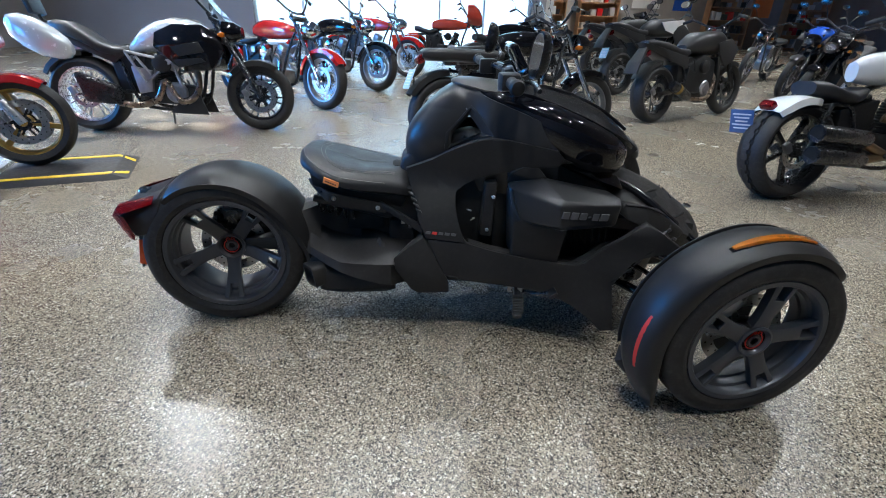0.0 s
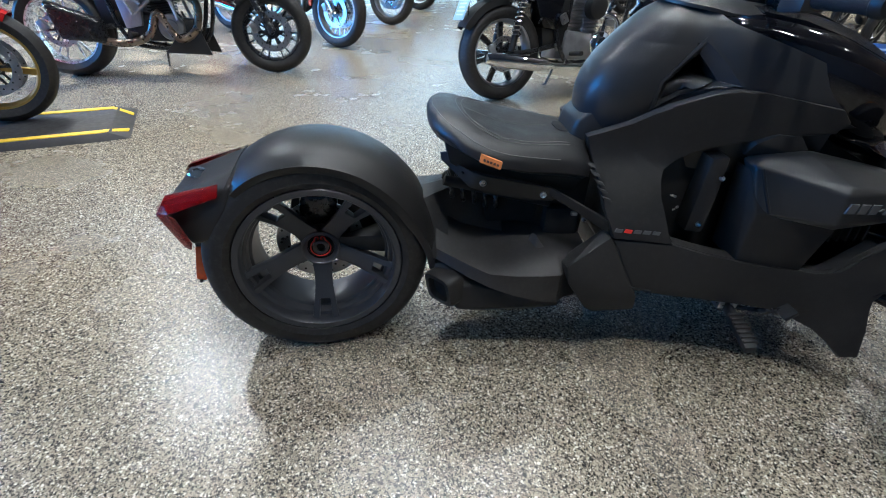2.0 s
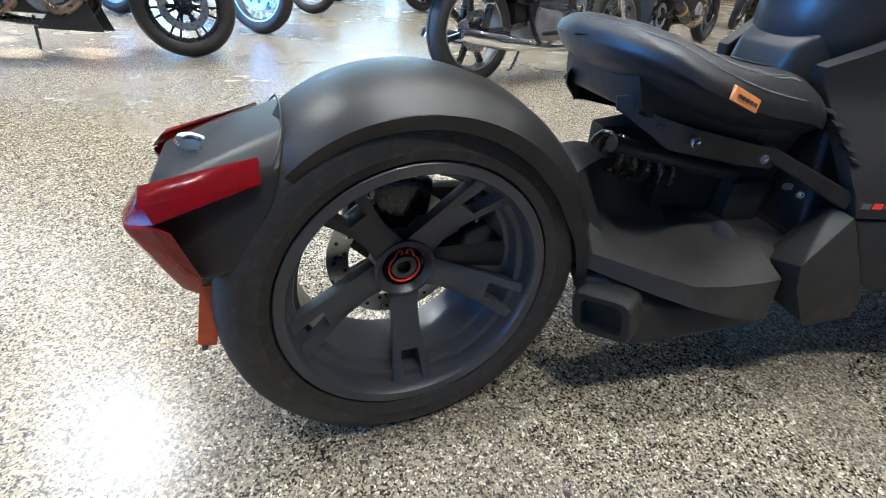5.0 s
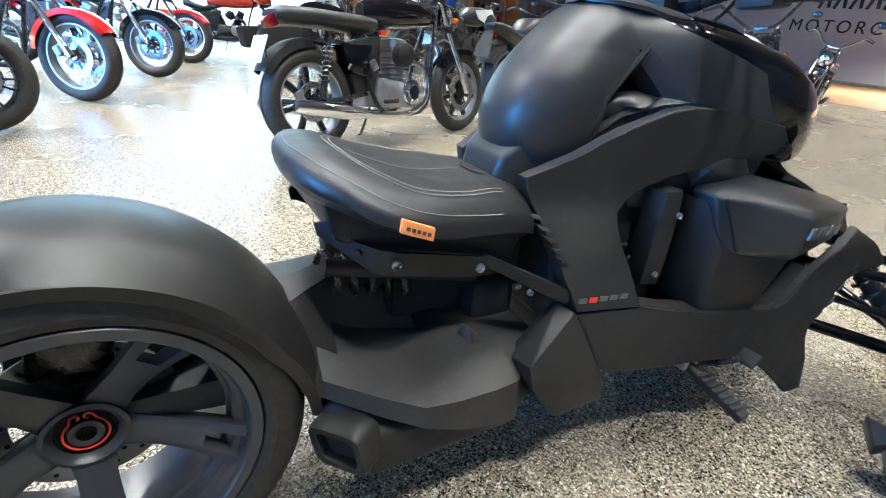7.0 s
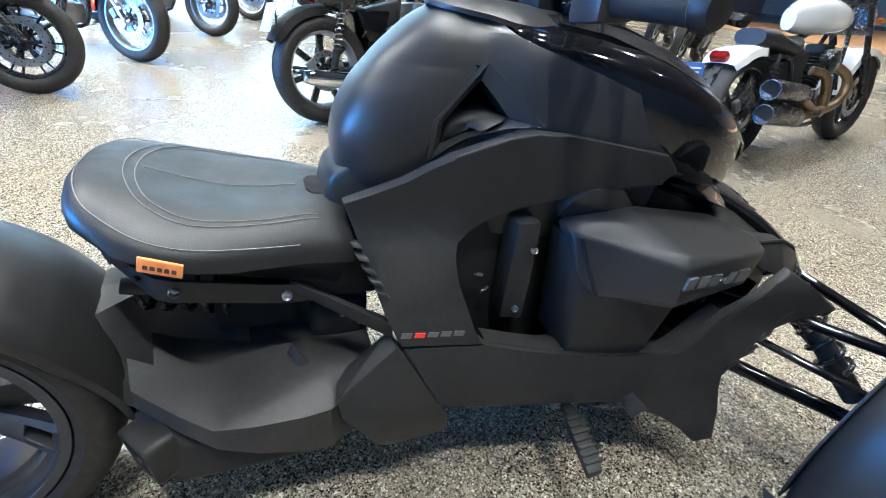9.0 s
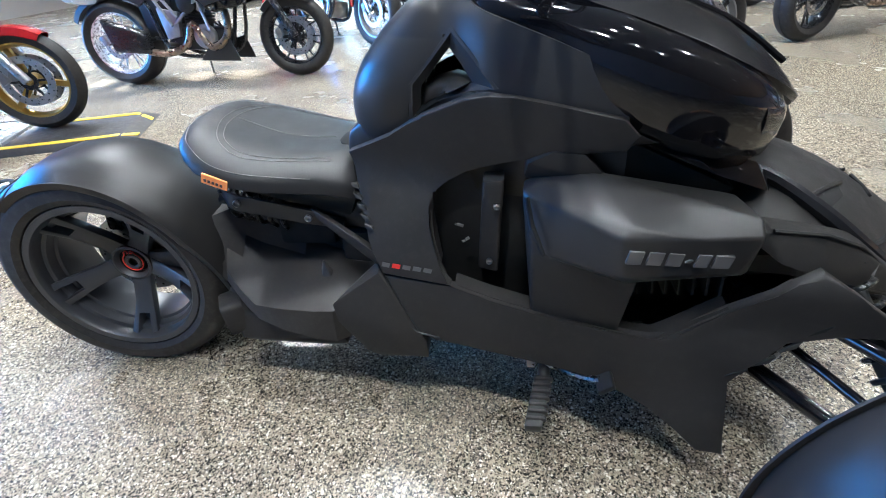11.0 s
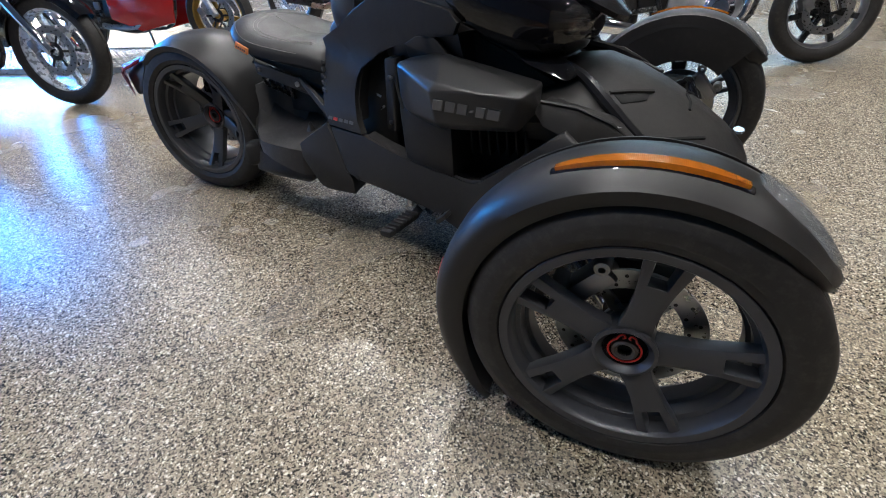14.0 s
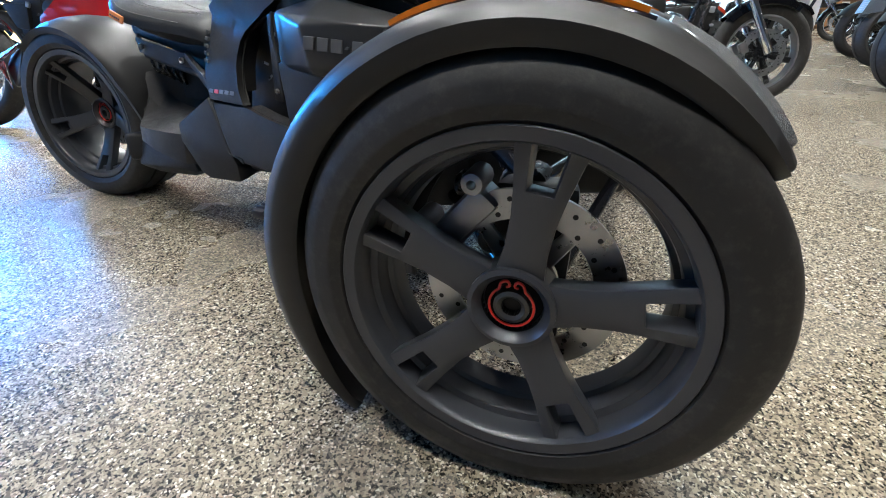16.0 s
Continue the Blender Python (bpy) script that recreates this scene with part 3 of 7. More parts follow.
cal = hull([(-0.13, -0.655, 0.05), (-0.06, -0.655, 0.13), (-0.10, -0.655, 0.03), (-0.03, -0.655, 0.105), (-0.13, -0.60, 0.05), (-0.06, -0.60, 0.13), (-0.10, -0.60, 0.03), (-0.03, -0.60, 0.105)], 0.010)
for q in ((-0.125, -0.66, 0.075), (-0.06, -0.66, 0.135)):
    join(cal, moved(lathe([(0.006, -0.008), (0.013, -0.006), (0.015, 0.0), (0.015, 0.04), (0.006, 0.04)], 14, closed=True), pose(*q)))
part("brake_caliper", cal, ALLOY, wheel_r, "cast alloy brake caliper")
part("upright", hull([(-0.05, -0.60, -0.13), (0.05, -0.60, -0.13), (-0.05, -0.60, 0.12), (0.06, -0.60, 0.12), (-0.04, -0.55, -0.13), (0.04, -0.55, -0.13), (-0.04, -0.55, 0.12), (0.05, -0.55, 0.12)], 0.012), DEEP, wheel_r)
# the other front wheel is the same, turned to face its own side
wheel_l = copy_thing(wheel_r, pose(AX - 0.04, 0.755, AZ - 0.006, 0, 0, 180) @ pose(0, -AY, 0))

wheel_b = trike_wheel("rear_wheel", R_R, 0.112, pose(0, -0.158, 0.286, -2, 0, 5.0) @ pose(0, 0.101, 0), -0.101, [-19, 53, 125, 197, 269], "wide five-spoke dark grey alloy rear wheel", 0.088)
brake_disc(wheel_b, 0.032, 0.122)
part("brake_caliper", hull([(-0.05, 0.015, 0.085), (0.05, 0.015, 0.075), (-0.04, 0.015, 0.145), (0.06, 0.015, 0.140), (-0.05, 0.06, 0.085), (0.05, 0.06, 0.075), (-0.04, 0.06, 0.145), (0.06, 0.06, 0.140)], 0.010), STEELB, wheel_b, "cast alloy rear brake caliper")

part("final_drive", hull([(-0.09, 0.062, 0.02), (0.17, 0.062, -0.03), (-0.07, 0.062, 0.12), (0.17, 0.062, 0.10), (0.0, 0.062, -0.07), (-0.09, 0.10, 0.02), (0.17, 0.10, -0.03), (-0.07, 0.10, 0.12), (0.17, 0.10, 0.10), (0.0, 0.10, -0.07)], 0.012), DEEP, wheel_b, "dark final drive case")


def fender_rows(cx, cz, table, section, steps=44):
    """Rows of a curved mudguard. table: degrees, outer radius, inner edge radius. section(R, edge) -> (r, y) pairs, outer skin then inner."""
    rows = []
    degs = [d for d, *_ in table]
    for i in range(steps + 1):
        a = degs[0] + (degs[-1] - degs[0]) * i / steps
        big = np.interp(a, degs, [v[1] for v in table]) if degs[0] < degs[-1] else 0
        edge = np.interp(a, degs, [v[2] for v in table])
        close = np.interp(a, degs, [v[3] for v in table])
        c, s = math.cos(radians(a)), math.sin(radians(a))
        rows.append([(cx + r * c, y, cz + r * s) for r, y in section(float(big), float(edge), float(close))])
    return rows


def front_section(big, edge, k):
    # k narrows the guard toward its ends
    mid, o, i = -0.633, 0.081 * k, 0.085 * k
    skin = [(edge, mid - o), (edge + (big - edge) * 0.45, mid - o * 1.02), (big - 0.016, mid - o * 0.90), (big - 0.005, mid - o * 0.62), (big, mid - o * 0.2), (big + 0.001, mid + i * 0.3), (big - 0.006, mid + i * 0.7), (big - 0.022, mid + i * 0.95), (big - 0.045, mid + i)]
    return skin + [(r - 0.005, y + (0.004 if y < mid else -0.004)) for r, y in skin[::-1]]


FRONT_TABLE = [(35, 0.306, 0.286, 0.40), (40, 0.308, 0.281, 0.66), (48, 0.311, 0.281, 0.86), (62, 0.316, 0.281, 0.97), (90, 0.323, 0.282, 1.0), (120, 0.331, 0.283, 1.0), (150, 0.346, 0.285, 1.0), (172, 0.356, 0.291, 0.98), (195, 0.364, 0.300, 0.92), (212, 0.371, 0.322, 0.82), (223, 0.376, 0.350, 0.66), (228, 0.380, 0.368, 0.5)]
for side in (1, -1):
    fb = rings(fender_rows(AX, AZ, FRONT_TABLE, front_section))
    f = part("front_fender", fb if side == 1 else mirrored(fb), FENDER, trike, "satin dark grey front mudguard")
    f.matrix_basis = pose(AX, AY, 0, 0, 0, 4.3) @ pose(-AX, -AY, 0) if side == 1 else pose(AX - 0.04, 0.755, 0) @ pose(-AX, AY, 0)

    def on_guard(a0, a1, s0, s1, lift, n=22, taper=0.0):
        """A strip that lies on the guard from angle a0 to a1, between the fractions s0 and s1 of its width."""
        rows = []
        for i in range(n + 1):
            a = a0 + (a1 - a0) * i / n
            t = i / n
            pinch = 1 - taper * (2 * abs(t - 0.5)) ** 3
            big = float(np.interp(a, [v[0] for v in FRONT_TABLE], [v[1] for v in FRONT_TABLE]))
            c, s = math.cos(radians(a)), math.sin(radians(a))
            m, h = (s0 + s1) / 2, (s1 - s0) / 2 * pinch
            ys = [m - h, m - h * 0.6, m + h * 0.6, m + h]
            rr = [big - 0.0035 - 2.6 * max(0, -0.648 - y) ** 2 for y in ys]
            top = [(r + (lift if 0 < j < 3 else 0.0005), y) for j, (r, y) in enumerate(zip(rr, ys))]
            rows.append([(AX + r * c, y, AZ + r * s) for r, y in top + [(r - 0.006, y) for r, y in zip(rr[::-1], ys[::-1])]])
        bm = rings(rows)
        return bm if side == 1 else mirrored(bm)

    out = 0.0 if side == 1 else -0.016
    part("marker_base", on_guard(70.5, 118.5, -0.685 + out, -0.644 + out, 0.004, taper=0.5), GLOSS, f)
    part("side_marker", on_guard(72, 117, -0.681 + out, -0.648 + out, 0.009, taper=0.5), AMBER, f, "long amber marker lens")

    def skirt(big, edge, k):
        return [(0.170, -0.558), (0.280, -0.553), (big - 0.008, -0.556), (big - 0.008, -0.552), (0.280, -0.549), (0.170, -0.554)]

    sk = rings(fender_rows(AX, AZ, [v for v in FRONT_TABLE if 45 < v[0] < 200], skirt, 24))
    part("guard_skirt", sk if side == 1 else mirrored(sk), BODY2, f, "dark inner skirt of the mudguard")
    part("front_lens", on_guard(38, 68, -0.668, -0.575, 0.010, taper=0.5), CLEAR, f, "clear moulded front lamp lens")
    rb_rows = []
    for i in range(9):
        a = 165 + 30 * i / 8
        k = float(np.interp(a, [v[0] for v in FRONT_TABLE], [v[3] for v in FRONT_TABLE]))
        big = float(np.interp(a, [v[0] for v in FRONT_TABLE], [v[1] for v in FRONT_TABLE]))
        o, h = 0.072 * k, 1 - abs(i / 4 - 1) ** 3 * 0.5
        c, q = math.cos(radians(a)), math.sin(radians(a))
        m = (big - 0.0035, -0.633 - o * 0.55)
        along = (0.0030 * h, 0.0075 * h)
        rb_rows.append([(AX + r * c, yy, AZ + r * q) for r, yy in ((m[0] - along[0] + 0.0008, m[1] - along[1] - 0.0006), (m[0] + along[0] + 0.0012, m[1] + along[1] - 0.0006), (m[0] + along[0] - 0.006, m[1] + along[1] + 0.003), (m[0] - along[0] - 0.006, m[1] - along[1] + 0.003))])
    rb = rings(rb_rows)
    part("red_reflector", rb if side == 1 else mirrored(rb), REDMARK, f, "red side reflector")
    stay = hull([(1.40, -0.60, 0.16), (1.46, -0.60, 0.10), (1.40, -0.52, 0.16), (1.46, -0.52, 0.10), (1.37, -0.56, 0.12), (1.42, -0.56, 0.06)], 0.006)
    part("mudguard_stay", stay if side == 1 else mirrored(stay), BODY2, f)


def rear_section(big, edge, k):
    w = 0.131 * k
    skin = [(edge, -w), (edge + (big - edge) * 0.3, -w * 1.03), (big - 0.034, -w * 0.97), (big - 0.017, -w * 0.80), (big - 0.005, -w * 0.45), (big, 0), (big - 0.005, w * 0.45), (big - 0.017, w * 0.80), (big - 0.034, w * 0.97), (edge + (big - edge) * 0.3, w * 1.03), (edge, w)]
    return skin + [(r - 0.006, y * 0.97) for r, y in skin[::-1]]


REAR_TABLE = [(-9, 0.336, 0.300, 0.84), (8, 0.326, 0.276, 0.92), (25, 0.318, 0.256, 0.98), (45, 0.316, 0.254, 1.0), (60, 0.315, 0.258, 1.0), (90, 0.314, 0.266, 1.0), (110, 0.313, 0.270, 1.0), (122, 0.310, 0.270, 1.0), (130, 0.306, 0.268, 1.0)]
REAR = pose(-0.003, -0.034, -0.004, 0, 0, 2.2)
rear_fender = part("rear_fender", rings(fender_rows(0, 0.2935, REAR_TABLE, rear_section)), FENDER, trike, "satin dark grey rear mudguard")
rear_fender.matrix_basis = REAR

# tail: a wedge behind the guard with a lamp along each edge and a number bracket below
tail = part("tail_body", hull([(-0.170, -0.072, 0.545), (-0.170, 0.072, 0.545), (-0.185, -0.122, 0.515), (-0.185, 0.122, 0.515), (-0.190, -0.136, 0.470), (-0.190, 0.136, 0.470), (-0.335, -0.085, 0.482), (-0.335, 0.085, 0.482),
                               (-0.345, -0.11, 0.445), (-0.345, 0.11, 0.445), (-0.290, -0.135, 0.375), (-0.290, 0.135, 0.375), (-0.250, -0.135, 0.385), (-0.250, 0.135, 0.385)], 0.010, 3), FENDER, trike, "satin dark grey tail section")
tail.matrix_basis = REAR
part("tail_seam", sweep([(-0.192, -0.122, 0.517), (-0.178, -0.09, 0.541), (-0.174, 0, 0.551), (-0.178, 0.09, 0.541), (-0.192, 0.122, 0.517)], 0.0016, 6, smooth=5), DEEP, tail)
for s in (-1, 1):
    part("tail_lamp", hull([(-0.205, s * 0.131, 0.514), (-0.205, s * 0.112, 0.526), (-0.335, s * 0.118, 0.488), (-0.338, s * 0.088, 0.490), (-0.358, s * 0.102, 0.466), (-0.352, s * 0.126, 0.460),
                            (-0.320, s * 0.143, 0.466), (-0.300, s * 0.143, 0.474), (-0.205, s * 0.138, 0.504)], 0.004), REDLENS, tail, "long red tail lamp")
    part("tail_lamp_blade", hull([(-0.359, s * 0.102, 0.464), (-0.353, s * 0.129, 0.460), (-0.322, s * 0.147, 0.464), (-0.304, s * 0.148, 0.458), (-0.284, s * 0.147, 0.388), (-0.292, s * 0.144, 0.366), (-0.312, s * 0.133, 0.370), (-0.352, s * 0.117, 0.434)], 0.003), REDLENS, tail, "red lower tail lamp blade")
part("tail_badge", moved(lathe([(0.0001, -0.002), (0.017, -0.002), (0.018, -0.005), (0.029, -0.004), (0.031, 0.0), (0.0001, 0.0)], 28), pose(-0.285, 0.0, 0.5045, -90 + 20, 0, 90) @ Matrix.Diagonal((1.0, 1, 0.75, 1))), CHROME, tail, "small round silver badge")
bracket = part("plate_bracket", hull([(-0.315, -0.105, 0.40), (-0.295, -0.105, 0.40), (-0.342, -0.1, 0.235), (-0.333, -0.1, 0.235), (-0.315, 0.105, 0.40), (-0.295, 0.105, 0.40), (-0.342, 0.1, 0.235), (-0.333, 0.1, 0.235)], 0.002), STEELB, trike)
bracket.matrix_basis = REAR @ pose(0.022, 0, 0)
part("reflector", hull([(-0.322, -0.108, 0.352), (-0.294, -0.108, 0.352), (-0.343, -0.108, 0.255), (-0.319, -0.108, 0.248), (-0.322, -0.099, 0.352), (-0.294, -0.099, 0.352), (-0.343, -0.099, 0.255), (-0.319, -0.099, 0.248)], 0.003), ORLENS, bracket, "red-orange side reflector")
part("reflector", hull([(-0.322, 0.108, 0.352), (-0.294, 0.108, 0.352), (-0.343, 0.108, 0.255), (-0.319, 0.108, 0.248), (-0.322, 0.099, 0.352), (-0.294, 0.099, 0.352), (-0.343, 0.099, 0.255), (-0.319, 0.099, 0.248)], 0.003), ORLENS, bracket, "red-orange side reflector")


# fuel tank cover: level outlines from the sloping back to the flared front: z, rear x, half width, front x
TANK = [(0.545, 0.712, 0.100, 1.18), (0.58, 0.698, 0.104, 1.20), (0.62, 0.686, 0.110, 1.20), (0.665, 0.675, 0.117, 1.195), (0.705, 0.676, 0.122, 1.190), (0.74, 0.686, 0.124, 1.184), (0.775, 0.705, 0.122, 1.172), (0.80, 0.725, 0.119, 1.150),
        (0.83, 0.752, 0.113, 1.078), (0.855, 0.780, 0.103, 1.005), (0.876, 0.806, 0.090, 0.945), (0.893, 0.832, 0.072, 0.925), (0.905, 0.855, 0.048, 0.915), (0.911, 0.875, 0.020, 0.910)]
TANK = [tuple(v) for v in curve_points(TANK, 6)]
TANK_Z = [r[0] for r in TANK]


def tank_width(x, z):
    """Half width of the tank cover: flares to the front of the air window's crease."""
    w = float(np.interp(z, TANK_Z, [r[2] for r in TANK]))
    lean = float(np.interp(z, [0.60, 0.70, 0.88, 0.91], [0.9, 1.0, 1.0, 0.6]))
    return w + lean * glide(x, [0.80, 0.87, 0.90, 0.964, 1.05, 1.20], [0.0, 0.003, 0.014, 0.056, 0.084, 0.124])


# triangular air windows that go through both flanks
FRAME = [(0.899, 0.838), (0.862, 0.794), (0.824, 0.752), (0.818, 0.690), (0.872, 0.724), (0.930, 0.748), (0.975, 0.757), (0.938, 0.800)]
HOLE = [(0.894, 0.812), (0.866, 0.780), (0.838, 0.746), (0.833, 0.706), (0.875, 0.729), (0.924, 0.750), (0.936, 0.760), (0.916, 0.786)]
MIDDLE = [(a[0] * 0.85 + c[0] * 0.15, a[1] * 0.85 + c[1] * 0.15) for a, c in zip(FRAME, HOLE)]
OUTER = [(0.900 + (x - 0.900) * 1.10, 0.757 + (z - 0.757) * 1.10) for x, z in FRAME]


def inside(x, z, loop):
    hit = False
    for (x0, z0), (x1, z1) in zip(loop, loop[1:] + loop[:1]):
        if (z0 > z) != (z1 > z) and x < x0 + (x1 - x0) * (z - z0) / (z1 - z0):
            hit = not hit
    return hit


rows = []
levels = sorted(set(TANK_Z + [round(0.60 + 0.0065 * k, 4) for k in range(45)]))
for z in levels:
    xr, xf = (float(np.interp(z, TANK_Z, [r[i] for r in TANK])) for i in (1, 3))
    deep = min(0.15, (xf - xr) * 0.45)
    right = []
    for i in range(16):
        a = math.pi / 2 * i / 15
        x = xr + deep * (1 - math.cos(a))
        right.append((x, -tank_width(x, z) * math.sin(a) ** 0.70))
    for i in range(1, 41):
        x = xr + deep + (xf - xr - deep) * i / 40
        right.append((x, -tank_width(x, z)))
    rows.append([(x, y, z) for x, y in right] + [(x, -y, z) for x, y in right[:0:-1]])
shell = rings(rows)
shell.normal_update()
gone = [f for f in shell.faces if abs(f.normal.y) > 0.3 and len(f.verts) == 4 and any(inside(v.co.x, v.co.z, MIDDLE) for v in f.verts)]
bmesh.ops.delete(shell, geom=gone, context="FACES")
tank = part("tank_cover", shell, BODY, trike, "matte black tank cover with rounded back", 50)
for s in (1, -1):
    def lay(x, z):
        return -tank_width(x, z)

    rim = rings([[(x, lay(x, z) + d, z) for x, z in loop] for loop, d in ((OUTER, 0.004), (OUTER, -0.0016), (FRAME, -0.0026), (HOLE, 0.011), (HOLE, 0.060))], cap=False)
    rim2 = rim if s == 1 else mirrored(rim)
    part("air_window_frame", rim2, BODY, tank, "", 25)
    swell = [(0.842, 0.742), (0.830, 0.702), (0.875, 0.725), (0.928, 0.748), (0.937, 0.760), (0.905, 0.766), (0.868, 0.756)]
    cx, cz = 0.882, 0.740
    bulge = rings([[(cx + (x - cx) * k, lay(x, z) + d, cz + (z - cz) * k) for x, z in swell] for k, d in ((1.0, 0.060), (1.0, 0.034), (0.92, 0.021), (0.72, 0.014), (0.4, 0.011), (0.12, 0.010))])
    part("air_window_swell", bulge if s == 1 else mirrored(bulge), BODY, tank, "", 60)

# console and filler cap cover on the tank's crest
LEAF = [(0.838, 0.9125, 0.012, 0.002), (0.848, 0.917, 0.045, 0.008), (0.868, 0.9205, 0.074, 0.014), (0.905, 0.9215, 0.098, 0.020), (0.945, 0.919, 0.112, 0.026), (0.990, 0.915, 0.118, 0.026), (1.05, 0.910, 0.120, 0.024), (1.12, 0.900, 0.112, 0.022)]
rows = []
for x, z, w, drop in LEAF:
    arc = [(y * w, z - drop * abs(y) ** 2.2) for y in (-1, -0.9, -0.7, -0.4, 0, 0.4, 0.7, 0.9, 1)]
    rows.append([(x, y, q) for y, q in arc] + [(x, y * 0.985, q - 0.007) for y, q in arc[::-1]])
part("console", rings(rows), BODY, trike, "thin matte black console leaf behind the handlebar", 50)


FLANK_Z = [0.10, 0.20, 0.25, 0.33, 0.41, 0.44, 0.52, 0.60, 0.65, 0.70, 0.75, 0.85]
FLANK_Y = [-0.262, -0.260, -0.256, -0.247, -0.229, -0.221, -0.178, -0.128, -0.133, -0.136, -0.141, -0.141]
FLANK_RUN = [-0.22, -0.20, -0.18, -0.19, -0.18, -0.20, -0.22, -0.25, -0.25, -0.26, -0.26, -0.26]


def flank(x, z):
    """How far out the side panels lie."""
    return glide(z, FLANK_Z, FLANK_Y) + glide(z, FLANK_Z, FLANK_RUN) * (x - 0.74)


UPPER = [(0.676, 0.618), (0.728, 0.641), (0.771, 0.661), (0.813, 0.684), (0.840, 0.706), (0.920, 0.742), (0.965, 0.752), (1.015, 0.750), (1.078, 0.741), (1.180, 0.726), (1.205, 0.700), (1.190, 0.671), (1.076, 0.652), (0.979, 0.625), (0.925, 0.604),
         (0.878, 0.580), (0.852, 0.560), (0.844, 0.536), (0.849, 0.500), (0.868, 0.423), (0.880, 0.400), (0.892, 0.392), (0.746, 0.397), (0.722, 0.455)]
LOWER = [(0.746, 0.393), (0.892, 0.388), (0.930, 0.380), (0.975, 0.370), (1.10, 0.352), (1.245, 0.334), (1.275, 0.336), (1.30, 0.352), (1.39, 0.413), (1.462, 0.485), (1.495, 0.510), (1.545, 0.480), (1.640, 0.418), (1.625, 0.402),
         (1.540, 0.408), (1.467, 0.385), (1.417, 0.324), (1.405, 0.275), (1.402, 0.240), (1.430, 0.106), (1.382, 0.100), (1.290, 0.192), (1.235, 0.218), (1.155, 0.232), (0.866, 0.245), (0.862, 0.256), (0.812, 0.262)]


for s in (1, -1):
    for nm, outline, th, mt, lb in (("upper_side_panel", UPPER, 0.026, BODY2, "matte black upper side panel"), ("lower_side_panel", LOWER, 0.020, BODY2, "matte black lower side fairing")):
        off = -0.004 if nm == "upper_side_panel" else 0.0
        b = slab(outline, off, off + th, 0.009, 9, flank, 3)
        p = part(nm, b if s == 1 else mirrored(b), mt, trike, lb)
        if nm == "upper_side_panel":
            # thickness of the arm, seen inside the engine opening
            inner = slab([(1.24, 0.684), (1.19, 0.673), (1.076, 0.654), (0.979, 0.627), (0.925, 0.606), (0.878, 0.582), (0.850, 0.556), (0.850, 0.505), (0.870, 0.42), (0.845, 0.42), (0.825, 0.52), (0.835, 0.575), (0.90, 0.615), (1.07, 0.68), (1.2, 0.70)], 0.015, 0.06, 0.004, 5, flank)
            part("inner_return", inner if s == 1 else mirrored(inner), BODY2, p)
            # side mark: pale slanted bars with a red one
            for k in range(5):
                x0 = 0.745 + k * 0.0225
                b = slab([(x0, 0.4145), (x0 + 0.003, 0.4235), (x0 + 0.020, 0.4225), (x0 + 0.017, 0.4135)], -0.0056, 0.001, 0, 0, flank)
                part("side_mark", b if s == 1 else mirrored(b), REDMARK if k == 1 else DECAL, p, "small slanted decal bar")
            for k in range(5):
                z0 = 0.486 + k * 0.017
                x0 = 0.716 - k * 0.0085
                b = slab([(x0, z0), (x0 - 0.006, z0 + 0.008), (x0 + 0.012, z0 + 0.004), (x0 + 0.016, z0 - 0.003)], -0.010, 0.004, 0.001, 0, flank)
                part("rib", b if s == 1 else mirrored(b), DEEP, p)
        if nm == "lower_side_panel":
            lip = slab([(0.90, 0.388), (0.975, 0.371), (1.10, 0.353), (1.25, 0.336), (1.278, 0.338), (1.30, 0.354), (1.385, 0.415), (1.37, 0.40), (1.30, 0.34), (1.27, 0.325), (1.10, 0.34), (0.97, 0.358)], 0.01, 0.05, 0.003, 4, flank)
            part("inner_lip", lip if s == 1 else mirrored(lip), BODY2, p)
            # slots as near-black inlays, their shade put into the colour
            for k in range(4):
                x0, z0 = 1.396 + 0.034 * k, 0.292 + 0.034 * k
                b = slab([(x0, z0), (x0 + 0.010, z0 + 0.010), (x0 + 0.030, z0 + 0.026), (x0 + 0.022, z0 + 0.012)], -0.0015, 0.004, 0, 0, flank)
                part("edge_slot", b if s == 1 else mirrored(b), PITCH, p, "near-black inlay painted as a slot")
            seam = sweep([(x, flank(x, z) - 0.0005, z) for x, z in ((0.75, 0.391), (0.80, 0.2745), (0.812, 0.262), (0.862, 0.258), (0.866, 0.246))], 0.0022, 6)
            part("panel_seam", seam if s == 1 else mirrored(seam), DEEP, p)

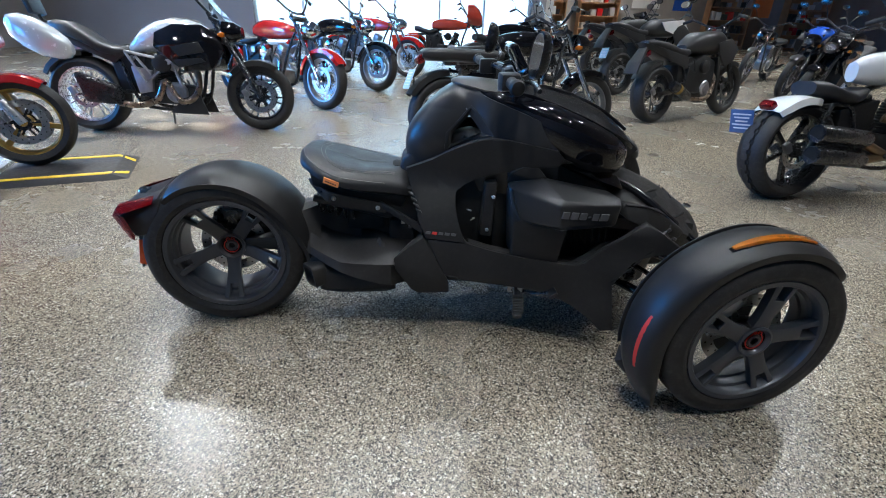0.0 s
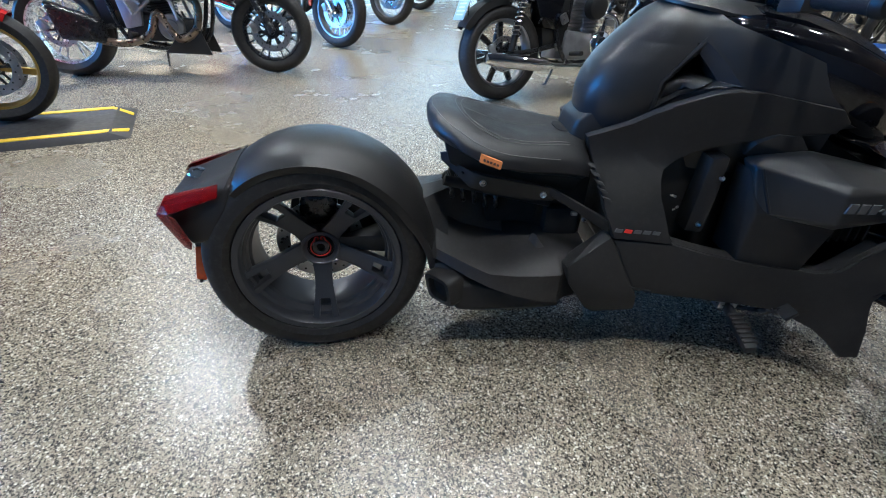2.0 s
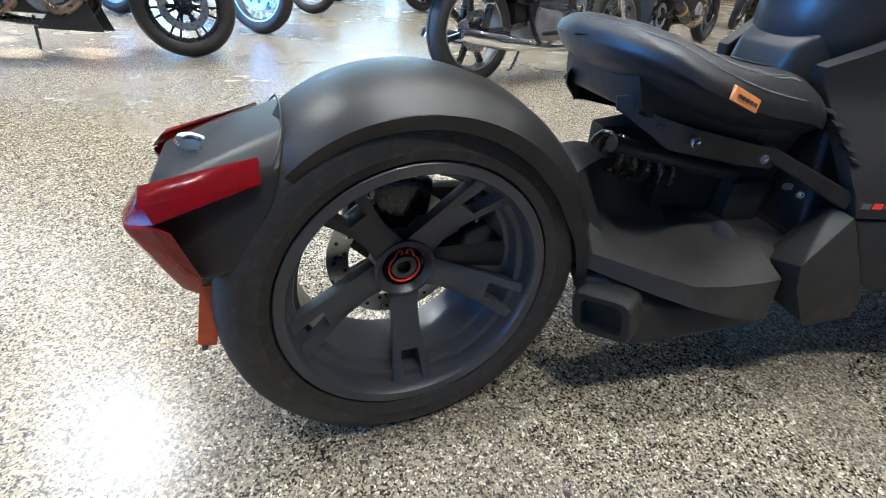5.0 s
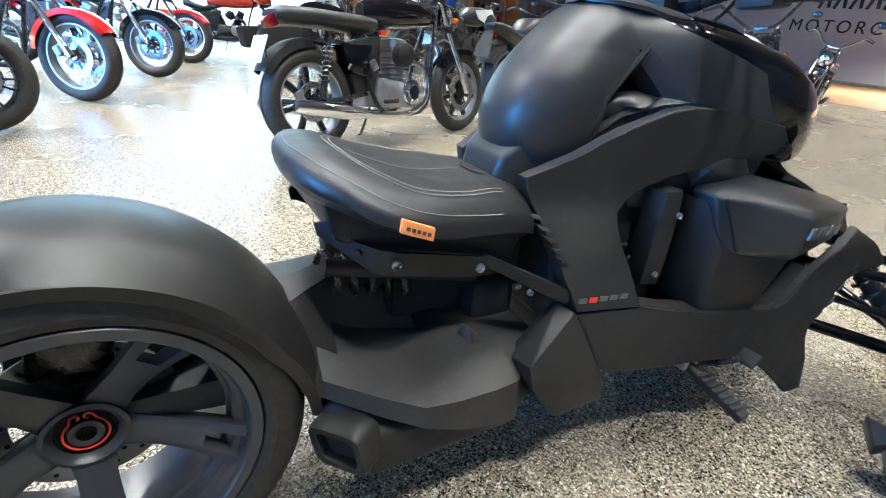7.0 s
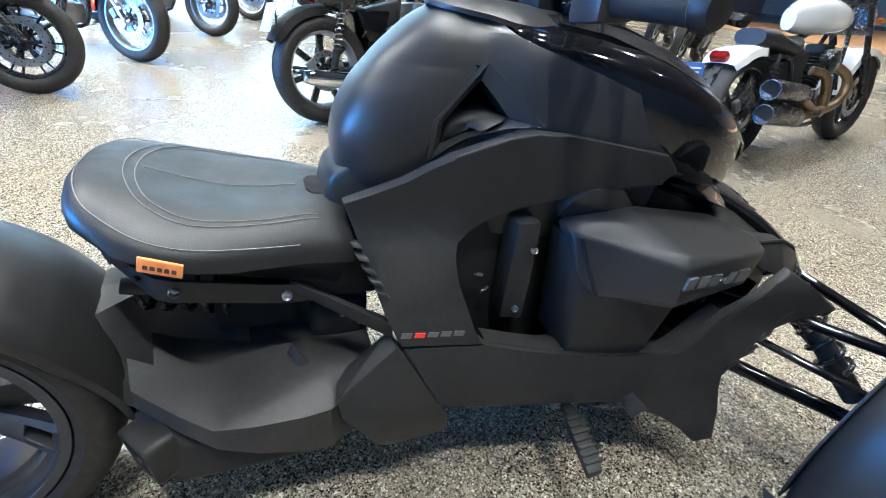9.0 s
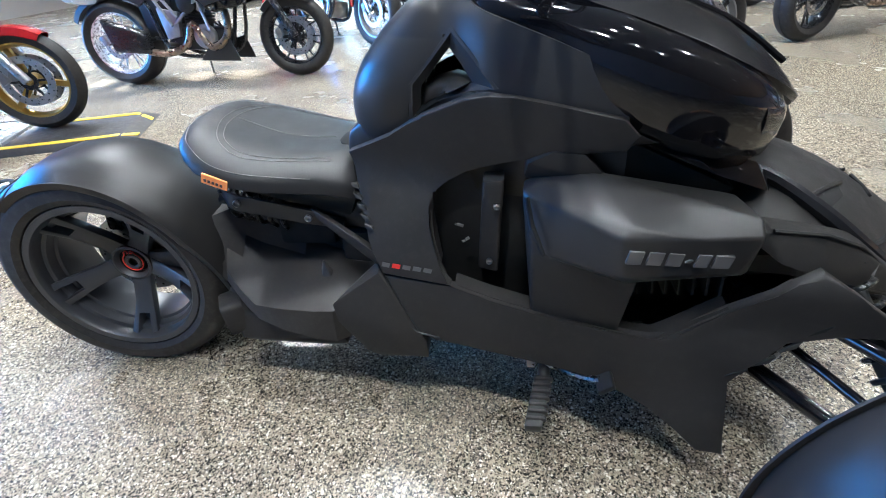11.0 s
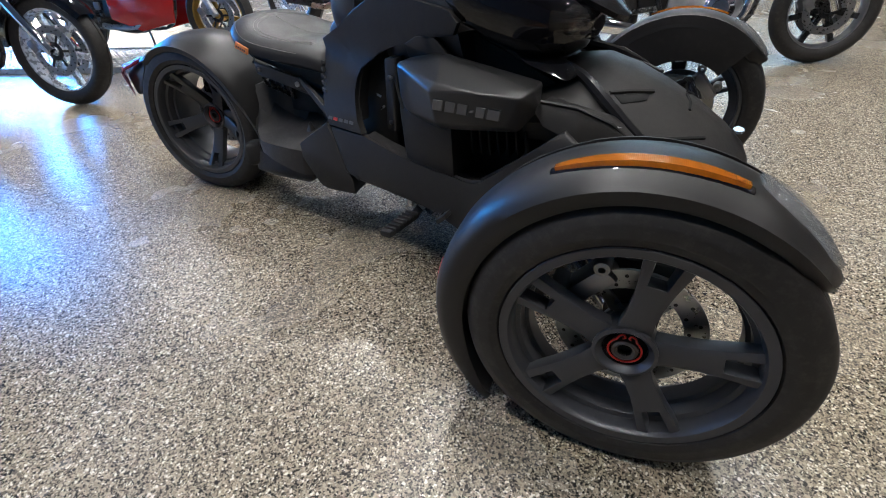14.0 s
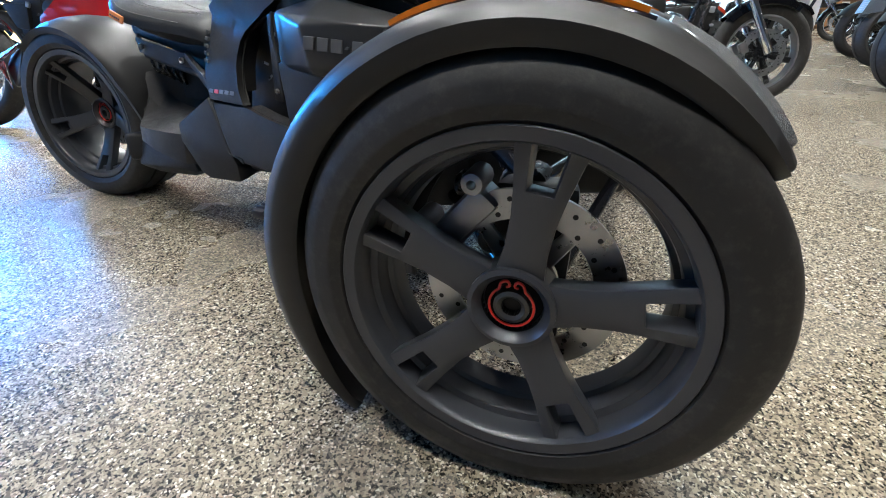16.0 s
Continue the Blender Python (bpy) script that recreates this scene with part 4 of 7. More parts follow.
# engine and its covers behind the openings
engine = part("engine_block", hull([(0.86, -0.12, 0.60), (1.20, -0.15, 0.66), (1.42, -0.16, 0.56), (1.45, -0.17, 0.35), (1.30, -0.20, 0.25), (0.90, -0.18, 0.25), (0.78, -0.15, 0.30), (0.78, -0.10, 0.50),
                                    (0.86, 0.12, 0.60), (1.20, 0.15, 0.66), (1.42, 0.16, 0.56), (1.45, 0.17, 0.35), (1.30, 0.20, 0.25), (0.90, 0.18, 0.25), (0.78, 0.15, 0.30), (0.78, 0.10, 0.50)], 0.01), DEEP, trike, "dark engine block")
for s in (1, -1):
    up = hull([(1.026, -0.258, 0.600), (1.060, -0.235, 0.612), (1.150, -0.235, 0.630), (1.182, -0.255, 0.622), (1.190, -0.352, 0.590), (1.178, -0.366, 0.574), (1.300, -0.362, 0.577), (1.392, -0.345, 0.570), (1.405, -0.300, 0.578), (1.420, -0.285, 0.530),
               (1.388, -0.335, 0.490), (1.365, -0.349, 0.503), (1.19, -0.365, 0.500), (1.20, -0.352, 0.480), (1.050, -0.285, 0.490), (1.030, -0.20, 0.600), (1.40, -0.20, 0.570), (1.20, -0.20, 0.480)], 0.006, 3)
    lo = hull([(1.028, -0.246, 0.585), (1.046, -0.292, 0.492), (1.052, -0.290, 0.352), (1.212, -0.318, 0.330), (1.222, -0.345, 0.485), (1.20, -0.335, 0.50), (1.03, -0.19, 0.585), (1.05, -0.19, 0.352), (1.21, -0.19, 0.33), (1.22, -0.19, 0.485)], 0.006)
    c = part("engine_cover", up if s == 1 else mirrored(up), BODY, trike, "matte black engine side cover with a silver-grey mark")
    part("cover_skirt", lo if s == 1 else mirrored(lo), BODY2, c)
    gr = sweep([(1.034, -0.272, 0.598), (1.044, -0.292, 0.556), (1.066, -0.308, 0.502)], 0.004, 6)
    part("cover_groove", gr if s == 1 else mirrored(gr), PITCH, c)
    # the maker's mark as plain slanted blocks on the cover's slanting face
    a, b = Vector((1.187, -0.3665, 0.557)), Vector((1.350, -0.354, 0.543))
    run = (b - a)
    down = Vector((0.001, 0.0, -0.024))
    for u0, u1 in ((0.0, 0.155), (0.19, 0.345), (0.375, 0.53), (0.56, 0.62), (0.65, 0.785), (0.815, 1.0)):
        v0, v1 = (0.0, 1.0) if u1 - u0 > 0.1 else (0.45, 0.68)
        lift = Vector((0, -0.004, 0))
        corners = [a + run * u + down * v + lift for u, v in ((u0 + 0.02, v0), (u1 + 0.01, v0), (u1 - 0.02, v1), (u0 - 0.01, v1))]
        bm = hull([tuple(q) for q in corners] + [tuple(q + Vector((0, 0.007, 0))) for q in corners], 0.0008, 1)
        part("cover_mark", bm if s == 1 else mirrored(bm), DECAL, c, "silver-grey decal block")
    frame_pts = [(1.035, -0.225, 0.64), (1.075, -0.232, 0.662), (1.13, -0.235, 0.66), (1.185, -0.24, 0.60), (1.10, -0.22, 0.60), (1.03, -0.2, 0.6), (1.03, -0.17, 0.64), (1.13, -0.17, 0.66), (1.18, -0.17, 0.6)]
    fm = hull(frame_pts, 0.005)
    part("air_box", fm if s == 1 else mirrored(fm), BODY2, c)
    el = hull([(0.955, -0.205, 0.595), (0.995, -0.212, 0.60), (0.985, -0.225, 0.50), (0.945, -0.212, 0.40), (0.985, -0.225, 0.40), (0.955, -0.16, 0.595), (0.995, -0.16, 0.60), (0.985, -0.16, 0.40), (0.945, -0.16, 0.40)], 0.006)
    e = part("belt_cover", el if s == 1 else mirrored(el), BODY2, trike)
    for q in ((0.982, -0.224, 0.553), (0.968, -0.222, 0.425)):
        bb = bolt(q, 0.0065, 0.005)
        part("bolt", bb if s == 1 else mirrored(bb), STEEL, e, "bright bolt head")
    for q, w in (((0.905, -0.18, 0.485), 20), ((0.918, -0.185, 0.452), -35)):
        bb = box((0.018, 0.003, 0.006), q, 0.001, (0, w, 0))
        part("fin", bb if s == 1 else mirrored(bb), STEEL, e)
    # fins in near-black: the recess's shade is put into their colour
    for k in range(7):
        bb = box((0.006, 0.08, 0.075), (1.245 + 0.024 * k, -0.238, 0.435), 0.002, (0, -6, 0))
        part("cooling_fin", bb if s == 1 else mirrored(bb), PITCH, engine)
    for size, q in (((0.035, 0.02, 0.012), (1.17, -0.315, 0.326)), ((0.02, 0.03, 0.02), (1.26, -0.29, 0.318))):
        bb = box(size, q, 0.003)
        part("clamp", bb if s == 1 else mirrored(bb), STEEL, engine)
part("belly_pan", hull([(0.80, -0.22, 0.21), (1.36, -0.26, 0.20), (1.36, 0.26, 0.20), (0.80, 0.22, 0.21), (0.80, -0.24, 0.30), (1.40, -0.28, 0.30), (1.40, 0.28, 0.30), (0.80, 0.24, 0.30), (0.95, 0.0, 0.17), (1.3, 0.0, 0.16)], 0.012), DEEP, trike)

# gloss pod with the headlamp, and the matte visor over it
pod = part("front_pod", loft_x([(0.925, 0.830, 0.898, 0.104, 3.2), (0.96, 0.800, 0.900, 0.140, 3.2), (1.01, 0.770, 0.898, 0.166, 3.2), (1.08, 0.735, 0.890, 0.200, 3.2), (1.14, 0.700, 0.877, 0.232, 3.4), (1.18, 0.680, 0.866, 0.248, 3.6), (1.215, 0.660, 0.852, 0.254, 3.8), (1.27, 0.635, 0.832, 0.254, 3.8),
                                (1.34, 0.610, 0.803, 0.238, 3.6), (1.39, 0.602, 0.778, 0.216, 3.6), (1.43, 0.608, 0.755, 0.194, 3.2), (1.458, 0.620, 0.735, 0.158, 2.8), (1.472, 0.640, 0.712, 0.10, 2.4)], 36), GLOSS, trike, "gloss black front pod", 60)
part("headlamp", loft_x([(1.405, 0.648, 0.752, 0.211, 3.0), (1.440, 0.642, 0.742, 0.190, 2.8), (1.466, 0.646, 0.728, 0.148, 2.6), (1.480, 0.66, 0.708, 0.08, 2.3)], 28), HEADGLASS, pod, "clear wide headlamp lens")
VIS = [(1.02, 0.909, 0.110, 0.012), (1.10, 0.905, 0.140, 0.020), (1.20, 0.888, 0.166, 0.034), (1.30, 0.862, 0.170, 0.046), (1.38, 0.828, 0.160, 0.050), (1.44, 0.788, 0.135, 0.040), (1.49, 0.745, 0.098, 0.026), (1.522, 0.712, 0.064, 0.014), (1.545, 0.690, 0.022, 0.004)]
rows = []
for x, z, w, drop in VIS:
    arc = [(y * w, z - drop * abs(y) ** 2.2) for y in (-1, -0.75, -0.4, 0, 0.4, 0.75, 1)]
    rows.append([(x, y, q) for y, q in arc] + [(x - 0.004, y * 0.96, q - 0.012) for y, q in arc[::-1]])
visor = part("visor", rings(rows), VISOR, trike, "matte black peaked visor", 50)
part("visor_ridge", sweep([(1.03, 0, 0.905), (1.2, 0, 0.890), (1.38, 0, 0.829), (1.51, 0, 0.745)], 0.006, 8, smooth=5), VISOR, visor)
part("gauge", box((0.028, 0.165, 0.115), (1.065, 0, 0.985), 0.010, (0, -32, 0)), GLOSS, trike, "flat gloss black instrument display")
part("gauge_stalk", hull([(1.02, -0.04, 0.895), (1.02, 0.04, 0.895), (1.08, -0.04, 0.895), (1.08, 0.04, 0.895), (1.02, -0.03, 0.95), (1.02, 0.03, 0.95), (1.05, -0.03, 0.955), (1.05, 0.03, 0.955)], 0.006), DEEP, trike)
for s in (1, -1):
    b = hull([(1.30, -0.20, 0.655), (1.36, -0.22, 0.612), (1.455, -0.205, 0.575), (1.475, -0.15, 0.578), (1.44, -0.16, 0.615), (1.20, -0.16, 0.66), (1.34, -0.12, 0.59), (1.46, -0.12, 0.57)], 0.005)
    part("pod_chin", b if s == 1 else mirrored(b), GLOSS, pod, "gloss black chin blade")

# handlebar with grips, levers and mirrors
bar = part("handlebar", sweep([(1.00, -0.27, 0.938), (1.02, -0.20, 0.945), (1.06, -0.11, 0.93), (1.075, -0.05, 0.915), (1.075, 0.05, 0.915), (1.06, 0.11, 0.93), (1.02, 0.20, 0.945), (1.00, 0.27, 0.938)], 0.011, 10, smooth=4), STEELB, trike, "black handlebar")
for s in (1, -1):
    bits = [("grip", sweep([(1.000, -0.265, 0.938), (0.997, -0.30, 0.939), (0.992, -0.36, 0.942), (0.988, -0.405, 0.944)], [0.0185, 0.0175, 0.0175, 0.019], 16), BODY2, "black rubber grip"),
            ("bar_end", moved(lathe([(0.0001, -0.012), (0.006, -0.012), (0.018, -0.009), (0.0225, -0.002), (0.0225, 0.010), (0.017, 0.016)], 24), pose(0.987, -0.415, 0.9445, 0, 0, 4)), DEEP, "round black bar end"),
            ("switch_box", hull([(0.965, -0.205, 0.965), (1.035, -0.205, 0.965), (0.965, -0.205, 0.905), (1.035, -0.205, 0.910), (0.97, -0.265, 0.962), (1.03, -0.265, 0.962), (0.97, -0.265, 0.912), (1.03, -0.265, 0.915)], 0.010), BODY, "black switch housing"),
            ("lever", sweep([(1.04, -0.20, 0.935), (1.07, -0.25, 0.938), (1.065, -0.32, 0.938), (1.055, -0.40, 0.935)], 0.0065, 8, smooth=4), STEELB, "black lever"),
            ("mirror_stalk", sweep([(1.02, -0.215, 0.955), (1.05, -0.25, 0.975), (1.065, -0.35, 0.985), (1.060, -0.410, 1.010)], 0.007, 8, smooth=4), STEELB, "")]
    for nm, b, mt, lb in bits:
        part(nm, b if s == 1 else mirrored(b), mt, bar, lb)
    tilt = pose(1.030, -0.425, 1.030, 0, 8, 22)
    sh = moved(rings([[(x, y * k, z * k) for y, z in oval(0, 0, 0.028, 0.060, 28, 2.5)] for x, k in ((-0.002, 0.97), (-0.006, 1.0), (0.008, 1.02), (0.020, 0.93), (0.030, 0.72), (0.036, 0.45), (0.038, 0.15))]), tilt)
    gl = moved(rings([[(x, y * k, z * k) for y, z in oval(0, 0, 0.0255, 0.0575, 28, 2.5)] for x, k in ((-0.002, 0.95), (-0.0045, 0.95))]), tilt)
    mi = part("mirror", sh if s == 1 else mirrored(sh), STEELB, bar, "tall oval black rear-view mirror", 50)
    part("mirror_glass", gl if s == 1 else mirrored(gl), MIRROR, mi)
part("cable", sweep([(1.03, -0.18, 0.94), (1.10, -0.14, 0.95), (1.13, -0.09, 0.91), (1.10, -0.06, 0.87)], 0.004, 6, smooth=5), DEEP, bar)
part("cable", sweep([(1.03, 0.18, 0.94), (1.10, 0.14, 0.96), (1.14, 0.08, 0.92), (1.11, 0.04, 0.87)], 0.004, 6, smooth=5), DEEP, bar)

# nose cover between the front wheels
NOSE = [(1.36, 0.560, 0.270, 0.07), (1.43, 0.592, 0.300, 0.085), (1.50, 0.600, 0.300, 0.10), (1.58, 0.578, 0.280, 0.105), (1.66, 0.543, 0.250, 0.105), (1.74, 0.498, 0.210, 0.10), (1.81, 0.450, 0.165, 0.09), (1.86, 0.405, 0.115, 0.07), (1.88, 0.37, 0.06, 0.05)]
rows = []
for x, z, w, drop in NOSE:
    arc = [(y * w, z - drop * abs(y) ** 1.7) for y in (-1, -0.85, -0.62, -0.4, -0.15, 0.15, 0.4, 0.62, 0.85, 1)]
    rows.append([(x, y, q) for y, q in arc] + [(x - 0.01, y * 0.92, q - 0.05) for y, q in arc[::-1]])
nose = part("nose_cover", rings(rows), BODY2, trike, "matte black nose cover", 30)
for s in (1, -1):
    # vent, slots and slit are near-black pieces with their shade painted in
    bits = [("nose_wing", hull([(1.405, -0.292, 0.530), (1.425, -0.300, 0.555), (1.505, -0.300, 0.548), (1.600, -0.285, 0.500), (1.690, -0.262, 0.438), (1.660, -0.285, 0.420), (1.520, -0.330, 0.478), (1.44, -0.328, 0.508), (1.43, -0.24, 0.55), (1.60, -0.22, 0.51), (1.66, -0.22, 0.43), (1.45, -0.24, 0.49)], 0.006), BODY2, "matte black nose side panel"),
            ("nose_ridge", sweep([(1.430, -0.130, 0.593), (1.484, -0.157, 0.576), (1.555, -0.211, 0.535), (1.621, -0.238, 0.484), (1.66, -0.238, 0.453)], [0.013, 0.017], 8, smooth=4), VISOR, ""),
            ("nose_vent", hull([(1.554, -0.161, 0.5475), (1.632, -0.098, 0.5375), (1.629, -0.128, 0.5285), (1.600, -0.140, 0.534), (1.580, -0.180, 0.5305), (1.56, -0.15, 0.52), (1.62, -0.11, 0.51), (1.58, -0.17, 0.51)], 0.001), PITCH, "near-black vent patch with painted shade"),
            ("vent_lip", sweep([(1.548, -0.166, 0.548), (1.59, -0.13, 0.546), (1.637, -0.093, 0.539)], 0.005, 6), BODY2, ""),
            ("nose_slot", sweep([(1.500, -0.262, 0.516), (1.544, -0.265, 0.500), (1.579, -0.247, 0.494), (1.617, -0.224, 0.484)], 0.0055, 6), PITCH, "near-black strip painted as a shaded gap"),
            ("nose_slot", sweep([(1.625, -0.231, 0.473), (1.691, -0.179, 0.460), (1.768, -0.103, 0.445)], 0.0055, 6), PITCH, "near-black strip painted as a shaded gap"),
            ("nose_slit", sweep([(1.708, -0.012, 0.517), (1.721, -0.036, 0.505), (1.723, -0.066, 0.495)], 0.0035, 6), PITCH, "narrow near-black strip painted as a slit"),
            ("panel_seam", sweep([(1.425, -0.302, 0.556), (1.505, -0.301, 0.549), (1.58, -0.283, 0.516), (1.62, -0.276, 0.482), (1.605, -0.30, 0.455)], 0.004, 6), DEEP, "")]
    for nm, b, mt, lb in bits:
        part(nm, b if s == 1 else mirrored(b), mt, nose, lb)
part("nose_badge", moved(lathe([(0.0001, -0.003), (0.02, -0.003), (0.022, 0.002)], 20), pose(1.842, 0, 0.437, -90, 0, 0) @ Matrix.Diagonal((0.6, 1, 1, 1))), CHROME, nose, "small silver badge")

# front suspension on each side
for s in (1, -1):
    for p, q, r in (((1.44, -0.24, 0.245), (1.70, -0.56, 0.205), 0.0165), ((1.78, -0.17, 0.295), (1.72, -0.56, 0.205), 0.0125), ((1.47, -0.21, 0.385), (1.69, -0.56, 0.395), 0.0125), ((1.76, -0.19, 0.385), (1.71, -0.56, 0.395), 0.0125), ((1.46, -0.19, 0.325), (1.64, -0.55, 0.30), 0.009)):
        arm = rod(p, q, r, 12)
        part("suspension_arm", arm if s == 1 else mirrored(arm), GLOSS, trike, "gloss black tubular suspension arm")
    for q in ((1.71, -0.565, 0.205), (1.70, -0.565, 0.395), (1.645, -0.555, 0.30)):
        ball = moved(lathe([(0.001, -0.02), (0.02, -0.018), (0.022, 0.018), (0.001, 0.02)], 12), pose(*q))
        part("ball_joint", ball if s == 1 else mirrored(ball), STEELB, trike)
    top, low = Vector((1.575, -0.262, 0.475)), Vector((1.68, -0.49, 0.245))
    body = sweep([top, top.lerp(low, 0.45), top.lerp(low, 0.46), low], [0.015, 0.015, 0.022, 0.022], 14)
    sk = part("shock_absorber", body if s == 1 else mirrored(body), DEEP, trike, "black coil-over shock absorber")
    axis = (low - top).normalized()
    e1 = axis.orthogonal().normalized()
    e2 = axis.cross(e1)
    helix = [top.lerp(low, 0.05 + 0.75 * i / 84) + 0.030 * (math.cos(i * 2 * math.pi / 12) * e1 + math.sin(i * 2 * math.pi / 12) * e2) for i in range(85)]
    sp = sweep(helix, 0.0055, 8)
    part("coil_spring", sp if s == 1 else mirrored(sp), STEELB, sk, "black coil spring")
    collar = sweep([top - axis * 0.012, top + axis * 0.014], 0.036, 18)
    part("spring_collar", collar if s == 1 else mirrored(collar), STEEL, sk)
part("front_frame", hull([(1.40, -0.17, 0.25), (1.80, -0.15, 0.25), (1.80, -0.15, 0.42), (1.40, -0.18, 0.50), (1.40, 0.17, 0.25), (1.80, 0.15, 0.25), (1.80, 0.15, 0.42), (1.40, 0.18, 0.50), (1.6, -0.1, 0.2), (1.6, 0.1, 0.2)], 0.015), DEEP, trike)
for s in (1, -1):
    b = hull([(1.38, -0.285, 0.205), (1.38, -0.30, 0.33), (1.58, -0.245, 0.225), (1.62, -0.24, 0.385), (1.50, -0.29, 0.39), (1.38, -0.12, 0.20), (1.58, -0.12, 0.22), (1.60, -0.12, 0.38), (1.38, -0.12, 0.33)], 0.012)
    part("front_subframe", b if s == 1 else mirrored(b), DEEP, trike, "dark front subframe casting")
    b = moved(lathe([(0.0001, -0.030), (0.018, -0.030), (0.030, -0.022), (0.033, 0.0), (0.033, 0.03)], 20), pose(1.50, -0.275, 0.275))
    part("pivot_boss", b if s == 1 else mirrored(b), STEELB, trike)
part("steering_bracket", hull([(1.44, -0.23, 0.30), (1.50, -0.22, 0.28), (1.52, -0.21, 0.36), (1.46, -0.22, 0.38), (1.44, -0.15, 0.30), (1.50, -0.15, 0.28), (1.52, -0.15, 0.36), (1.46, -0.15, 0.38)], 0.008), STEELB, trike)

# footrests and pedal
for s in (1, -1):
    peg = bmesh.new()
    join(peg, sweep([(1.088, -0.285, 0.212), (1.084, -0.330, 0.200)], 0.013, 10))
    join(peg, hull([(1.066, -0.325, 0.214), (1.102, -0.325, 0.214), (1.066, -0.325, 0.194), (1.102, -0.325, 0.194), (1.040, -0.445, 0.206), (1.074, -0.445, 0.206), (1.042, -0.445, 0.186), (1.074, -0.445, 0.186)], 0.006))
    p = part("footrest", peg if s == 1 else mirrored(peg), DEEP, trike, "black ribbed folding footrest")
    teeth = bmesh.new()
    for k in range(7):
        join(teeth, box((0.038, 0.006, 0.010), (1.082 - 0.003 * k, -0.338 - 0.015 * k, 0.213 - 0.001 * k), 0.002, (-4, 0, 0)))
    part("rubber_ribs", teeth if s == 1 else mirrored(teeth), RUBBER, p)
    for x0 in (1.058, 1.096):
        br = box((0.018, 0.03, 0.03), (x0, -0.292, 0.225), 0.004)
        part("footrest_bracket", br if s == 1 else mirrored(br), STEEL, p)
pedal = part("brake_pedal", sweep([(1.085, -0.28, 0.215), (1.12, -0.30, 0.205), (1.165, -0.335, 0.222), (1.19, -0.35, 0.235)], 0.0075, 8, smooth=3), STEELB, trike, "black brake pedal lever")
part("pedal_pad", box((0.035, 0.055, 0.012), (1.198, -0.352, 0.238), 0.003, (0, -40, 0)), BODY2, pedal, "grey pedal pad")

# foot well, swing arm and silencer
# stations along x; each from the wall under the saddle over the tread to the outer crease, its lip and the underside
BOARD = [(0.270, ((0.0, 0.436), (-0.073, 0.430), (-0.090, 0.410), (-0.106, 0.385), (-0.118, 0.338), (-0.128, 0.300), (-0.06, 0.29))),
         (0.310, ((0.0, 0.446), (-0.055, 0.440), (-0.072, 0.420), (-0.100, 0.358), (-0.132, 0.312), (-0.142, 0.284), (-0.06, 0.26))),
         (0.345, ((0.0, 0.456), (-0.045, 0.450), (-0.060, 0.372), (-0.102, 0.332), (-0.166, 0.310), (-0.174, 0.278), (-0.06, 0.25))),
         (0.385, ((0.0, 0.451), (-0.036, 0.445), (-0.056, 0.345), (-0.115, 0.324), (-0.203, 0.307), (-0.210, 0.272), (-0.06, 0.25))),
         (0.438, ((0.0, 0.426), (-0.030, 0.420), (-0.060, 0.332), (-0.135, 0.320), (-0.245, 0.303), (-0.250, 0.264), (-0.06, 0.24))),
         (0.500, ((0.0, 0.376), (-0.030, 0.370), (-0.080, 0.329), (-0.150, 0.322), (-0.254, 0.301), (-0.264, 0.246), (-0.06, 0.22))),
         (0.575, ((0.0, 0.346), (-0.060, 0.340), (-0.120, 0.331), (-0.150, 0.331), (-0.256, 0.299), (-0.268, 0.226), (-0.06, 0.20))),
         (0.620, ((0.0, 0.340), (-0.070, 0.334), (-0.160, 0.331), (-0.185, 0.326), (-0.250, 0.296), (-0.260, 0.214), (-0.06, 0.20))),
         (0.650, ((0.0, 0.336), (-0.080, 0.330), (-0.180, 0.326), (-0.200, 0.318), (-0.226, 0.285), (-0.232, 0.208), (-0.06, 0.20))),
         (0.715, ((0.0, 0.336), (-0.080, 0.330), (-0.180, 0.320), (-0.190, 0.310), (-0.200, 0.275), (-0.205, 0.205), (-0.06, 0.20)))]
FAIRING = [(0.740, -0.238, 0.402), (0.630, -0.262, 0.329), (0.638, -0.270, 0.285), (0.695, -0.275, 0.204), (0.720, -0.273, 0.188), (0.835, -0.274, 0.190), (0.833, -0.273, 0.236), (0.810, -0.270, 0.262),
           (0.728, -0.203, 0.404), (0.682, -0.212, 0.362), (0.648, -0.222, 0.330), (0.64, -0.18, 0.30), (0.70, -0.18, 0.21), (0.83, -0.18, 0.20), (0.74, -0.18, 0.39)]
for s in (1, -1):
    w = rings([[(x, y, z) for y, z in sec] for x, sec in BOARD])
    rounded(w, 0.005, 2, 22)
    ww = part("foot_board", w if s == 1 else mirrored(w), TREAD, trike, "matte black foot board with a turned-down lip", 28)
    g = hull([(0.568, -0.128, 0.352), (0.580, -0.150, 0.350), (0.575, -0.138, 0.356), (0.600, -0.168, 0.326), (0.572, -0.168, 0.318), (0.558, -0.128, 0.322), (0.60, -0.14, 0.32)], 0.004)
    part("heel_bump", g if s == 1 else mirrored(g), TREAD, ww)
    fo = hull(FAIRING, 0.005)
    part("foot_fairing", fo if s == 1 else mirrored(fo), BODY2, trike, "matte black angular foot fairing", 28)
part("swing_arm", hull([(0.02, -0.06, 0.31), (0.02, -0.06, 0.27), (0.36, -0.10, 0.34), (0.36, -0.10, 0.26), (0.36, 0.10, 0.34), (0.36, 0.10, 0.26), (0.30, 0.0, 0.30)], 0.01), DEEP, trike)
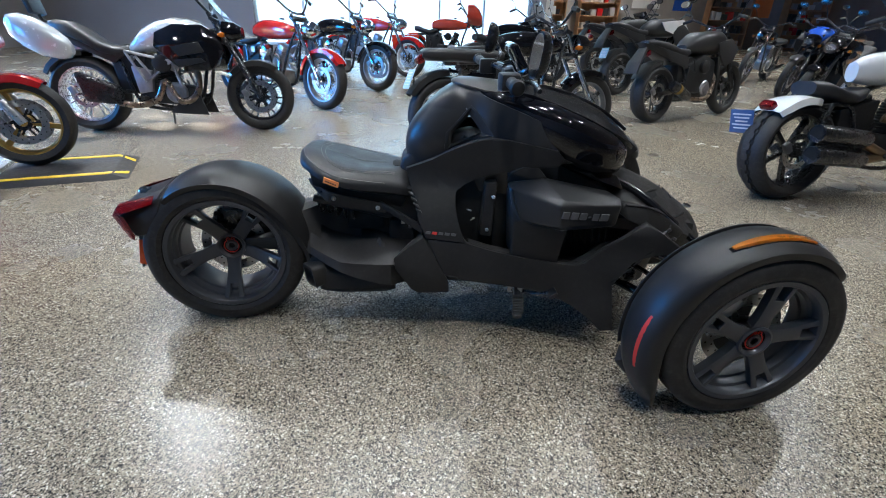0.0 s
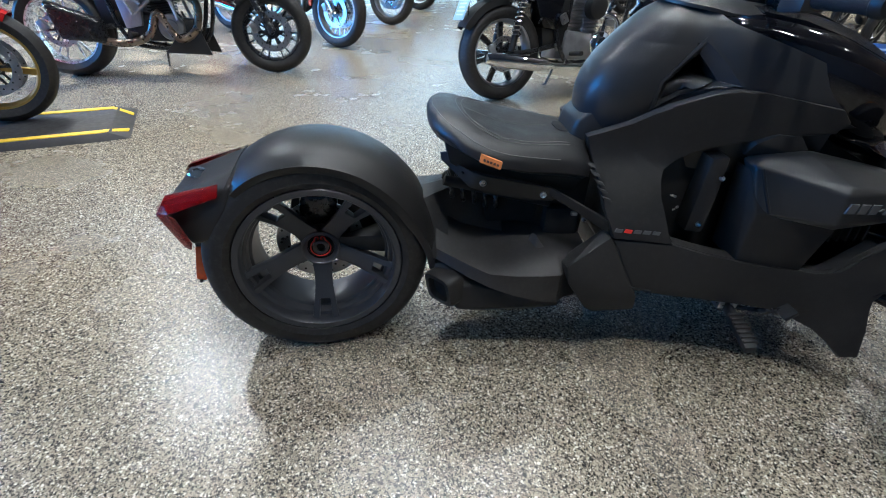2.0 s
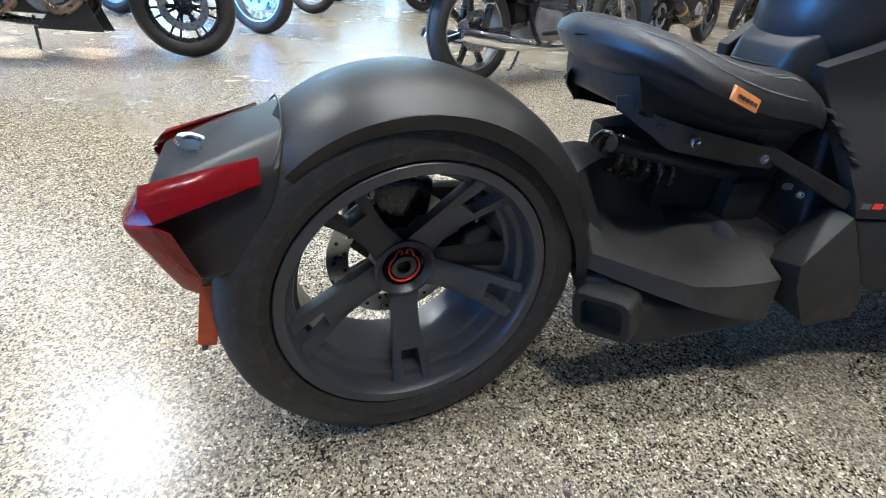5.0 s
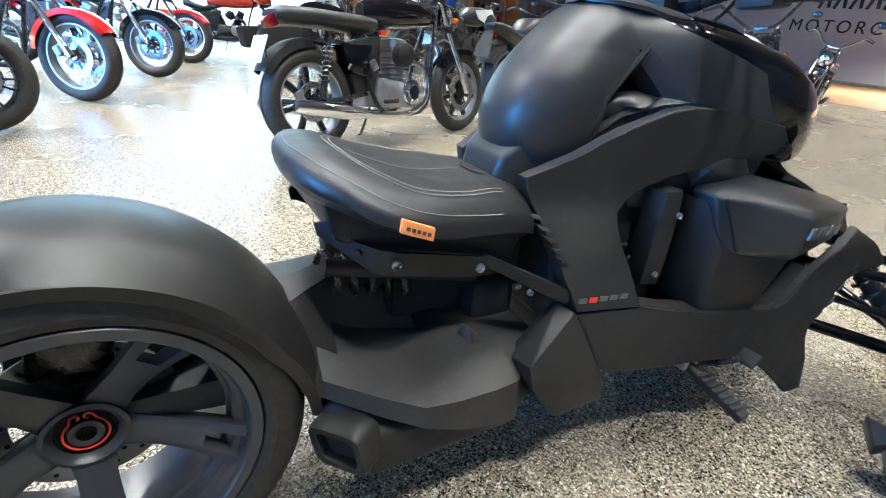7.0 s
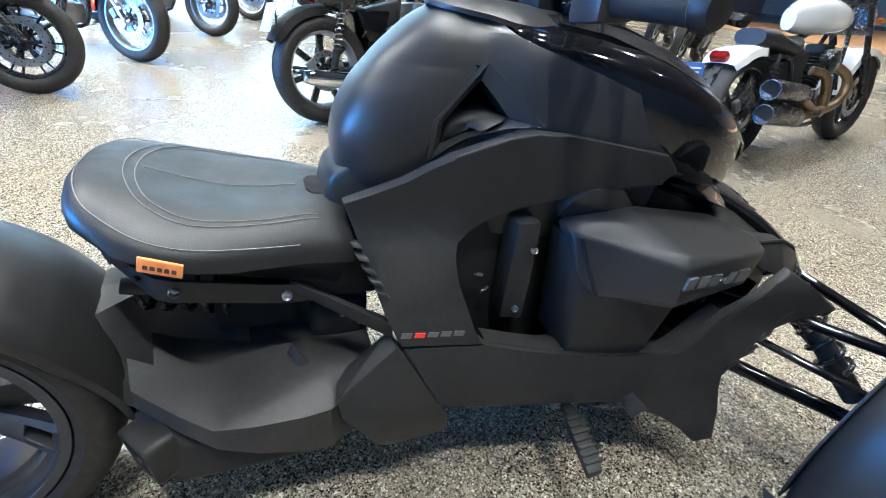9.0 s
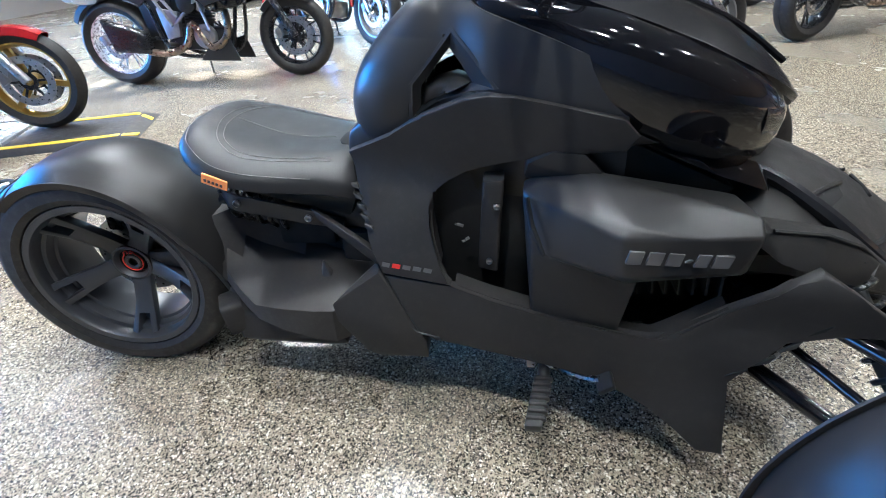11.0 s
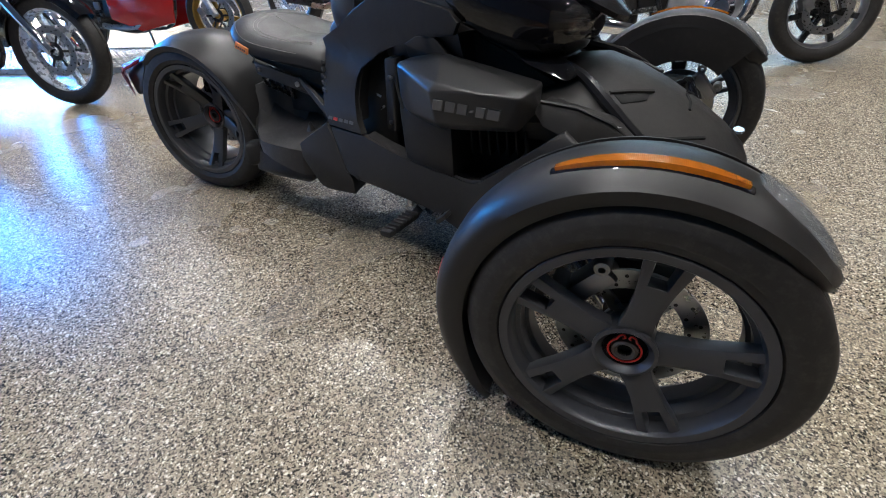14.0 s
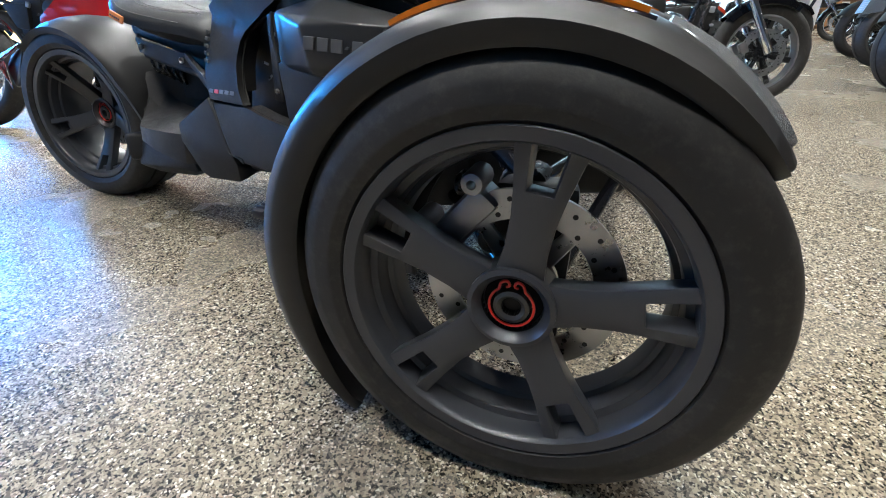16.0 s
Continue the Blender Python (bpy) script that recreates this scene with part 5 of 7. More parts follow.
part("swing_arm", hull([(0.02, 0.115, 0.31), (0.02, 0.115, 0.27), (0.02, 0.085, 0.31), (0.02, 0.085, 0.27), (0.36, 0.13, 0.34), (0.36, 0.13, 0.26), (0.36, 0.09, 0.34), (0.36, 0.09, 0.26)], 0.01), DEEP, trike)
sil = part("silencer", hull([(0.304, -0.138, 0.262), (0.330, -0.150, 0.281), (0.374, -0.214, 0.244), (0.358, -0.230, 0.176), (0.306, -0.140, 0.208), (0.62, -0.240, 0.225), (0.64, -0.245, 0.190), (0.60, -0.225, 0.165), (0.43, -0.215, 0.156), (0.60, -0.06, 0.16), (0.31, -0.06, 0.26), (0.40, -0.06, 0.16), (0.62, -0.06, 0.24)], 0.006), BODY2, trike, "boxy matte black silencer")
FACE = pose(0.326, -0.186, 0.222, 4, -12, -56)
lip = [[(x * k, y, z * k) for x, z in oval(0, 0, 0.054, 0.043, 24, 5.0)] for k, y in ((1.0, 0.03), (1.0, -0.014), (0.94, -0.020), (0.70, -0.020), (0.64, -0.006), (0.62, 0.004))]
part("tail_pipe", moved(rings(lip, cap=False), FACE), BODY2, sil, "square tail pipe mouth")
part("pipe_bore", moved(slab(oval(0, 0, 0.035, 0.028, 20, 4.0), -0.004, 0.002, 0), FACE), PITCH, sil, "near-black plate in the pipe mouth, shade painted in")
part("rear_shock", sweep([(0.335 + 0.0024 * i, -0.055 + 0.032 * math.cos(i * 0.5), 0.468 - 0.0007 * i + 0.032 * math.sin(i * 0.5)) for i in range(64)], 0.006, 8), STEELB, trike, "black rear coil spring")
part("shock_rod", rod((0.33, -0.08, 0.49), (0.62, -0.08, 0.42), 0.014, 12), DEEP, trike)

# seat: broad raised back, waisted front
SEAT = [(0.290, 0.628, 0.646, 0.030), (0.293, 0.618, 0.654, 0.065), (0.300, 0.608, 0.661, 0.100), (0.314, 0.597, 0.666, 0.135), (0.337, 0.586, 0.667, 0.164), (0.367, 0.572, 0.663, 0.187), (0.407, 0.553, 0.655, 0.203), (0.455, 0.535, 0.645, 0.206), (0.51, 0.518, 0.636, 0.196), (0.56, 0.506, 0.630, 0.181),
        (0.61, 0.497, 0.622, 0.168), (0.655, 0.489, 0.610, 0.160), (0.684, 0.484, 0.596, 0.152), (0.694, 0.49, 0.58, 0.13)]
rows = []
for x, lo, hi, w in SEAT:
    dish = 0.026 * max(0.0, 1 - ((x - 0.52) / 0.16) ** 2)
    ring = []
    for y, z in oval(0, (lo + hi) / 2, w, (hi - lo) / 2, 40, 2.7):
        k = abs(y) / w
        if z > (lo + hi) / 2:
            z -= dish * max(0.0, 1 - (k / 0.85) ** 2) + 0.030 * max(0.0, k - 0.55) * (1.0 if x > 0.36 else 0.4)
        else:
            # sides tuck in underneath
            y *= 1 - 0.22 * ((lo + hi) / 2 - z) / ((hi - lo) / 2)
        ring.append((x, y, z))
    rows.append(ring)
seat = part("seat", rings(rows), LEATHER, trike, "black stitched vinyl saddle with raised back", 70)


def seat_point(x, k, lift=0.001):
    """A point on the saddle's upper skin: k from -1 (right rim) to 1."""
    xs = [r[0] for r in SEAT]
    lo, hi, w = (float(np.interp(x, xs, [r[i] for r in SEAT])) for i in (1, 2, 3))
    mid, half = (lo + hi) / 2, (hi - lo) / 2
    dish = 0.026 * max(0.0, 1 - ((x - 0.52) / 0.16) ** 2)
    z = mid + half * max(0.0, 1 - abs(k) ** 2.7) ** (1 / 2.7)
    z -= dish * max(0.0, 1 - (abs(k) / 0.85) ** 2) + 0.030 * max(0.0, abs(k) - 0.55) * (1.0 if x > 0.36 else 0.4)
    return (x, w * k, z + lift)


for line, k0, r in (([(0.690, -0.62), (0.62, -0.66), (0.54, -0.70), (0.46, -0.68), (0.41, -0.55), (0.385, -0.30), (0.378, 0.0), (0.385, 0.30), (0.41, 0.55), (0.46, 0.68), (0.54, 0.70), (0.62, 0.66), (0.690, 0.62)], 0, 0.0009),
                    ([(0.690, -0.68), (0.62, -0.72), (0.54, -0.76), (0.455, -0.745), (0.40, -0.60), (0.372, -0.32), (0.364, 0.0), (0.372, 0.32), (0.40, 0.60), (0.455, 0.745), (0.54, 0.76), (0.62, 0.72), (0.690, 0.68)], 0, 0.0009),
                    ([(0.60, -0.955), (0.54, -0.95), (0.46, -0.94), (0.40, -0.92), (0.35, -0.86), (0.325, -0.74), (0.309, -0.45), (0.303, 0), (0.309, 0.45), (0.325, 0.74), (0.35, 0.86), (0.40, 0.92), (0.46, 0.94), (0.54, 0.95), (0.60, 0.955)], 0, 0.0009),
                    ([(0.385, 0.02), (0.50, 0.01), (0.61, 0.02)], 0, 0.0008)):
    pts = curve_points([seat_point(x, k) for x, k in line], 8)
    part("stitching", sweep(pts, r, 5), THREAD, seat, "pale stitched seam")
# solid near-black plate; the notch's inner shade is put into its colour
part("seat_notch_shade", hull([(0.624, -0.020, 0.6075), (0.624, 0.020, 0.6075), (0.634, -0.040, 0.607), (0.634, 0.040, 0.607), (0.70, -0.046, 0.598), (0.70, 0.046, 0.598), (0.64, -0.03, 0.57), (0.64, 0.03, 0.57), (0.70, -0.04, 0.56), (0.70, 0.04, 0.56)], 0.006), PITCH, seat, "near-black plate that paints in the shaded notch at the saddle's front")
part("neck_cover", hull([(0.652, -0.050, 0.600), (0.652, 0.050, 0.600), (0.664, -0.060, 0.640), (0.664, 0.060, 0.640), (0.70, -0.072, 0.668), (0.70, 0.072, 0.668), (0.74, -0.085, 0.665), (0.74, 0.085, 0.665), (0.66, -0.075, 0.54), (0.66, 0.075, 0.54), (0.74, -0.09, 0.56), (0.74, 0.09, 0.56)], 0.010, 3), BODY, trike, "matte black cover behind the tank")
tabm = hull([(0.3980, -0.2075, 0.6130), (0.4480, -0.2105, 0.5940), (0.3940, -0.2120, 0.5950), (0.4440, -0.2140, 0.5760), (0.3980, -0.2020, 0.6130), (0.4480, -0.2050, 0.5940), (0.3940, -0.2060, 0.5950), (0.4440, -0.2080, 0.5760)], 0.001, 1)
tb = part("cloth_tab", tabm, TAB, seat, "orange cloth tab with dark print")
for k in range(5):
    f = 0.14 + 0.155 * k
    q = Vector((0.396, -0.2107, 0.604)).lerp(Vector((0.446, -0.2132, 0.585)), f)
    part("print_mark", hull([(q.x, q.y - 0.0012, q.z + 0.002), (q.x + 0.0055, q.y - 0.0014, q.z + 0.000), (q.x - 0.001, q.y - 0.0022, q.z - 0.003), (q.x + 0.0045, q.y - 0.0024, q.z - 0.005), (q.x + 0.002, q.y + 0.003, q.z)], 0), INK, tb)
for s in (1, -1):
    sb = slab([(0.318, 0.565), (0.335, 0.572), (0.365, 0.545), (0.420, 0.535), (0.590, 0.498), (0.615, 0.488), (0.600, 0.462), (0.560, 0.468), (0.410, 0.498), (0.385, 0.500), (0.352, 0.528), (0.322, 0.545)], -0.156, -0.150, 0.002, 4, lambda x, z: 0.075 * max(0.0, (0.40 - x) / 0.08) ** 1.0 if x < 0.40 else 0.0)
    b = part("seat_bracket", sb if s == 1 else mirrored(sb), DEEP, trike, "black steel seat bracket")
    for q in ((0.417, -0.157, 0.517), (0.573, -0.157, 0.482)):
        bb = bolt(q, 0.0085, 0.005)
        part("bolt", bb if s == 1 else mirrored(bb), STEEL, b, "bright round bolt head")
    for q in ((0.338, -0.105, 0.552), (0.368, -0.130, 0.532)):
        bb = moved(lathe([(0.0001, -0.004), (0.005, -0.004), (0.005, 0.002)], 10), pose(*q, 0, 0, -40))
        part("bolt_hole", bb if s == 1 else mirrored(bb), DEEP, b)
    rl = hull([(0.58, -0.152, 0.506), (0.58, -0.152, 0.484), (0.735, -0.222, 0.436), (0.735, -0.222, 0.404), (0.58, -0.138, 0.506), (0.58, -0.138, 0.484), (0.735, -0.200, 0.436), (0.735, -0.200, 0.404)], 0.005)
    part("seat_rail", rl if s == 1 else mirrored(rl), DEEP, trike)
part("seat_base", hull([(0.32, -0.10, 0.62), (0.34, -0.12, 0.545), (0.66, -0.13, 0.47), (0.69, -0.13, 0.54), (0.32, 0.10, 0.62), (0.34, 0.12, 0.545), (0.66, 0.13, 0.47), (0.69, 0.13, 0.54)], 0.01), DEEP, trike)
# added dark core: shade under the saddle put in as a solid filler
part("under_seat_shade_core", hull([(0.35, -0.02, 0.50), (0.36, -0.02, 0.36), (0.72, -0.09, 0.30), (0.72, -0.09, 0.52), (0.35, 0.02, 0.50), (0.36, 0.02, 0.36), (0.72, 0.09, 0.30), (0.72, 0.09, 0.52)], 0.01), DEEP, trike)
# added near-black blocks that paint in the shaded hollow under the saddle
part("under_seat_shade_blocks", join(box((0.14, 0.16, 0.08), (0.52, 0, 0.40), 0.01), box((0.10, 0.2, 0.10), (0.66, 0, 0.36), 0.012)), PITCH, trike)
part("fitting", join(box((0.016, 0.01, 0.01), (0.665, -0.155, 0.425), 0.002), bolt((0.69, -0.165, 0.412), 0.006, 0.006)), STEEL, trike, "small bright metal fitting")

# ---- the motorcycles round it ----
# each in its own space: x forward from the rear axle's foot, y to its left, z up


def bike_wheel(bike, name, x, r, half, rim_mat, kind, disc=0.13, lip=CHROME, count=5, knobs=False):
    rim = r - 0.095 if r > 0.30 else r - 0.08
    w = part(name, lathe([(rim + 0.004, -half * 0.62), (rim + 0.006, -half * 0.72), (rim - 0.006, -half * 0.70), (rim - 0.012, -half * 0.45), (rim - 0.022, 0), (rim - 0.012, half * 0.45), (rim - 0.006, half * 0.70), (rim + 0.006, half * 0.72), (rim + 0.004, half * 0.62), (rim - 0.002, 0)], 48, closed=True), lip, bike)
    w.location = (x, 0, r)
    prof = [(rim + 0.002, -half * 0.68), (rim + 0.016, -half * 0.86), (rim + 0.045, -half), (r - 0.030, -half * 0.92), (r - 0.012, -half * 0.62), (r - 0.003, -half * 0.28), (r, -half * 0.06), (r - 0.005, -half * 0.05), (r - 0.005, half * 0.05), (r, half * 0.06), (r - 0.003, half * 0.28), (r - 0.012, half * 0.62), (r - 0.030, half * 0.92), (rim + 0.045, half), (rim + 0.016, half * 0.86), (rim + 0.002, half * 0.68)]
    ty = part("tyre", lathe(prof, 56), RUBBER, w, "black motorcycle tyre")
    if knobs:
        bm = bmesh.new()
        for k in range(30):
            for row, (yy, rr, tilt) in enumerate(((-0.64, r - 0.006, 28), (-0.24, r + 0.002, 8), (0.18, r + 0.002, -8), (0.60, r - 0.006, -28))):
                a = 12 * k + 6 * (row % 2)
                join(bm, moved(box((0.016, half * 0.34, 0.044), (rr, 0, 0)), pose(0, yy * half, 0, 0, a, 0) @ pose(0, 0, 0, 0, 0, tilt * 0.3)))
        tagged(part("block_tread", bm, RUBBER, ty, "chunky tread blocks"), kind="stuff")
    hub = lathe([(0.0001, -half * 0.95), (0.022, -half * 0.95), (0.026, -half * 0.7), (0.045, -half * 0.65), (0.045, half * 0.65), (0.026, half * 0.7), (0.022, half * 0.95), (0.0001, half * 0.95)], 24)
    part("hub", hub, rim_mat, w)
    if kind == "wire":
        bm = bmesh.new()
        for k in range(40):
            a, tw, s = radians(9 * k), radians(26 if k % 4 < 2 else -26), (-1 if k % 2 else 1)
            join(bm, rod((0.042 * math.cos(a + tw), s * half * 0.5, 0.042 * math.sin(a + tw)), ((rim - 0.012) * math.cos(a), s * half * 0.08, (rim - 0.012) * math.sin(a)), 0.0017, 4))
        tagged(part("wire_spokes", bm, CHROME, w, "bright wire spokes"), kind="stuff")
    else:
        for k in range(count):
            a = 360 * k / count + 12
            if kind == "twin":
                sp = bmesh.new()
                for d in (-9, 9):
                    join(sp, hull([(0.03, -0.012, -0.008), (0.03, 0.012, -0.008), (0.03, -0.012, 0.008), (0.03, 0.012, 0.008), ((rim - 0.014) * math.cos(radians(d)), -0.008, (rim - 0.014) * math.sin(radians(d)) - 0.006), ((rim - 0.014) * math.cos(radians(d)), 0.008, (rim - 0.014) * math.sin(radians(d)) - 0.006), ((rim - 0.014) * math.cos(radians(d)), -0.008, (rim - 0.014) * math.sin(radians(d)) + 0.006), ((rim - 0.014) * math.cos(radians(d)), 0.008, (rim - 0.014) * math.sin(radians(d)) + 0.006)], 0.003, 1))
            else:
                sp = hull([(0.03, -0.022, -0.014), (0.03, 0.022, -0.014), (0.03, -0.022, 0.014), (0.03, 0.022, 0.014), (rim - 0.012, -0.014, -0.019), (rim - 0.012, 0.014, -0.019), (rim - 0.012, -0.014, 0.019), (rim - 0.012, 0.014, 0.019), (rim * 0.6, -0.016, -0.010), (rim * 0.6, -0.016, 0.010)], 0.003, 1)
            part("spoke", moved(sp, pose(0, 0, 0, 0, a, 0)), rim_mat, w)
    if disc:
        for s in ((-1, 1) if name == "front_wheel" else (-1,)):
            y = s * half * 0.85
            bm = lathe([(disc * 0.70, y - 0.002), (disc, y - 0.002), (disc, y + 0.002), (disc * 0.70, y + 0.002)], 40, closed=True)
            d = part("brake_disc", bm, STEEL, w, "steel brake disc")
            arms = lathe([(0.028, y * 0.94), (disc * 0.36, y * 0.94), (disc * 0.36, y * 0.94 + 0.004), (0.028, y * 0.94 + 0.004)], 24, closed=True)
            part("disc_carrier", arms, STEELB, d)
            for k in range(6):
                part("carrier_arm", moved(box((disc * 0.40, 0.005, 0.014), (disc * 0.54, y * 0.96, 0)), pose(0, 0, 0, 0, 60 * k, 0)), STEELB, d)
            holes = bmesh.new()
            for k in range(24):
                a, q = radians(15 * k), disc * (0.79 if k % 2 else 0.92)
                join(holes, moved(lathe([(0.0001, y - 0.003), (0.005, y - 0.003), (0.005, y + 0.003), (0.0001, y + 0.003)], 6), pose(q * math.cos(a), 0, q * math.sin(a))))
            tagged(part("drill_holes", holes, DEEP, d), kind="stuff")
            part("brake_caliper", box((0.075, 0.035, 0.05), (-disc * 0.85, y * 1.1, 0.03), 0.010, (0, 60, 0)), ALLOY, w)
    return w


def arc_guard(cx, cz, r, half, a0, a1, thick=0.004):
    def sec(big, edge, k):
        sk = [(edge, -half * k), (big - 0.012, -half * 0.92 * k), (big, -half * 0.5 * k), (big + 0.002, 0), (big, half * 0.5 * k), (big - 0.012, half * 0.92 * k), (edge, half * k)]
        return sk + [(q - thick, y * 0.96) for q, y in sk[::-1]]
    return rings(fender_rows(cx, cz, [(a0, r, r - 0.05, 0.8), (a0 + 12, r, r - 0.055, 1.0), (a1 - 12, r, r - 0.055, 1.0), (a1, r, r - 0.05, 0.85)], sec, 26))


def teardrop(x0, x1, z, high, half, nose=0.75):
    """A fuel tank: narrow at the back, deep and broad toward the front."""
    st = []
    for i in range(13):
        t = i / 12
        f = math.sin(math.pi * min(1, 0.06 + 0.94 * t) ** nose) ** 0.55 if t < 1 else 0.15
        f = max(0.12, f)
        st.append((x0 + (x1 - x0) * t, z - high * 0.30 * f, z + high * 0.70 * f + 0.02 * t, half * (0.45 + 0.55 * t) * max(0.25, f), 2.4))
    return loft_x(st, 24)


def motorcycle(label, rear, front, colour=GLOSS, second=None, style="cruiser", rim=ALLOY, lip=CHROME, spokes="cast", count=5, r_r=0.32, r_f=0.33, wide_r=0.075, wide_f=0.05,
               tank_z=0.80, seat_z=0.74, metal=CHROME, pipes="single", lean=7, group="parked motorcycles", pipe_mat=None, rake=None, guard=(40, 175), extras=()):
    rear, front = Vector((*rear, 0.0)) if len(rear) == 2 else Vector(rear), Vector((*front, 0.0)) if len(front) == 2 else Vector(front)
    d = front - rear
    wb = d.length
    b = thing("motorcycle", label, "motorcycle", group)
    b.matrix_world = Matrix.Translation(rear) @ pose(0, 0, 0, -lean, 0, math.degrees(math.atan2(d.y, d.x)))
    second = second or colour
    pipe_mat = pipe_mat or metal
    cruiser = style in ("cruiser", "bagger")
    rake = rake if rake is not None else (0.62 if cruiser else 0.45)
    P = lambda name, bm, mt, lb="": part(name, bm, mt, b, lb)
    power = "power" in extras
    bike_wheel(b, "rear_wheel", 0, r_r, wide_r, rim, spokes, 0.12, lip, count, "knobs" in extras)
    bike_wheel(b, "front_wheel", wb, r_f, wide_f, STEELB if power else rim, spokes, 0.15, STEELB if power else lip, count, "knobs" in extras)
    head = Vector((wb - rake * (0.98 - r_f), 0, 0.98))
    # fork: legs, sliders, yokes
    for s in (-1, 1):
        y = s * (wide_f + 0.035)
        top = (head.x - 0.06, y, head.z + 0.06)
        P("fork_leg", sweep([(wb + 0.02, y, r_f), (wb - rake * 0.30, y, r_f + 0.30), (wb - rake * 0.31, y, r_f + 0.31), top], [0.030, 0.027, 0.020, 0.020], 12), metal, "bright fork leg" if metal is CHROME else "dark fork leg")
    for q in (0.0, 0.19):
        P("fork_yoke", box((0.07, 2 * wide_f + 0.13, 0.035), (head.x + rake * q * 0.9 - 0.02, 0, head.z - q), 0.01, (0, math.degrees(math.atan(rake)), 0)), STEELB)
    # frame
    fr = bmesh.new()
    for s in (-1, 1):
        join(fr, sweep([(head.x, s * 0.03, head.z - 0.05), (head.x - 0.12, s * 0.09, 0.62), (head.x - 0.25, s * 0.13, 0.24), (0.55, s * 0.14, 0.22), (0.42, s * 0.13, 0.36), (0.34, s * 0.11, 0.62), (0.10, s * 0.10, seat_z - 0.10)], 0.016, 8, smooth=4))
        join(fr, sweep([(0.40, s * 0.10, 0.36), (0.2, s * (wide_r + 0.035), r_r + 0.01), (0.0, s * (wide_r + 0.035), r_r)], 0.018, 8))
    join(fr, rod((head.x - 0.03, 0, head.z - 0.08), (0.36, 0, seat_z - 0.06), 0.022, 10))
    P("frame", fr, STEELB, "black tubular frame")
    # engine: crankcase, two finned cylinders, round covers
    ex = 0.42 * wb + 0.06
    P("crankcase", hull([(ex - 0.24, -0.14, 0.26), (ex + 0.22, -0.14, 0.24), (ex + 0.26, -0.12, 0.40), (ex - 0.20, -0.13, 0.46), (ex - 0.24, 0.14, 0.26), (ex + 0.22, 0.14, 0.24), (ex + 0.26, 0.12, 0.40), (ex - 0.20, 0.13, 0.46), (ex, -0.16, 0.34), (ex, 0.16, 0.34)], 0.02), ALLOY if metal is CHROME else DEEP, "engine crankcase")
    P("clutch_cover", moved(lathe([(0.0001, -0.030), (0.05, -0.030), (0.055, -0.022), (0.085, -0.018), (0.095, -0.006), (0.095, 0.02)], 32), pose(ex + 0.10, -0.148, 0.35)), metal if metal is CHROME else ALLOY, "round engine cover")
    P("clutch_cover", moved(mirrored(lathe([(0.0001, -0.030), (0.05, -0.030), (0.055, -0.022), (0.085, -0.018), (0.095, -0.006), (0.095, 0.02)], 32)), pose(ex + 0.02, 0.148, 0.35)), ALLOY)
    for lean_c in ((-26, 24) if cruiser else (4,)):
        fx, fy = (0.068, 0.083) if cruiser else (0.085, 0.13)
        levels = [(0.0, 0.8)] + [(0.03 + 0.022 * k + dz, f) for k in range(9) for dz, f in ((0.0, 0.78), (0.003, 1.0), (0.011, 1.0), (0.014, 0.78))] + [(0.232, 0.9), (0.280, 0.9), (0.292, 0.7)]
        cy = rings([[(fx * f * x, fy * f * y, z) for x, y in oval(0, 0, 1, 1, 20, 5.0)] for z, f in levels])
        P("cylinder", moved(cy, pose(ex + 0.004 * lean_c, 0, 0.42, 0, lean_c, 0)), ALLOY if metal is CHROME else DEEP, "finned engine cylinder")
    P("battery_box", hull([(0.30, -0.10, 0.34), (0.30, 0.10, 0.34), (ex - 0.20, -0.11, 0.34), (ex - 0.20, 0.11, 0.34), (0.26, -0.11, seat_z - 0.12), (0.26, 0.11, seat_z - 0.12), (ex - 0.12, -0.10, seat_z - 0.06), (ex - 0.12, 0.10, seat_z - 0.06)], 0.02), DEEP, "dark central box under the saddle")
    P("air_filter", moved(lathe([(0.0001, -0.05), (0.055, -0.05), (0.075, -0.04), (0.078, 0.0), (0.078, 0.03)], 28), pose(ex + 0.02, -0.15, 0.60)), metal if cruiser else DEEP, "round air filter cover")
    # bodywork
    tx0, tx1 = (0.40, head.x + 0.02) if cruiser else (0.46, head.x + 0.02)
    if style == "sport":
        P("fuel_tank", teardrop(0.48, head.x + 0.02, tank_z, 0.22, 0.17), colour, "painted fuel tank")
        for s in (1, -1):
            fo = [(head.x + 0.22, 0.86), (head.x + 0.10, 1.02), (head.x - 0.10, 0.92), (head.x - 0.30, 0.70), (head.x - 0.52, 0.55), (head.x - 0.56, 0.30), (head.x - 0.32, 0.20), (head.x - 0.02, 0.26), (head.x + 0.02, 0.44), (head.x + 0.20, 0.62)]
            sb = slab(fo, -0.24, -0.225, 0.008, 6, lambda x, z: 0.55 * max(0.0, x - (head.x - 0.15)) ** 1.3 + 0.22 * max(0, 0.42 - z) + 0.16 * max(0, z - 0.7))
            P("side_fairing", sb if s == 1 else mirrored(sb), colour, "painted side fairing")
        P("nose_fairing", loft_x([(head.x + 0.02, 0.80, 1.04, 0.20, 2.5), (head.x + 0.15, 0.76, 1.0, 0.17, 2.4), (head.x + 0.27, 0.74, 0.92, 0.12, 2.2), (head.x + 0.32, 0.78, 0.86, 0.06, 2.0)]), colour, "painted nose fairing")
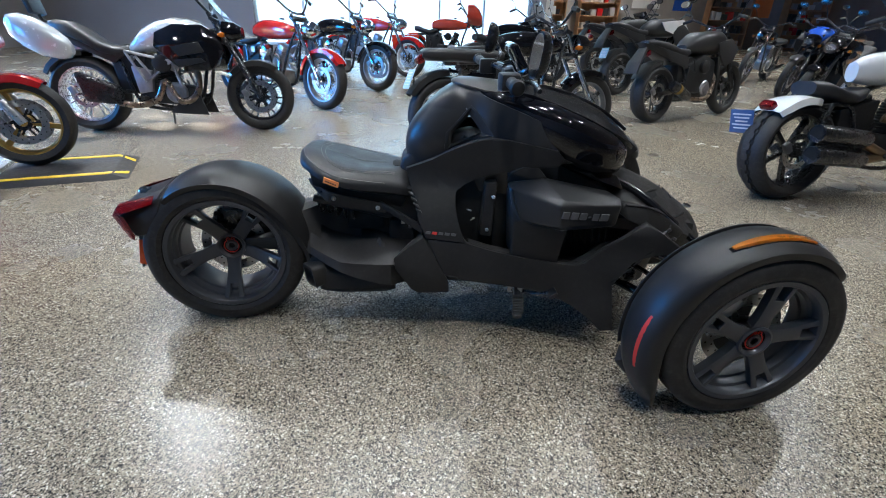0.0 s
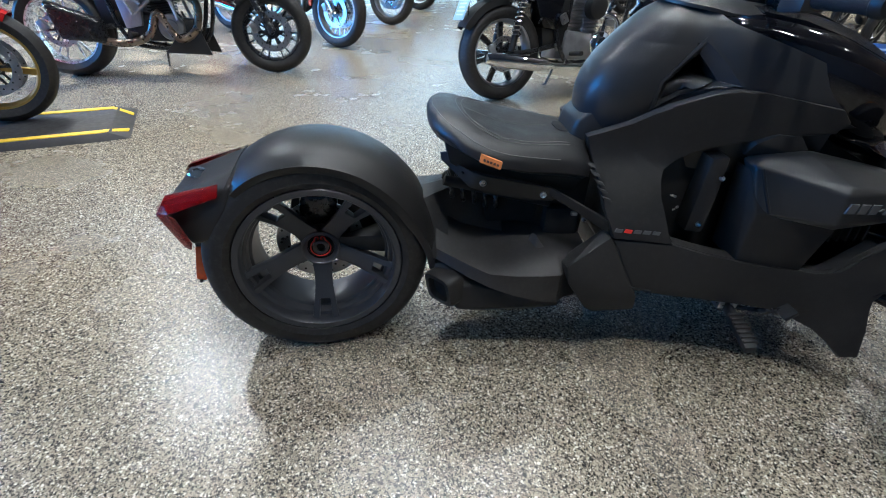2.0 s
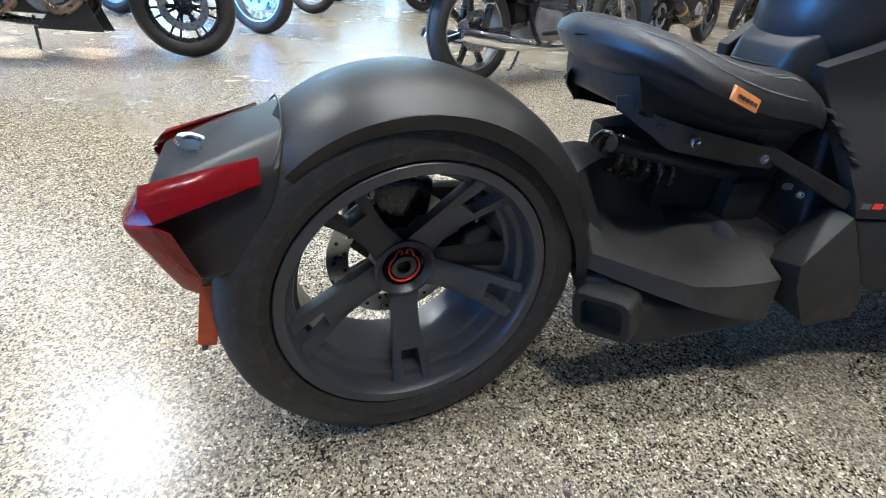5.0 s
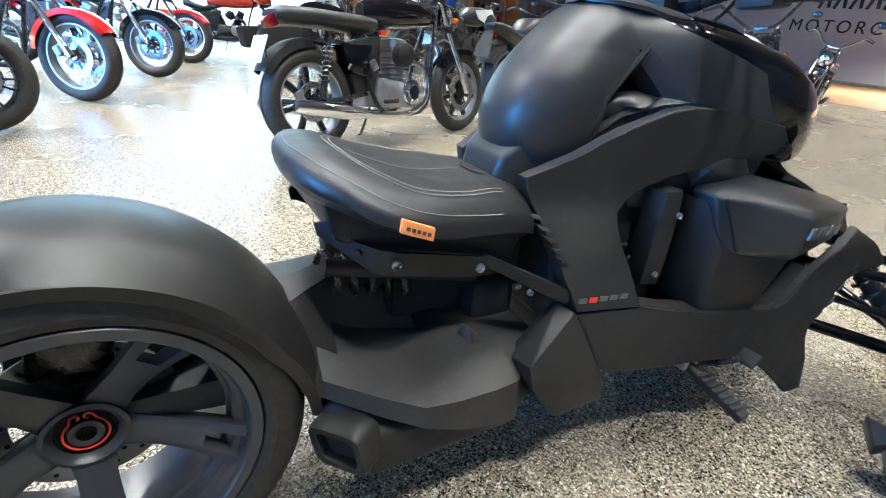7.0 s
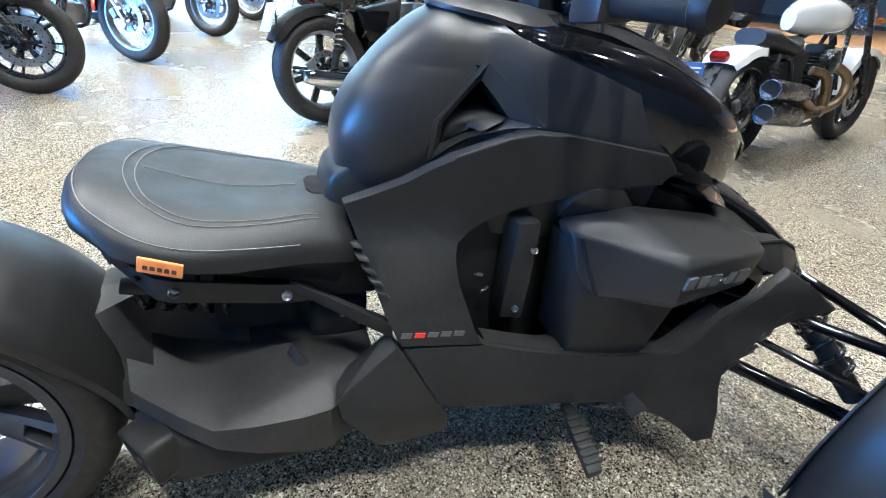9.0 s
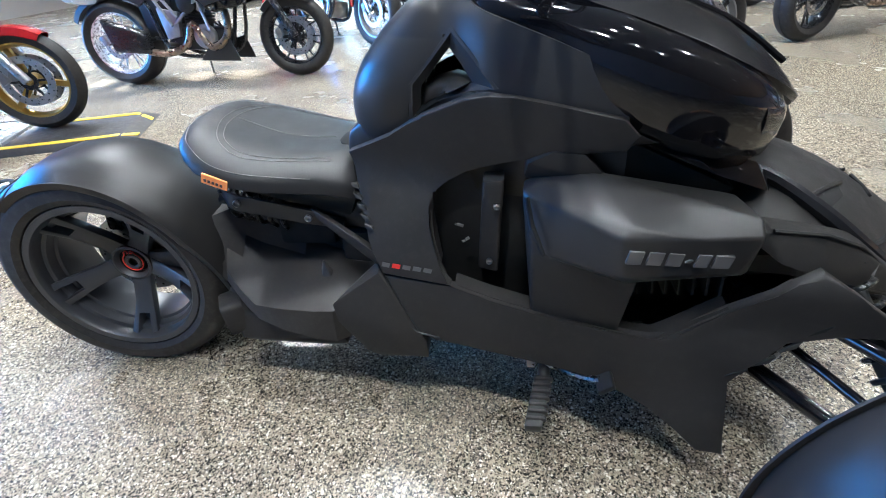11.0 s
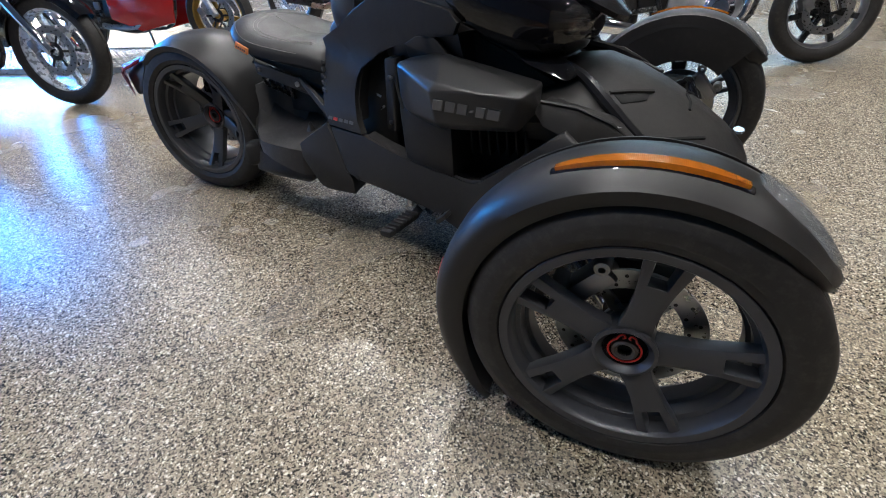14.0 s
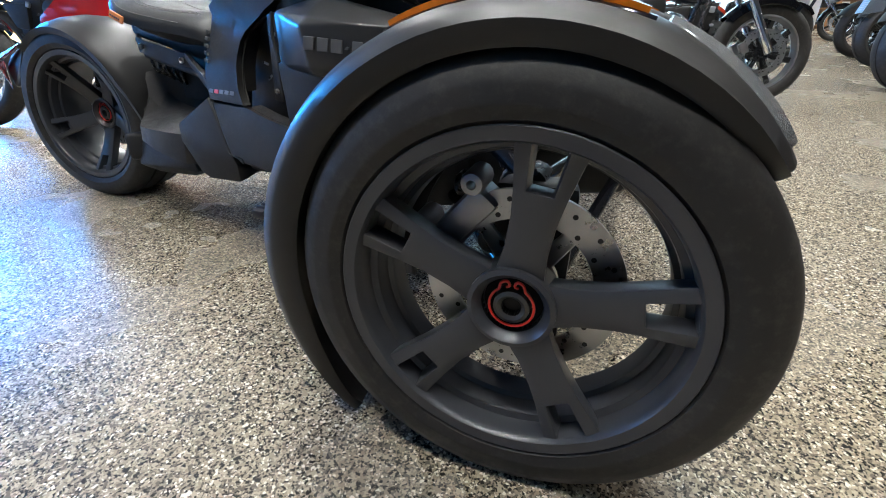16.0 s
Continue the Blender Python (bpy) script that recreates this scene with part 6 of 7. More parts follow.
        for s in (-1, 1):
            P("headlamp", hull([(head.x + 0.20, s * 0.04, 0.90), (head.x + 0.30, s * 0.03, 0.86), (head.x + 0.16, s * 0.15, 0.90), (head.x + 0.20, s * 0.145, 0.84), (head.x + 0.29, s * 0.04, 0.82)], 0.006), CLEAR, "clear headlamp")
        P("screen", slab([(head.x + 0.02, 1.03), (head.x + 0.16, 0.99), (head.x - 0.06, 1.22), (head.x - 0.12, 1.20)], -0.15, 0.15, 0.01), GLOSS)
    elif power:
        P("fuel_tank", loft_x([(0.40, 0.66, 0.72, 0.07, 2.4), (0.46, 0.66, 0.80, 0.11, 2.5), (0.56, 0.68, 0.90, 0.145, 2.5), (0.68, 0.70, 0.965, 0.165, 2.5), (0.82, 0.72, 0.99, 0.165, 2.5), (0.96, 0.76, 0.985, 0.145, 2.5), (1.06, 0.82, 0.95, 0.11, 2.4), (1.10, 0.86, 0.92, 0.07, 2.2)]), colour, "silver fuel tank cover")
        P("tank_stripe", loft_x([(0.70, 0.90, 0.970, 0.05, 2.6), (0.82, 0.92, 0.998, 0.055, 2.6), (0.98, 0.92, 0.990, 0.045, 2.6), (1.07, 0.88, 0.955, 0.03, 2.4)]), BODY, "black centre strip")
        for s in (1, -1):
            cw = hull([(0.70, -0.19, 0.86), (0.86, -0.20, 0.93), (1.10, -0.19, 0.93), (1.24, -0.15, 0.84), (1.26, -0.17, 0.72), (1.16, -0.24, 0.55), (0.92, -0.25, 0.53), (0.80, -0.25, 0.64), (0.68, -0.22, 0.74), (0.90, -0.275, 0.76), (1.12, -0.265, 0.80), (0.8, -0.12, 0.86), (1.15, -0.08, 0.86), (0.9, -0.12, 0.55), (1.2, -0.12, 0.6)], 0.022, 3)
            cw = P("radiator_cowl", cw if s == 1 else mirrored(cw), GLOSS, "chunky gloss black radiator cowl")
            for k in range(2):
                iv = slab([(0.84, 0.74 - 0.11 * k), (1.08, 0.78 - 0.13 * k), (1.12, 0.70 - 0.08 * k), (0.90, 0.66 - 0.09 * k)], -0.281 + 0.008 * k, -0.262, 0.004)
                part("air_intake", iv if s == 1 else mirrored(iv), DEEP, cw)
            tr = bmesh.new()
            for q, e in (((0.42, 0.70), (0.80, 0.62)), ((0.42, 0.70), (0.56, 0.44)), ((0.56, 0.44), (0.80, 0.62)), ((0.50, 0.66), (0.62, 0.50)), ((0.80, 0.62), (0.86, 0.40))):
                join(tr, rod((q[0], -0.17 * s, q[1]), (e[0], -0.19 * s, e[1]), 0.013, 8))
            P("trellis_frame", tr, ALLOY, "grey steel trellis frame")
            sp = hull([(0.44, -0.16, 0.58), (0.62, -0.18, 0.54), (0.60, -0.18, 0.36), (0.48, -0.17, 0.34), (0.44, -0.12, 0.58), (0.62, -0.12, 0.54), (0.60, -0.12, 0.36), (0.48, -0.12, 0.34)], 0.012)
            P("frame_plate", sp if s == 1 else mirrored(sp), ALLOY, "cast alloy frame plate")
        P("seat", loft_x([(-0.20, 0.85, 0.93, 0.08, 2.6), (-0.14, 0.82, 0.955, 0.12, 2.7), (-0.02, 0.79, 0.94, 0.145, 2.8), (0.10, 0.73, 0.87, 0.15, 2.8), (0.20, 0.67, 0.79, 0.15, 2.8), (0.32, 0.64, 0.745, 0.145, 2.8), (0.42, 0.645, 0.755, 0.11, 2.6), (0.48, 0.67, 0.75, 0.07, 2.4)]), LEATHER, "stepped black saddle")
        P("tail_unit", hull([(-0.26, -0.07, 0.88), (-0.26, 0.07, 0.88), (-0.10, -0.12, 0.84), (-0.10, 0.12, 0.84), (0.40, -0.13, 0.67), (0.40, 0.13, 0.67), (0.30, -0.13, 0.60), (0.30, 0.13, 0.60), (-0.05, -0.10, 0.76), (-0.05, 0.10, 0.76), (-0.22, -0.06, 0.83), (-0.22, 0.06, 0.83)], 0.015), BODY, "black tail unit")
        bk = P("backrest", box((0.05, 0.20, 0.13), (-0.30, 0, 1.05), 0.02, (0, -14, 0)), LEATHER, "small black passenger backrest")
        part("backrest_bracket", sweep([(-0.20, 0, 0.90), (-0.27, 0, 0.95), (-0.29, 0, 1.02)], 0.014, 8), STEELB, bk)
        P("headlight", loft_x([(head.x + 0.04, 0.80, 0.98, 0.11, 2.6), (head.x + 0.14, 0.80, 0.97, 0.105, 2.6), (head.x + 0.20, 0.83, 0.93, 0.07, 2.4)]), GLOSS, "black oval headlight")
        sc = P("windscreen", moved(slab([(-0.15, 0.0), (0.15, 0.0), (0.17, 0.14), (0.10, 0.27), (0.0, 0.30), (-0.10, 0.27), (-0.17, 0.14)], -0.002, 0.002, 0.0), pose(head.x + 0.10, 0, head.z - 0.02, 0, 0, 90) @ pose(0, 0, 0, -38, 0, 0)), PANE, "small clear windscreen")
        sc.visible_shadow = False
    elif style == "naked":
        tz, sz = tank_z, seat_z
        P("fuel_tank", loft_x([(0.44, tz - 0.06, tz + 0.01, 0.07, 2.4), (0.52, tz - 0.09, tz + 0.08, 0.12, 2.5), (0.66, tz - 0.11, tz + 0.15, 0.16, 2.6), (head.x - 0.14, tz - 0.11, tz + 0.17, 0.175, 2.6), (head.x - 0.03, tz - 0.08, tz + 0.13, 0.14, 2.5), (head.x + 0.04, tz - 0.02, tz + 0.06, 0.08, 2.4)]), colour, "painted fuel tank")
        for s in (1, -1):
            sh = hull([(head.x - 0.26, -0.18, tz + 0.02), (head.x - 0.02, -0.19, tz + 0.08), (head.x + 0.14, -0.20, tz - 0.04), (head.x + 0.06, -0.21, tz - 0.18), (head.x - 0.10, -0.20, tz - 0.26), (head.x - 0.22, -0.19, tz - 0.10), (head.x - 0.2, -0.12, tz), (head.x + 0.06, -0.12, tz - 0.05), (head.x - 0.08, -0.12, tz - 0.22)], 0.014)
            P("tank_shroud", sh if s == 1 else mirrored(sh), second, "dark tank shroud")
            sw = hull([(0.0, -wide_r - 0.025, r_r - 0.03), (-0.05, -wide_r - 0.025, r_r + 0.02), (0.0, -wide_r - 0.06, r_r + 0.035), (0.46, -0.15, 0.46), (0.46, -0.15, 0.34), (0.46, -0.10, 0.46), (0.46, -0.10, 0.34)], 0.012)
            P("swing_arm", sw if s == 1 else mirrored(sw), STEELB, "black swing arm")
        P("engine_mass", hull([(ex - 0.30, -0.15, 0.34), (ex - 0.26, -0.16, 0.62), (ex + 0.05, -0.15, 0.74), (ex + 0.28, -0.14, 0.66), (ex + 0.30, -0.15, 0.34), (ex + 0.15, -0.13, 0.22), (ex - 0.20, -0.13, 0.24), (ex - 0.30, 0.15, 0.34), (ex - 0.26, 0.16, 0.62), (ex + 0.05, 0.15, 0.74), (ex + 0.28, 0.14, 0.66), (ex + 0.30, 0.15, 0.34), (ex + 0.15, 0.13, 0.22), (ex - 0.20, 0.13, 0.24)], 0.03), DEEP, "dark engine and radiator mass")
        P("radiator", box((0.05, 0.34, 0.30), (ex + 0.32, 0, 0.56), 0.01, (0, -14, 0)), DEEP, "dark radiator")
        P("tail_unit", hull([(-0.30, -0.05, sz + 0.10), (-0.30, 0.05, sz + 0.10), (-0.05, -0.12, sz + 0.04), (-0.05, 0.12, sz + 0.04), (0.40, -0.14, sz - 0.06), (0.40, 0.14, sz - 0.06), (0.42, -0.14, sz - 0.20), (0.42, 0.14, sz - 0.20), (0.10, -0.12, sz - 0.10), (0.10, 0.12, sz - 0.10), (-0.26, -0.05, sz + 0.04), (-0.26, 0.05, sz + 0.04)], 0.015), second, "dark tail unit")
        pl = P("plate_holder", hull([(-0.26, -0.05, sz + 0.05), (-0.26, 0.05, sz + 0.05), (-0.22, -0.05, sz + 0.05), (-0.22, 0.05, sz + 0.05), (-0.44, -0.09, sz - 0.22), (-0.44, 0.09, sz - 0.22), (-0.425, -0.09, sz - 0.22), (-0.425, 0.09, sz - 0.22), (-0.38, -0.09, sz - 0.10), (-0.38, 0.09, sz - 0.10)], 0.004), DEEP, "black plate holder")
        P("headlight", loft_x([(head.x + 0.03, head.z - 0.20, head.z + 0.0, 0.11, 2.6), (head.x + 0.13, head.z - 0.21, head.z - 0.01, 0.105, 2.6), (head.x + 0.20, head.z - 0.18, head.z - 0.05, 0.075, 2.4)]), GLOSS, "black headlight cowl")
        P("headlight_glass", loft_x([(head.x + 0.15, head.z - 0.18, head.z - 0.05, 0.08, 2.4), (head.x + 0.215, head.z - 0.15, head.z - 0.08, 0.05, 2.2)]), CLEAR, "clear headlight glass")
        P("seat", loft_x([(-0.24, sz + 0.08, sz + 0.12, 0.06, 2.6), (-0.14, sz + 0.04, sz + 0.13, 0.10, 2.8), (0.08, sz - 0.01, sz + 0.10, 0.125, 2.8), (0.26, sz - 0.06, sz + 0.04, 0.135, 2.8), (0.42, sz - 0.07, sz + 0.03, 0.12, 2.8), (0.52, sz - 0.05, sz + 0.04, 0.08, 2.6)]), LEATHER, "stepped black seat")
    else:
        P("fuel_tank", teardrop(tx0, tx1, tank_z, 0.22 if cruiser else 0.20, 0.16), colour, "painted fuel tank")
        P("filler_cap", moved(lathe([(0.0001, 0.0), (0.03, 0.0), (0.034, -0.006), (0.034, -0.02)], 20), pose((tx0 + tx1) / 2 + 0.08, 0, tank_z + 0.185, 90)), metal)
        P("headlight", moved(lathe([(0.0001, -0.12), (0.05, -0.115), (0.085, -0.06), (0.092, 0.0), (0.094, 0.03), (0.088, 0.034)], 28), pose(head.x + 0.16, 0, head.z - 0.10, 0, 0, -90) @ pose(0, 0, 0, 0, 0, 180)), metal if cruiser else GLOSS, "round headlight shell")
        P("headlight_glass", moved(lathe([(0.0001, 0.048), (0.05, 0.044), (0.086, 0.032), (0.086, 0.02)], 28), pose(head.x + 0.16, 0, head.z - 0.10, 0, 0, -90)), CLEAR, "clear headlight glass")
    if "white_panel" in extras:
        for s in (1, -1):
            pn = slab([(tx0 + 0.20, tank_z + 0.10), (head.x - 0.02, tank_z + 0.14), (head.x + 0.12, tank_z - 0.02), (head.x - 0.10, tank_z - 0.10), (tx0 + 0.30, tank_z - 0.02)], -0.185, -0.172, 0.006, 3)
            P("tank_panel", pn if s == 1 else mirrored(pn), WHITEP, "white side panel")
    # seat
    if power or style == "naked":
        pass
    elif style == "cruiser":
        P("seat", loft_x([(0.02, seat_z - 0.03, seat_z + 0.06, 0.09, 2.6), (0.12, seat_z - 0.06, seat_z + 0.06, 0.13, 2.8), (0.22, seat_z - 0.08, seat_z + 0.02, 0.15, 2.8), (0.34, seat_z - 0.10, seat_z - 0.01, 0.15, 2.8), (0.44, seat_z - 0.08, seat_z + 0.02, 0.12, 2.6), (0.52, seat_z - 0.04, seat_z + 0.02, 0.07, 2.4)]), LEATHER, "black saddle")
    else:
        P("seat", loft_x([(-0.20, seat_z + 0.0, seat_z + 0.05, 0.08, 2.8), (-0.15, seat_z - 0.02, seat_z + 0.075, 0.115, 3.0), (0.05, seat_z - 0.03, seat_z + 0.075, 0.13, 3.0), (0.28, seat_z - 0.04, seat_z + 0.065, 0.135, 3.0), (0.45, seat_z - 0.05, seat_z + 0.06, 0.12, 2.8), (0.54, seat_z - 0.03, seat_z + 0.05, 0.09, 2.6)]), LEATHER, "long black seat")
        P("side_cover", hull([(0.20, -0.13, 0.66), (0.44, -0.14, 0.66), (0.40, -0.14, 0.46), (0.28, -0.13, 0.48), (0.20, 0.13, 0.66), (0.44, 0.14, 0.66), (0.40, 0.14, 0.46), (0.28, 0.13, 0.48)], 0.015), second if style == "standard" else DEEP, "side cover")
    # guards
    P("front_guard", arc_guard(wb, r_f, r_f + 0.022, wide_f + 0.022, 35 if cruiser else 55, 175 if cruiser else 140), colour if cruiser or style == "sport" else second, "painted front mudguard")
    if style == "cruiser":
        P("rear_guard", arc_guard(0, r_r, r_r + 0.03, wide_r + 0.02, *guard), second, "painted rear mudguard")
    else:
        P("rear_guard", arc_guard(0, r_r, r_r + 0.05, wide_r + 0.005, 85, 150), DEEP, "dark rear mudguard")
    P("tail_lamp", hull([(-0.24, -0.05, seat_z - 0.01), (-0.24, 0.05, seat_z - 0.01), (-0.20, -0.06, seat_z + 0.03), (-0.20, 0.06, seat_z + 0.03), (-0.22, -0.05, seat_z - 0.05), (-0.22, 0.05, seat_z - 0.05), (-0.17, -0.05, seat_z - 0.03), (-0.17, 0.05, seat_z - 0.03)], 0.008) if not cruiser else box((0.05, 0.10, 0.06), ((r_r + 0.045) * math.cos(radians(guard[1] - 4)), 0, r_r + (r_r + 0.045) * math.sin(radians(guard[1] - 4))), 0.015, (0, 90 - guard[1], 0)), REDLENS, "red tail lamp")
    # rear shocks with coil springs
    for s in ((-1, 1) if style in ("cruiser", "standard") else ()):
        a, c = Vector((0.02, s * (wide_r + 0.05), r_r + 0.02)), Vector((0.12, s * (wide_r + 0.045), seat_z - 0.08))
        P("shock_body", sweep([a, a.lerp(c, 0.5), a.lerp(c, 0.52), c], [0.022, 0.022, 0.012, 0.012], 10), DEEP)
        ax = (c - a).normalized()
        e1 = ax.orthogonal().normalized()
        e2 = ax.cross(e1)
        P("coil_spring", sweep([a.lerp(c, 0.25 + 0.6 * i / 70) + 0.028 * (math.cos(i * 0.7) * e1 + math.sin(i * 0.7) * e2) for i in range(71)], 0.0048, 6), CHROME if metal is CHROME else STEELB, "coil spring")
    # exhaust
    if pipes == "single":
        for s in (-1, 1):
            P("exhaust_pipe", sweep([(ex + 0.14, s * 0.10, 0.56), (ex + 0.25, s * 0.13, 0.50), (ex + 0.24, s * 0.15, 0.30), (ex + 0.02, s * 0.17, 0.21), (0.30, s * 0.18, 0.235)], 0.021, 12, smooth=5), pipe_mat, "exhaust pipe")
            P("silencer", sweep([(0.34, s * 0.18, 0.23), (0.24, s * 0.185, 0.245), (0.10, s * 0.19, 0.265), (-0.14, s * 0.20, 0.30), (-0.22, s * 0.205, 0.312), (-0.225, s * 0.205, 0.313)], [0.024, 0.042, 0.050, 0.046, 0.034, 0.026], 20), metal, "tapered silencer")
    elif pipes == "dual":
        for k in range(2):
            P("exhaust_pipe", sweep([(ex + 0.10 - 0.2 * k, -0.12, 0.60 - 0.05 * k), (ex + 0.28 - 0.3 * k, -0.19, 0.50), (ex + 0.18 - 0.2 * k, -0.21, 0.34 - 0.05 * k), (0.36, -0.22, 0.36 + 0.13 * k - 0.08)], 0.030, 12, smooth=5), pipe_mat, "bronze exhaust pipe")
            z = 0.285 + 0.135 * k
            P("silencer", sweep([(0.42, -0.22, z), (0.38, -0.22, z + 0.003), (0.0, -0.235, z + 0.05), (-0.06, -0.237, z + 0.055)], [0.040, 0.058, 0.060, 0.056], 24), STEELB, "fat black silencer")
            P("silencer_mouth", moved(lathe([(0.0001, 0.0), (0.045, 0.0), (0.050, -0.004)], 24), pose(-0.062, -0.237, z + 0.056, 0, 0, -90)), PITCH)
    elif pipes == "short":
        P("exhaust_pipe", sweep([(ex + 0.16, -0.06, 0.58), (ex + 0.30, -0.13, 0.52), (ex + 0.28, -0.16, 0.34), (ex + 0.14, -0.17, 0.27), (ex + 0.02, -0.16, 0.45), (ex - 0.06, -0.17, 0.30), (ex - 0.22, -0.18, 0.24), (0.30, -0.19, 0.26)], 0.028, 12, smooth=5), pipe_mat, "curved heat-tinted exhaust pipe")
        P("silencer", hull([(0.34, -0.24, 0.24), (0.36, -0.16, 0.24), (0.06, -0.27, 0.27), (0.06, -0.15, 0.28), (0.32, -0.24, 0.40), (0.34, -0.15, 0.41), (0.0, -0.265, 0.52), (0.0, -0.15, 0.53)], 0.03, 3), STEELB, "boxy black silencer")
    elif pipes == "side":
        P("exhaust_pipe", sweep([(ex + 0.16, -0.06, 0.58), (ex + 0.28, -0.14, 0.48), (ex + 0.16, -0.18, 0.26), (0.52, -0.17, 0.24), (0.38, -0.18, 0.28)], 0.024, 12, smooth=5), pipe_mat, "heat-tinted exhaust pipe")
        P("silencer", sweep([(0.44, -0.18, 0.255), (0.38, -0.19, 0.28), (0.12, -0.20, 0.40), (0.06, -0.20, 0.43)], [0.030, 0.055, 0.058, 0.045], 18), STEELB, "dark silencer")
        P("silencer_band", sweep([(0.20, -0.198, 0.363), (0.16, -0.199, 0.381)], 0.0605, 18), GOLD, "yellow and blue silencer band")
    # handlebar
    high = 0.16 if cruiser else 0.09
    hb = head + Vector((-0.06, 0, 0.06))
    bar_o = P("handlebar", sweep([hb + Vector((-0.20 if cruiser else -0.10, -0.40, high - 0.01)), hb + Vector((-0.14 if cruiser else -0.06, -0.30, high + 0.02)), hb + Vector((-0.02, -0.12, 0.03)), hb, hb + Vector((-0.02, 0.12, 0.03)), hb + Vector((-0.14 if cruiser else -0.06, 0.30, high + 0.02)), hb + Vector((-0.20 if cruiser else -0.10, 0.40, high - 0.01))], 0.0125, 8, smooth=4), metal if cruiser else STEELB, "handlebar")
    for s in (-1, 1):
        a = hb + Vector((-0.20 if cruiser else -0.10, s * 0.40, high - 0.01))
        c = hb + Vector((-0.15 if cruiser else -0.07, s * 0.29, high + 0.02))
        part("grip", rod(a, c, 0.018, 12), RUBBER, bar_o)
        part("lever", sweep([c + Vector((0.03, 0, 0)), a + Vector((0.06, 0, 0))], 0.006, 6), STEEL, bar_o)
        part("mirror_stalk", sweep([c, c + Vector((0.0, s * 0.05, 0.10)), c + Vector((-0.03, s * 0.10, 0.16))], 0.005, 6, smooth=3), STEELB, bar_o)
        mr = part("mirror", moved(slab(oval(0, 0, 0.065, 0.042, 20, 2.3), -0.015, 0.010, 0.006), Matrix.Translation(c + Vector((-0.03, s * 0.11, 0.19))) @ pose(0, 0, 0, 0, 0, 90)), STEELB, bar_o, "rear-view mirror")
        part("mirror_glass", moved(slab(oval(0, 0, 0.058, 0.036, 20, 2.3), 0.011, 0.013, 0), Matrix.Translation(c + Vector((-0.03, s * 0.11, 0.19))) @ pose(0, 0, 0, 0, 0, 90)), MIRROR, mr)
        P("indicator", moved(loft_x([(-0.03, -0.014, 0.014, 0.014, 2), (0.0, -0.022, 0.022, 0.022, 2), (0.03, -0.018, 0.018, 0.018, 2)], 12), pose(head.x + 0.05, s * 0.17, head.z - 0.13)), AMBER, "amber indicator")
    P("side_stand", sweep([(ex - 0.06, 0.14, 0.24), (ex - 0.10, 0.22, 0.04), (ex - 0.11, 0.25, 0.03)], 0.010, 8), STEELB, "folded-out side stand")
    P("footrest", rod((ex - 0.16, -0.14, 0.30), (ex - 0.16, -0.27, 0.31), 0.016, 10), RUBBER)
    # wiring, hoses and small castings round the engine
    rnd = random.Random(int(1000 * abs(rear.x)) + 7)
    for k in range(7):
        a = Vector((ex + rnd.uniform(-0.3, 0.25), rnd.choice((-1, 1)) * rnd.uniform(0.09, 0.15), rnd.uniform(0.38, 0.70)))
        P("hose", sweep([a, a + Vector((rnd.uniform(-0.12, 0.12), rnd.uniform(-0.02, 0.02), rnd.uniform(-0.14, 0.10))), a + Vector((rnd.uniform(-0.24, 0.24), 0, rnd.uniform(-0.2, 0.12)))], rnd.uniform(0.005, 0.011), 6, smooth=4), STEELB)
    for k in range(8):
        P("casting", box((rnd.uniform(0.03, 0.09), 0.02, rnd.uniform(0.03, 0.08)), (ex + rnd.uniform(-0.28, 0.22), rnd.choice((-1, 1)) * rnd.uniform(0.12, 0.16), rnd.uniform(0.28, 0.66)), 0.008, (0, rnd.uniform(-30, 30), 0)), STEEL if metal is CHROME else ALLOY)
    if "bags" in extras:
        for s in (1, -1):
            sb = hull([(-0.45, -0.20, 0.60), (0.16, -0.20, 0.62), (0.16, -0.34, 0.60), (-0.45, -0.33, 0.58), (-0.42, -0.20, 0.32), (0.10, -0.20, 0.32), (0.10, -0.33, 0.34), (-0.42, -0.32, 0.34)], 0.03, 3)
            P("saddlebag", sb if s == 1 else mirrored(sb), second, "hard saddlebag")
    if "bat" in extras:
        P("front_fairing", loft_x([(head.x - 0.05, 0.86, 1.24, 0.34, 2.6), (head.x + 0.08, 0.82, 1.26, 0.33, 2.6), (head.x + 0.20, 0.82, 1.16, 0.26, 2.4), (head.x + 0.27, 0.86, 1.04, 0.14, 2.2)]), colour, "handlebar fairing")
    if "screen" in extras:
        sc = slab([(-0.20, 0.0), (0.20, 0.0), (0.24, 0.20), (0.17, 0.42), (0.0, 0.47), (-0.17, 0.42), (-0.24, 0.20)], -0.002, 0.002, 0.0)
        sc = P("windscreen", moved(sc, pose(head.x + 0.06, 0, head.z + 0.02, 0, 0, 90) @ pose(0, 0, 0, -22, 0, 0)), PANE, "clear windscreen")
        sc.visible_shadow = False
    if "case" in extras:
        for s in (1, -1):
            cs = loft_x([(-0.40, 0.85, 0.93, 0.03, 2.2), (-0.37, 0.78, 0.965, 0.065, 2.3), (-0.28, 0.70, 0.975, 0.09, 2.5), (-0.17, 0.64, 0.94, 0.10, 2.5), (-0.05, 0.62, 0.865, 0.09, 2.4), (0.03, 0.63, 0.79, 0.06, 2.3), (0.06, 0.66, 0.74, 0.03, 2.2)], 28)
            cs = moved(cs, Matrix.Translation((0, -0.26, 0)))
            P("side_case", cs if s == 1 else mirrored(cs), SILVER, "pale silver rounded side case")
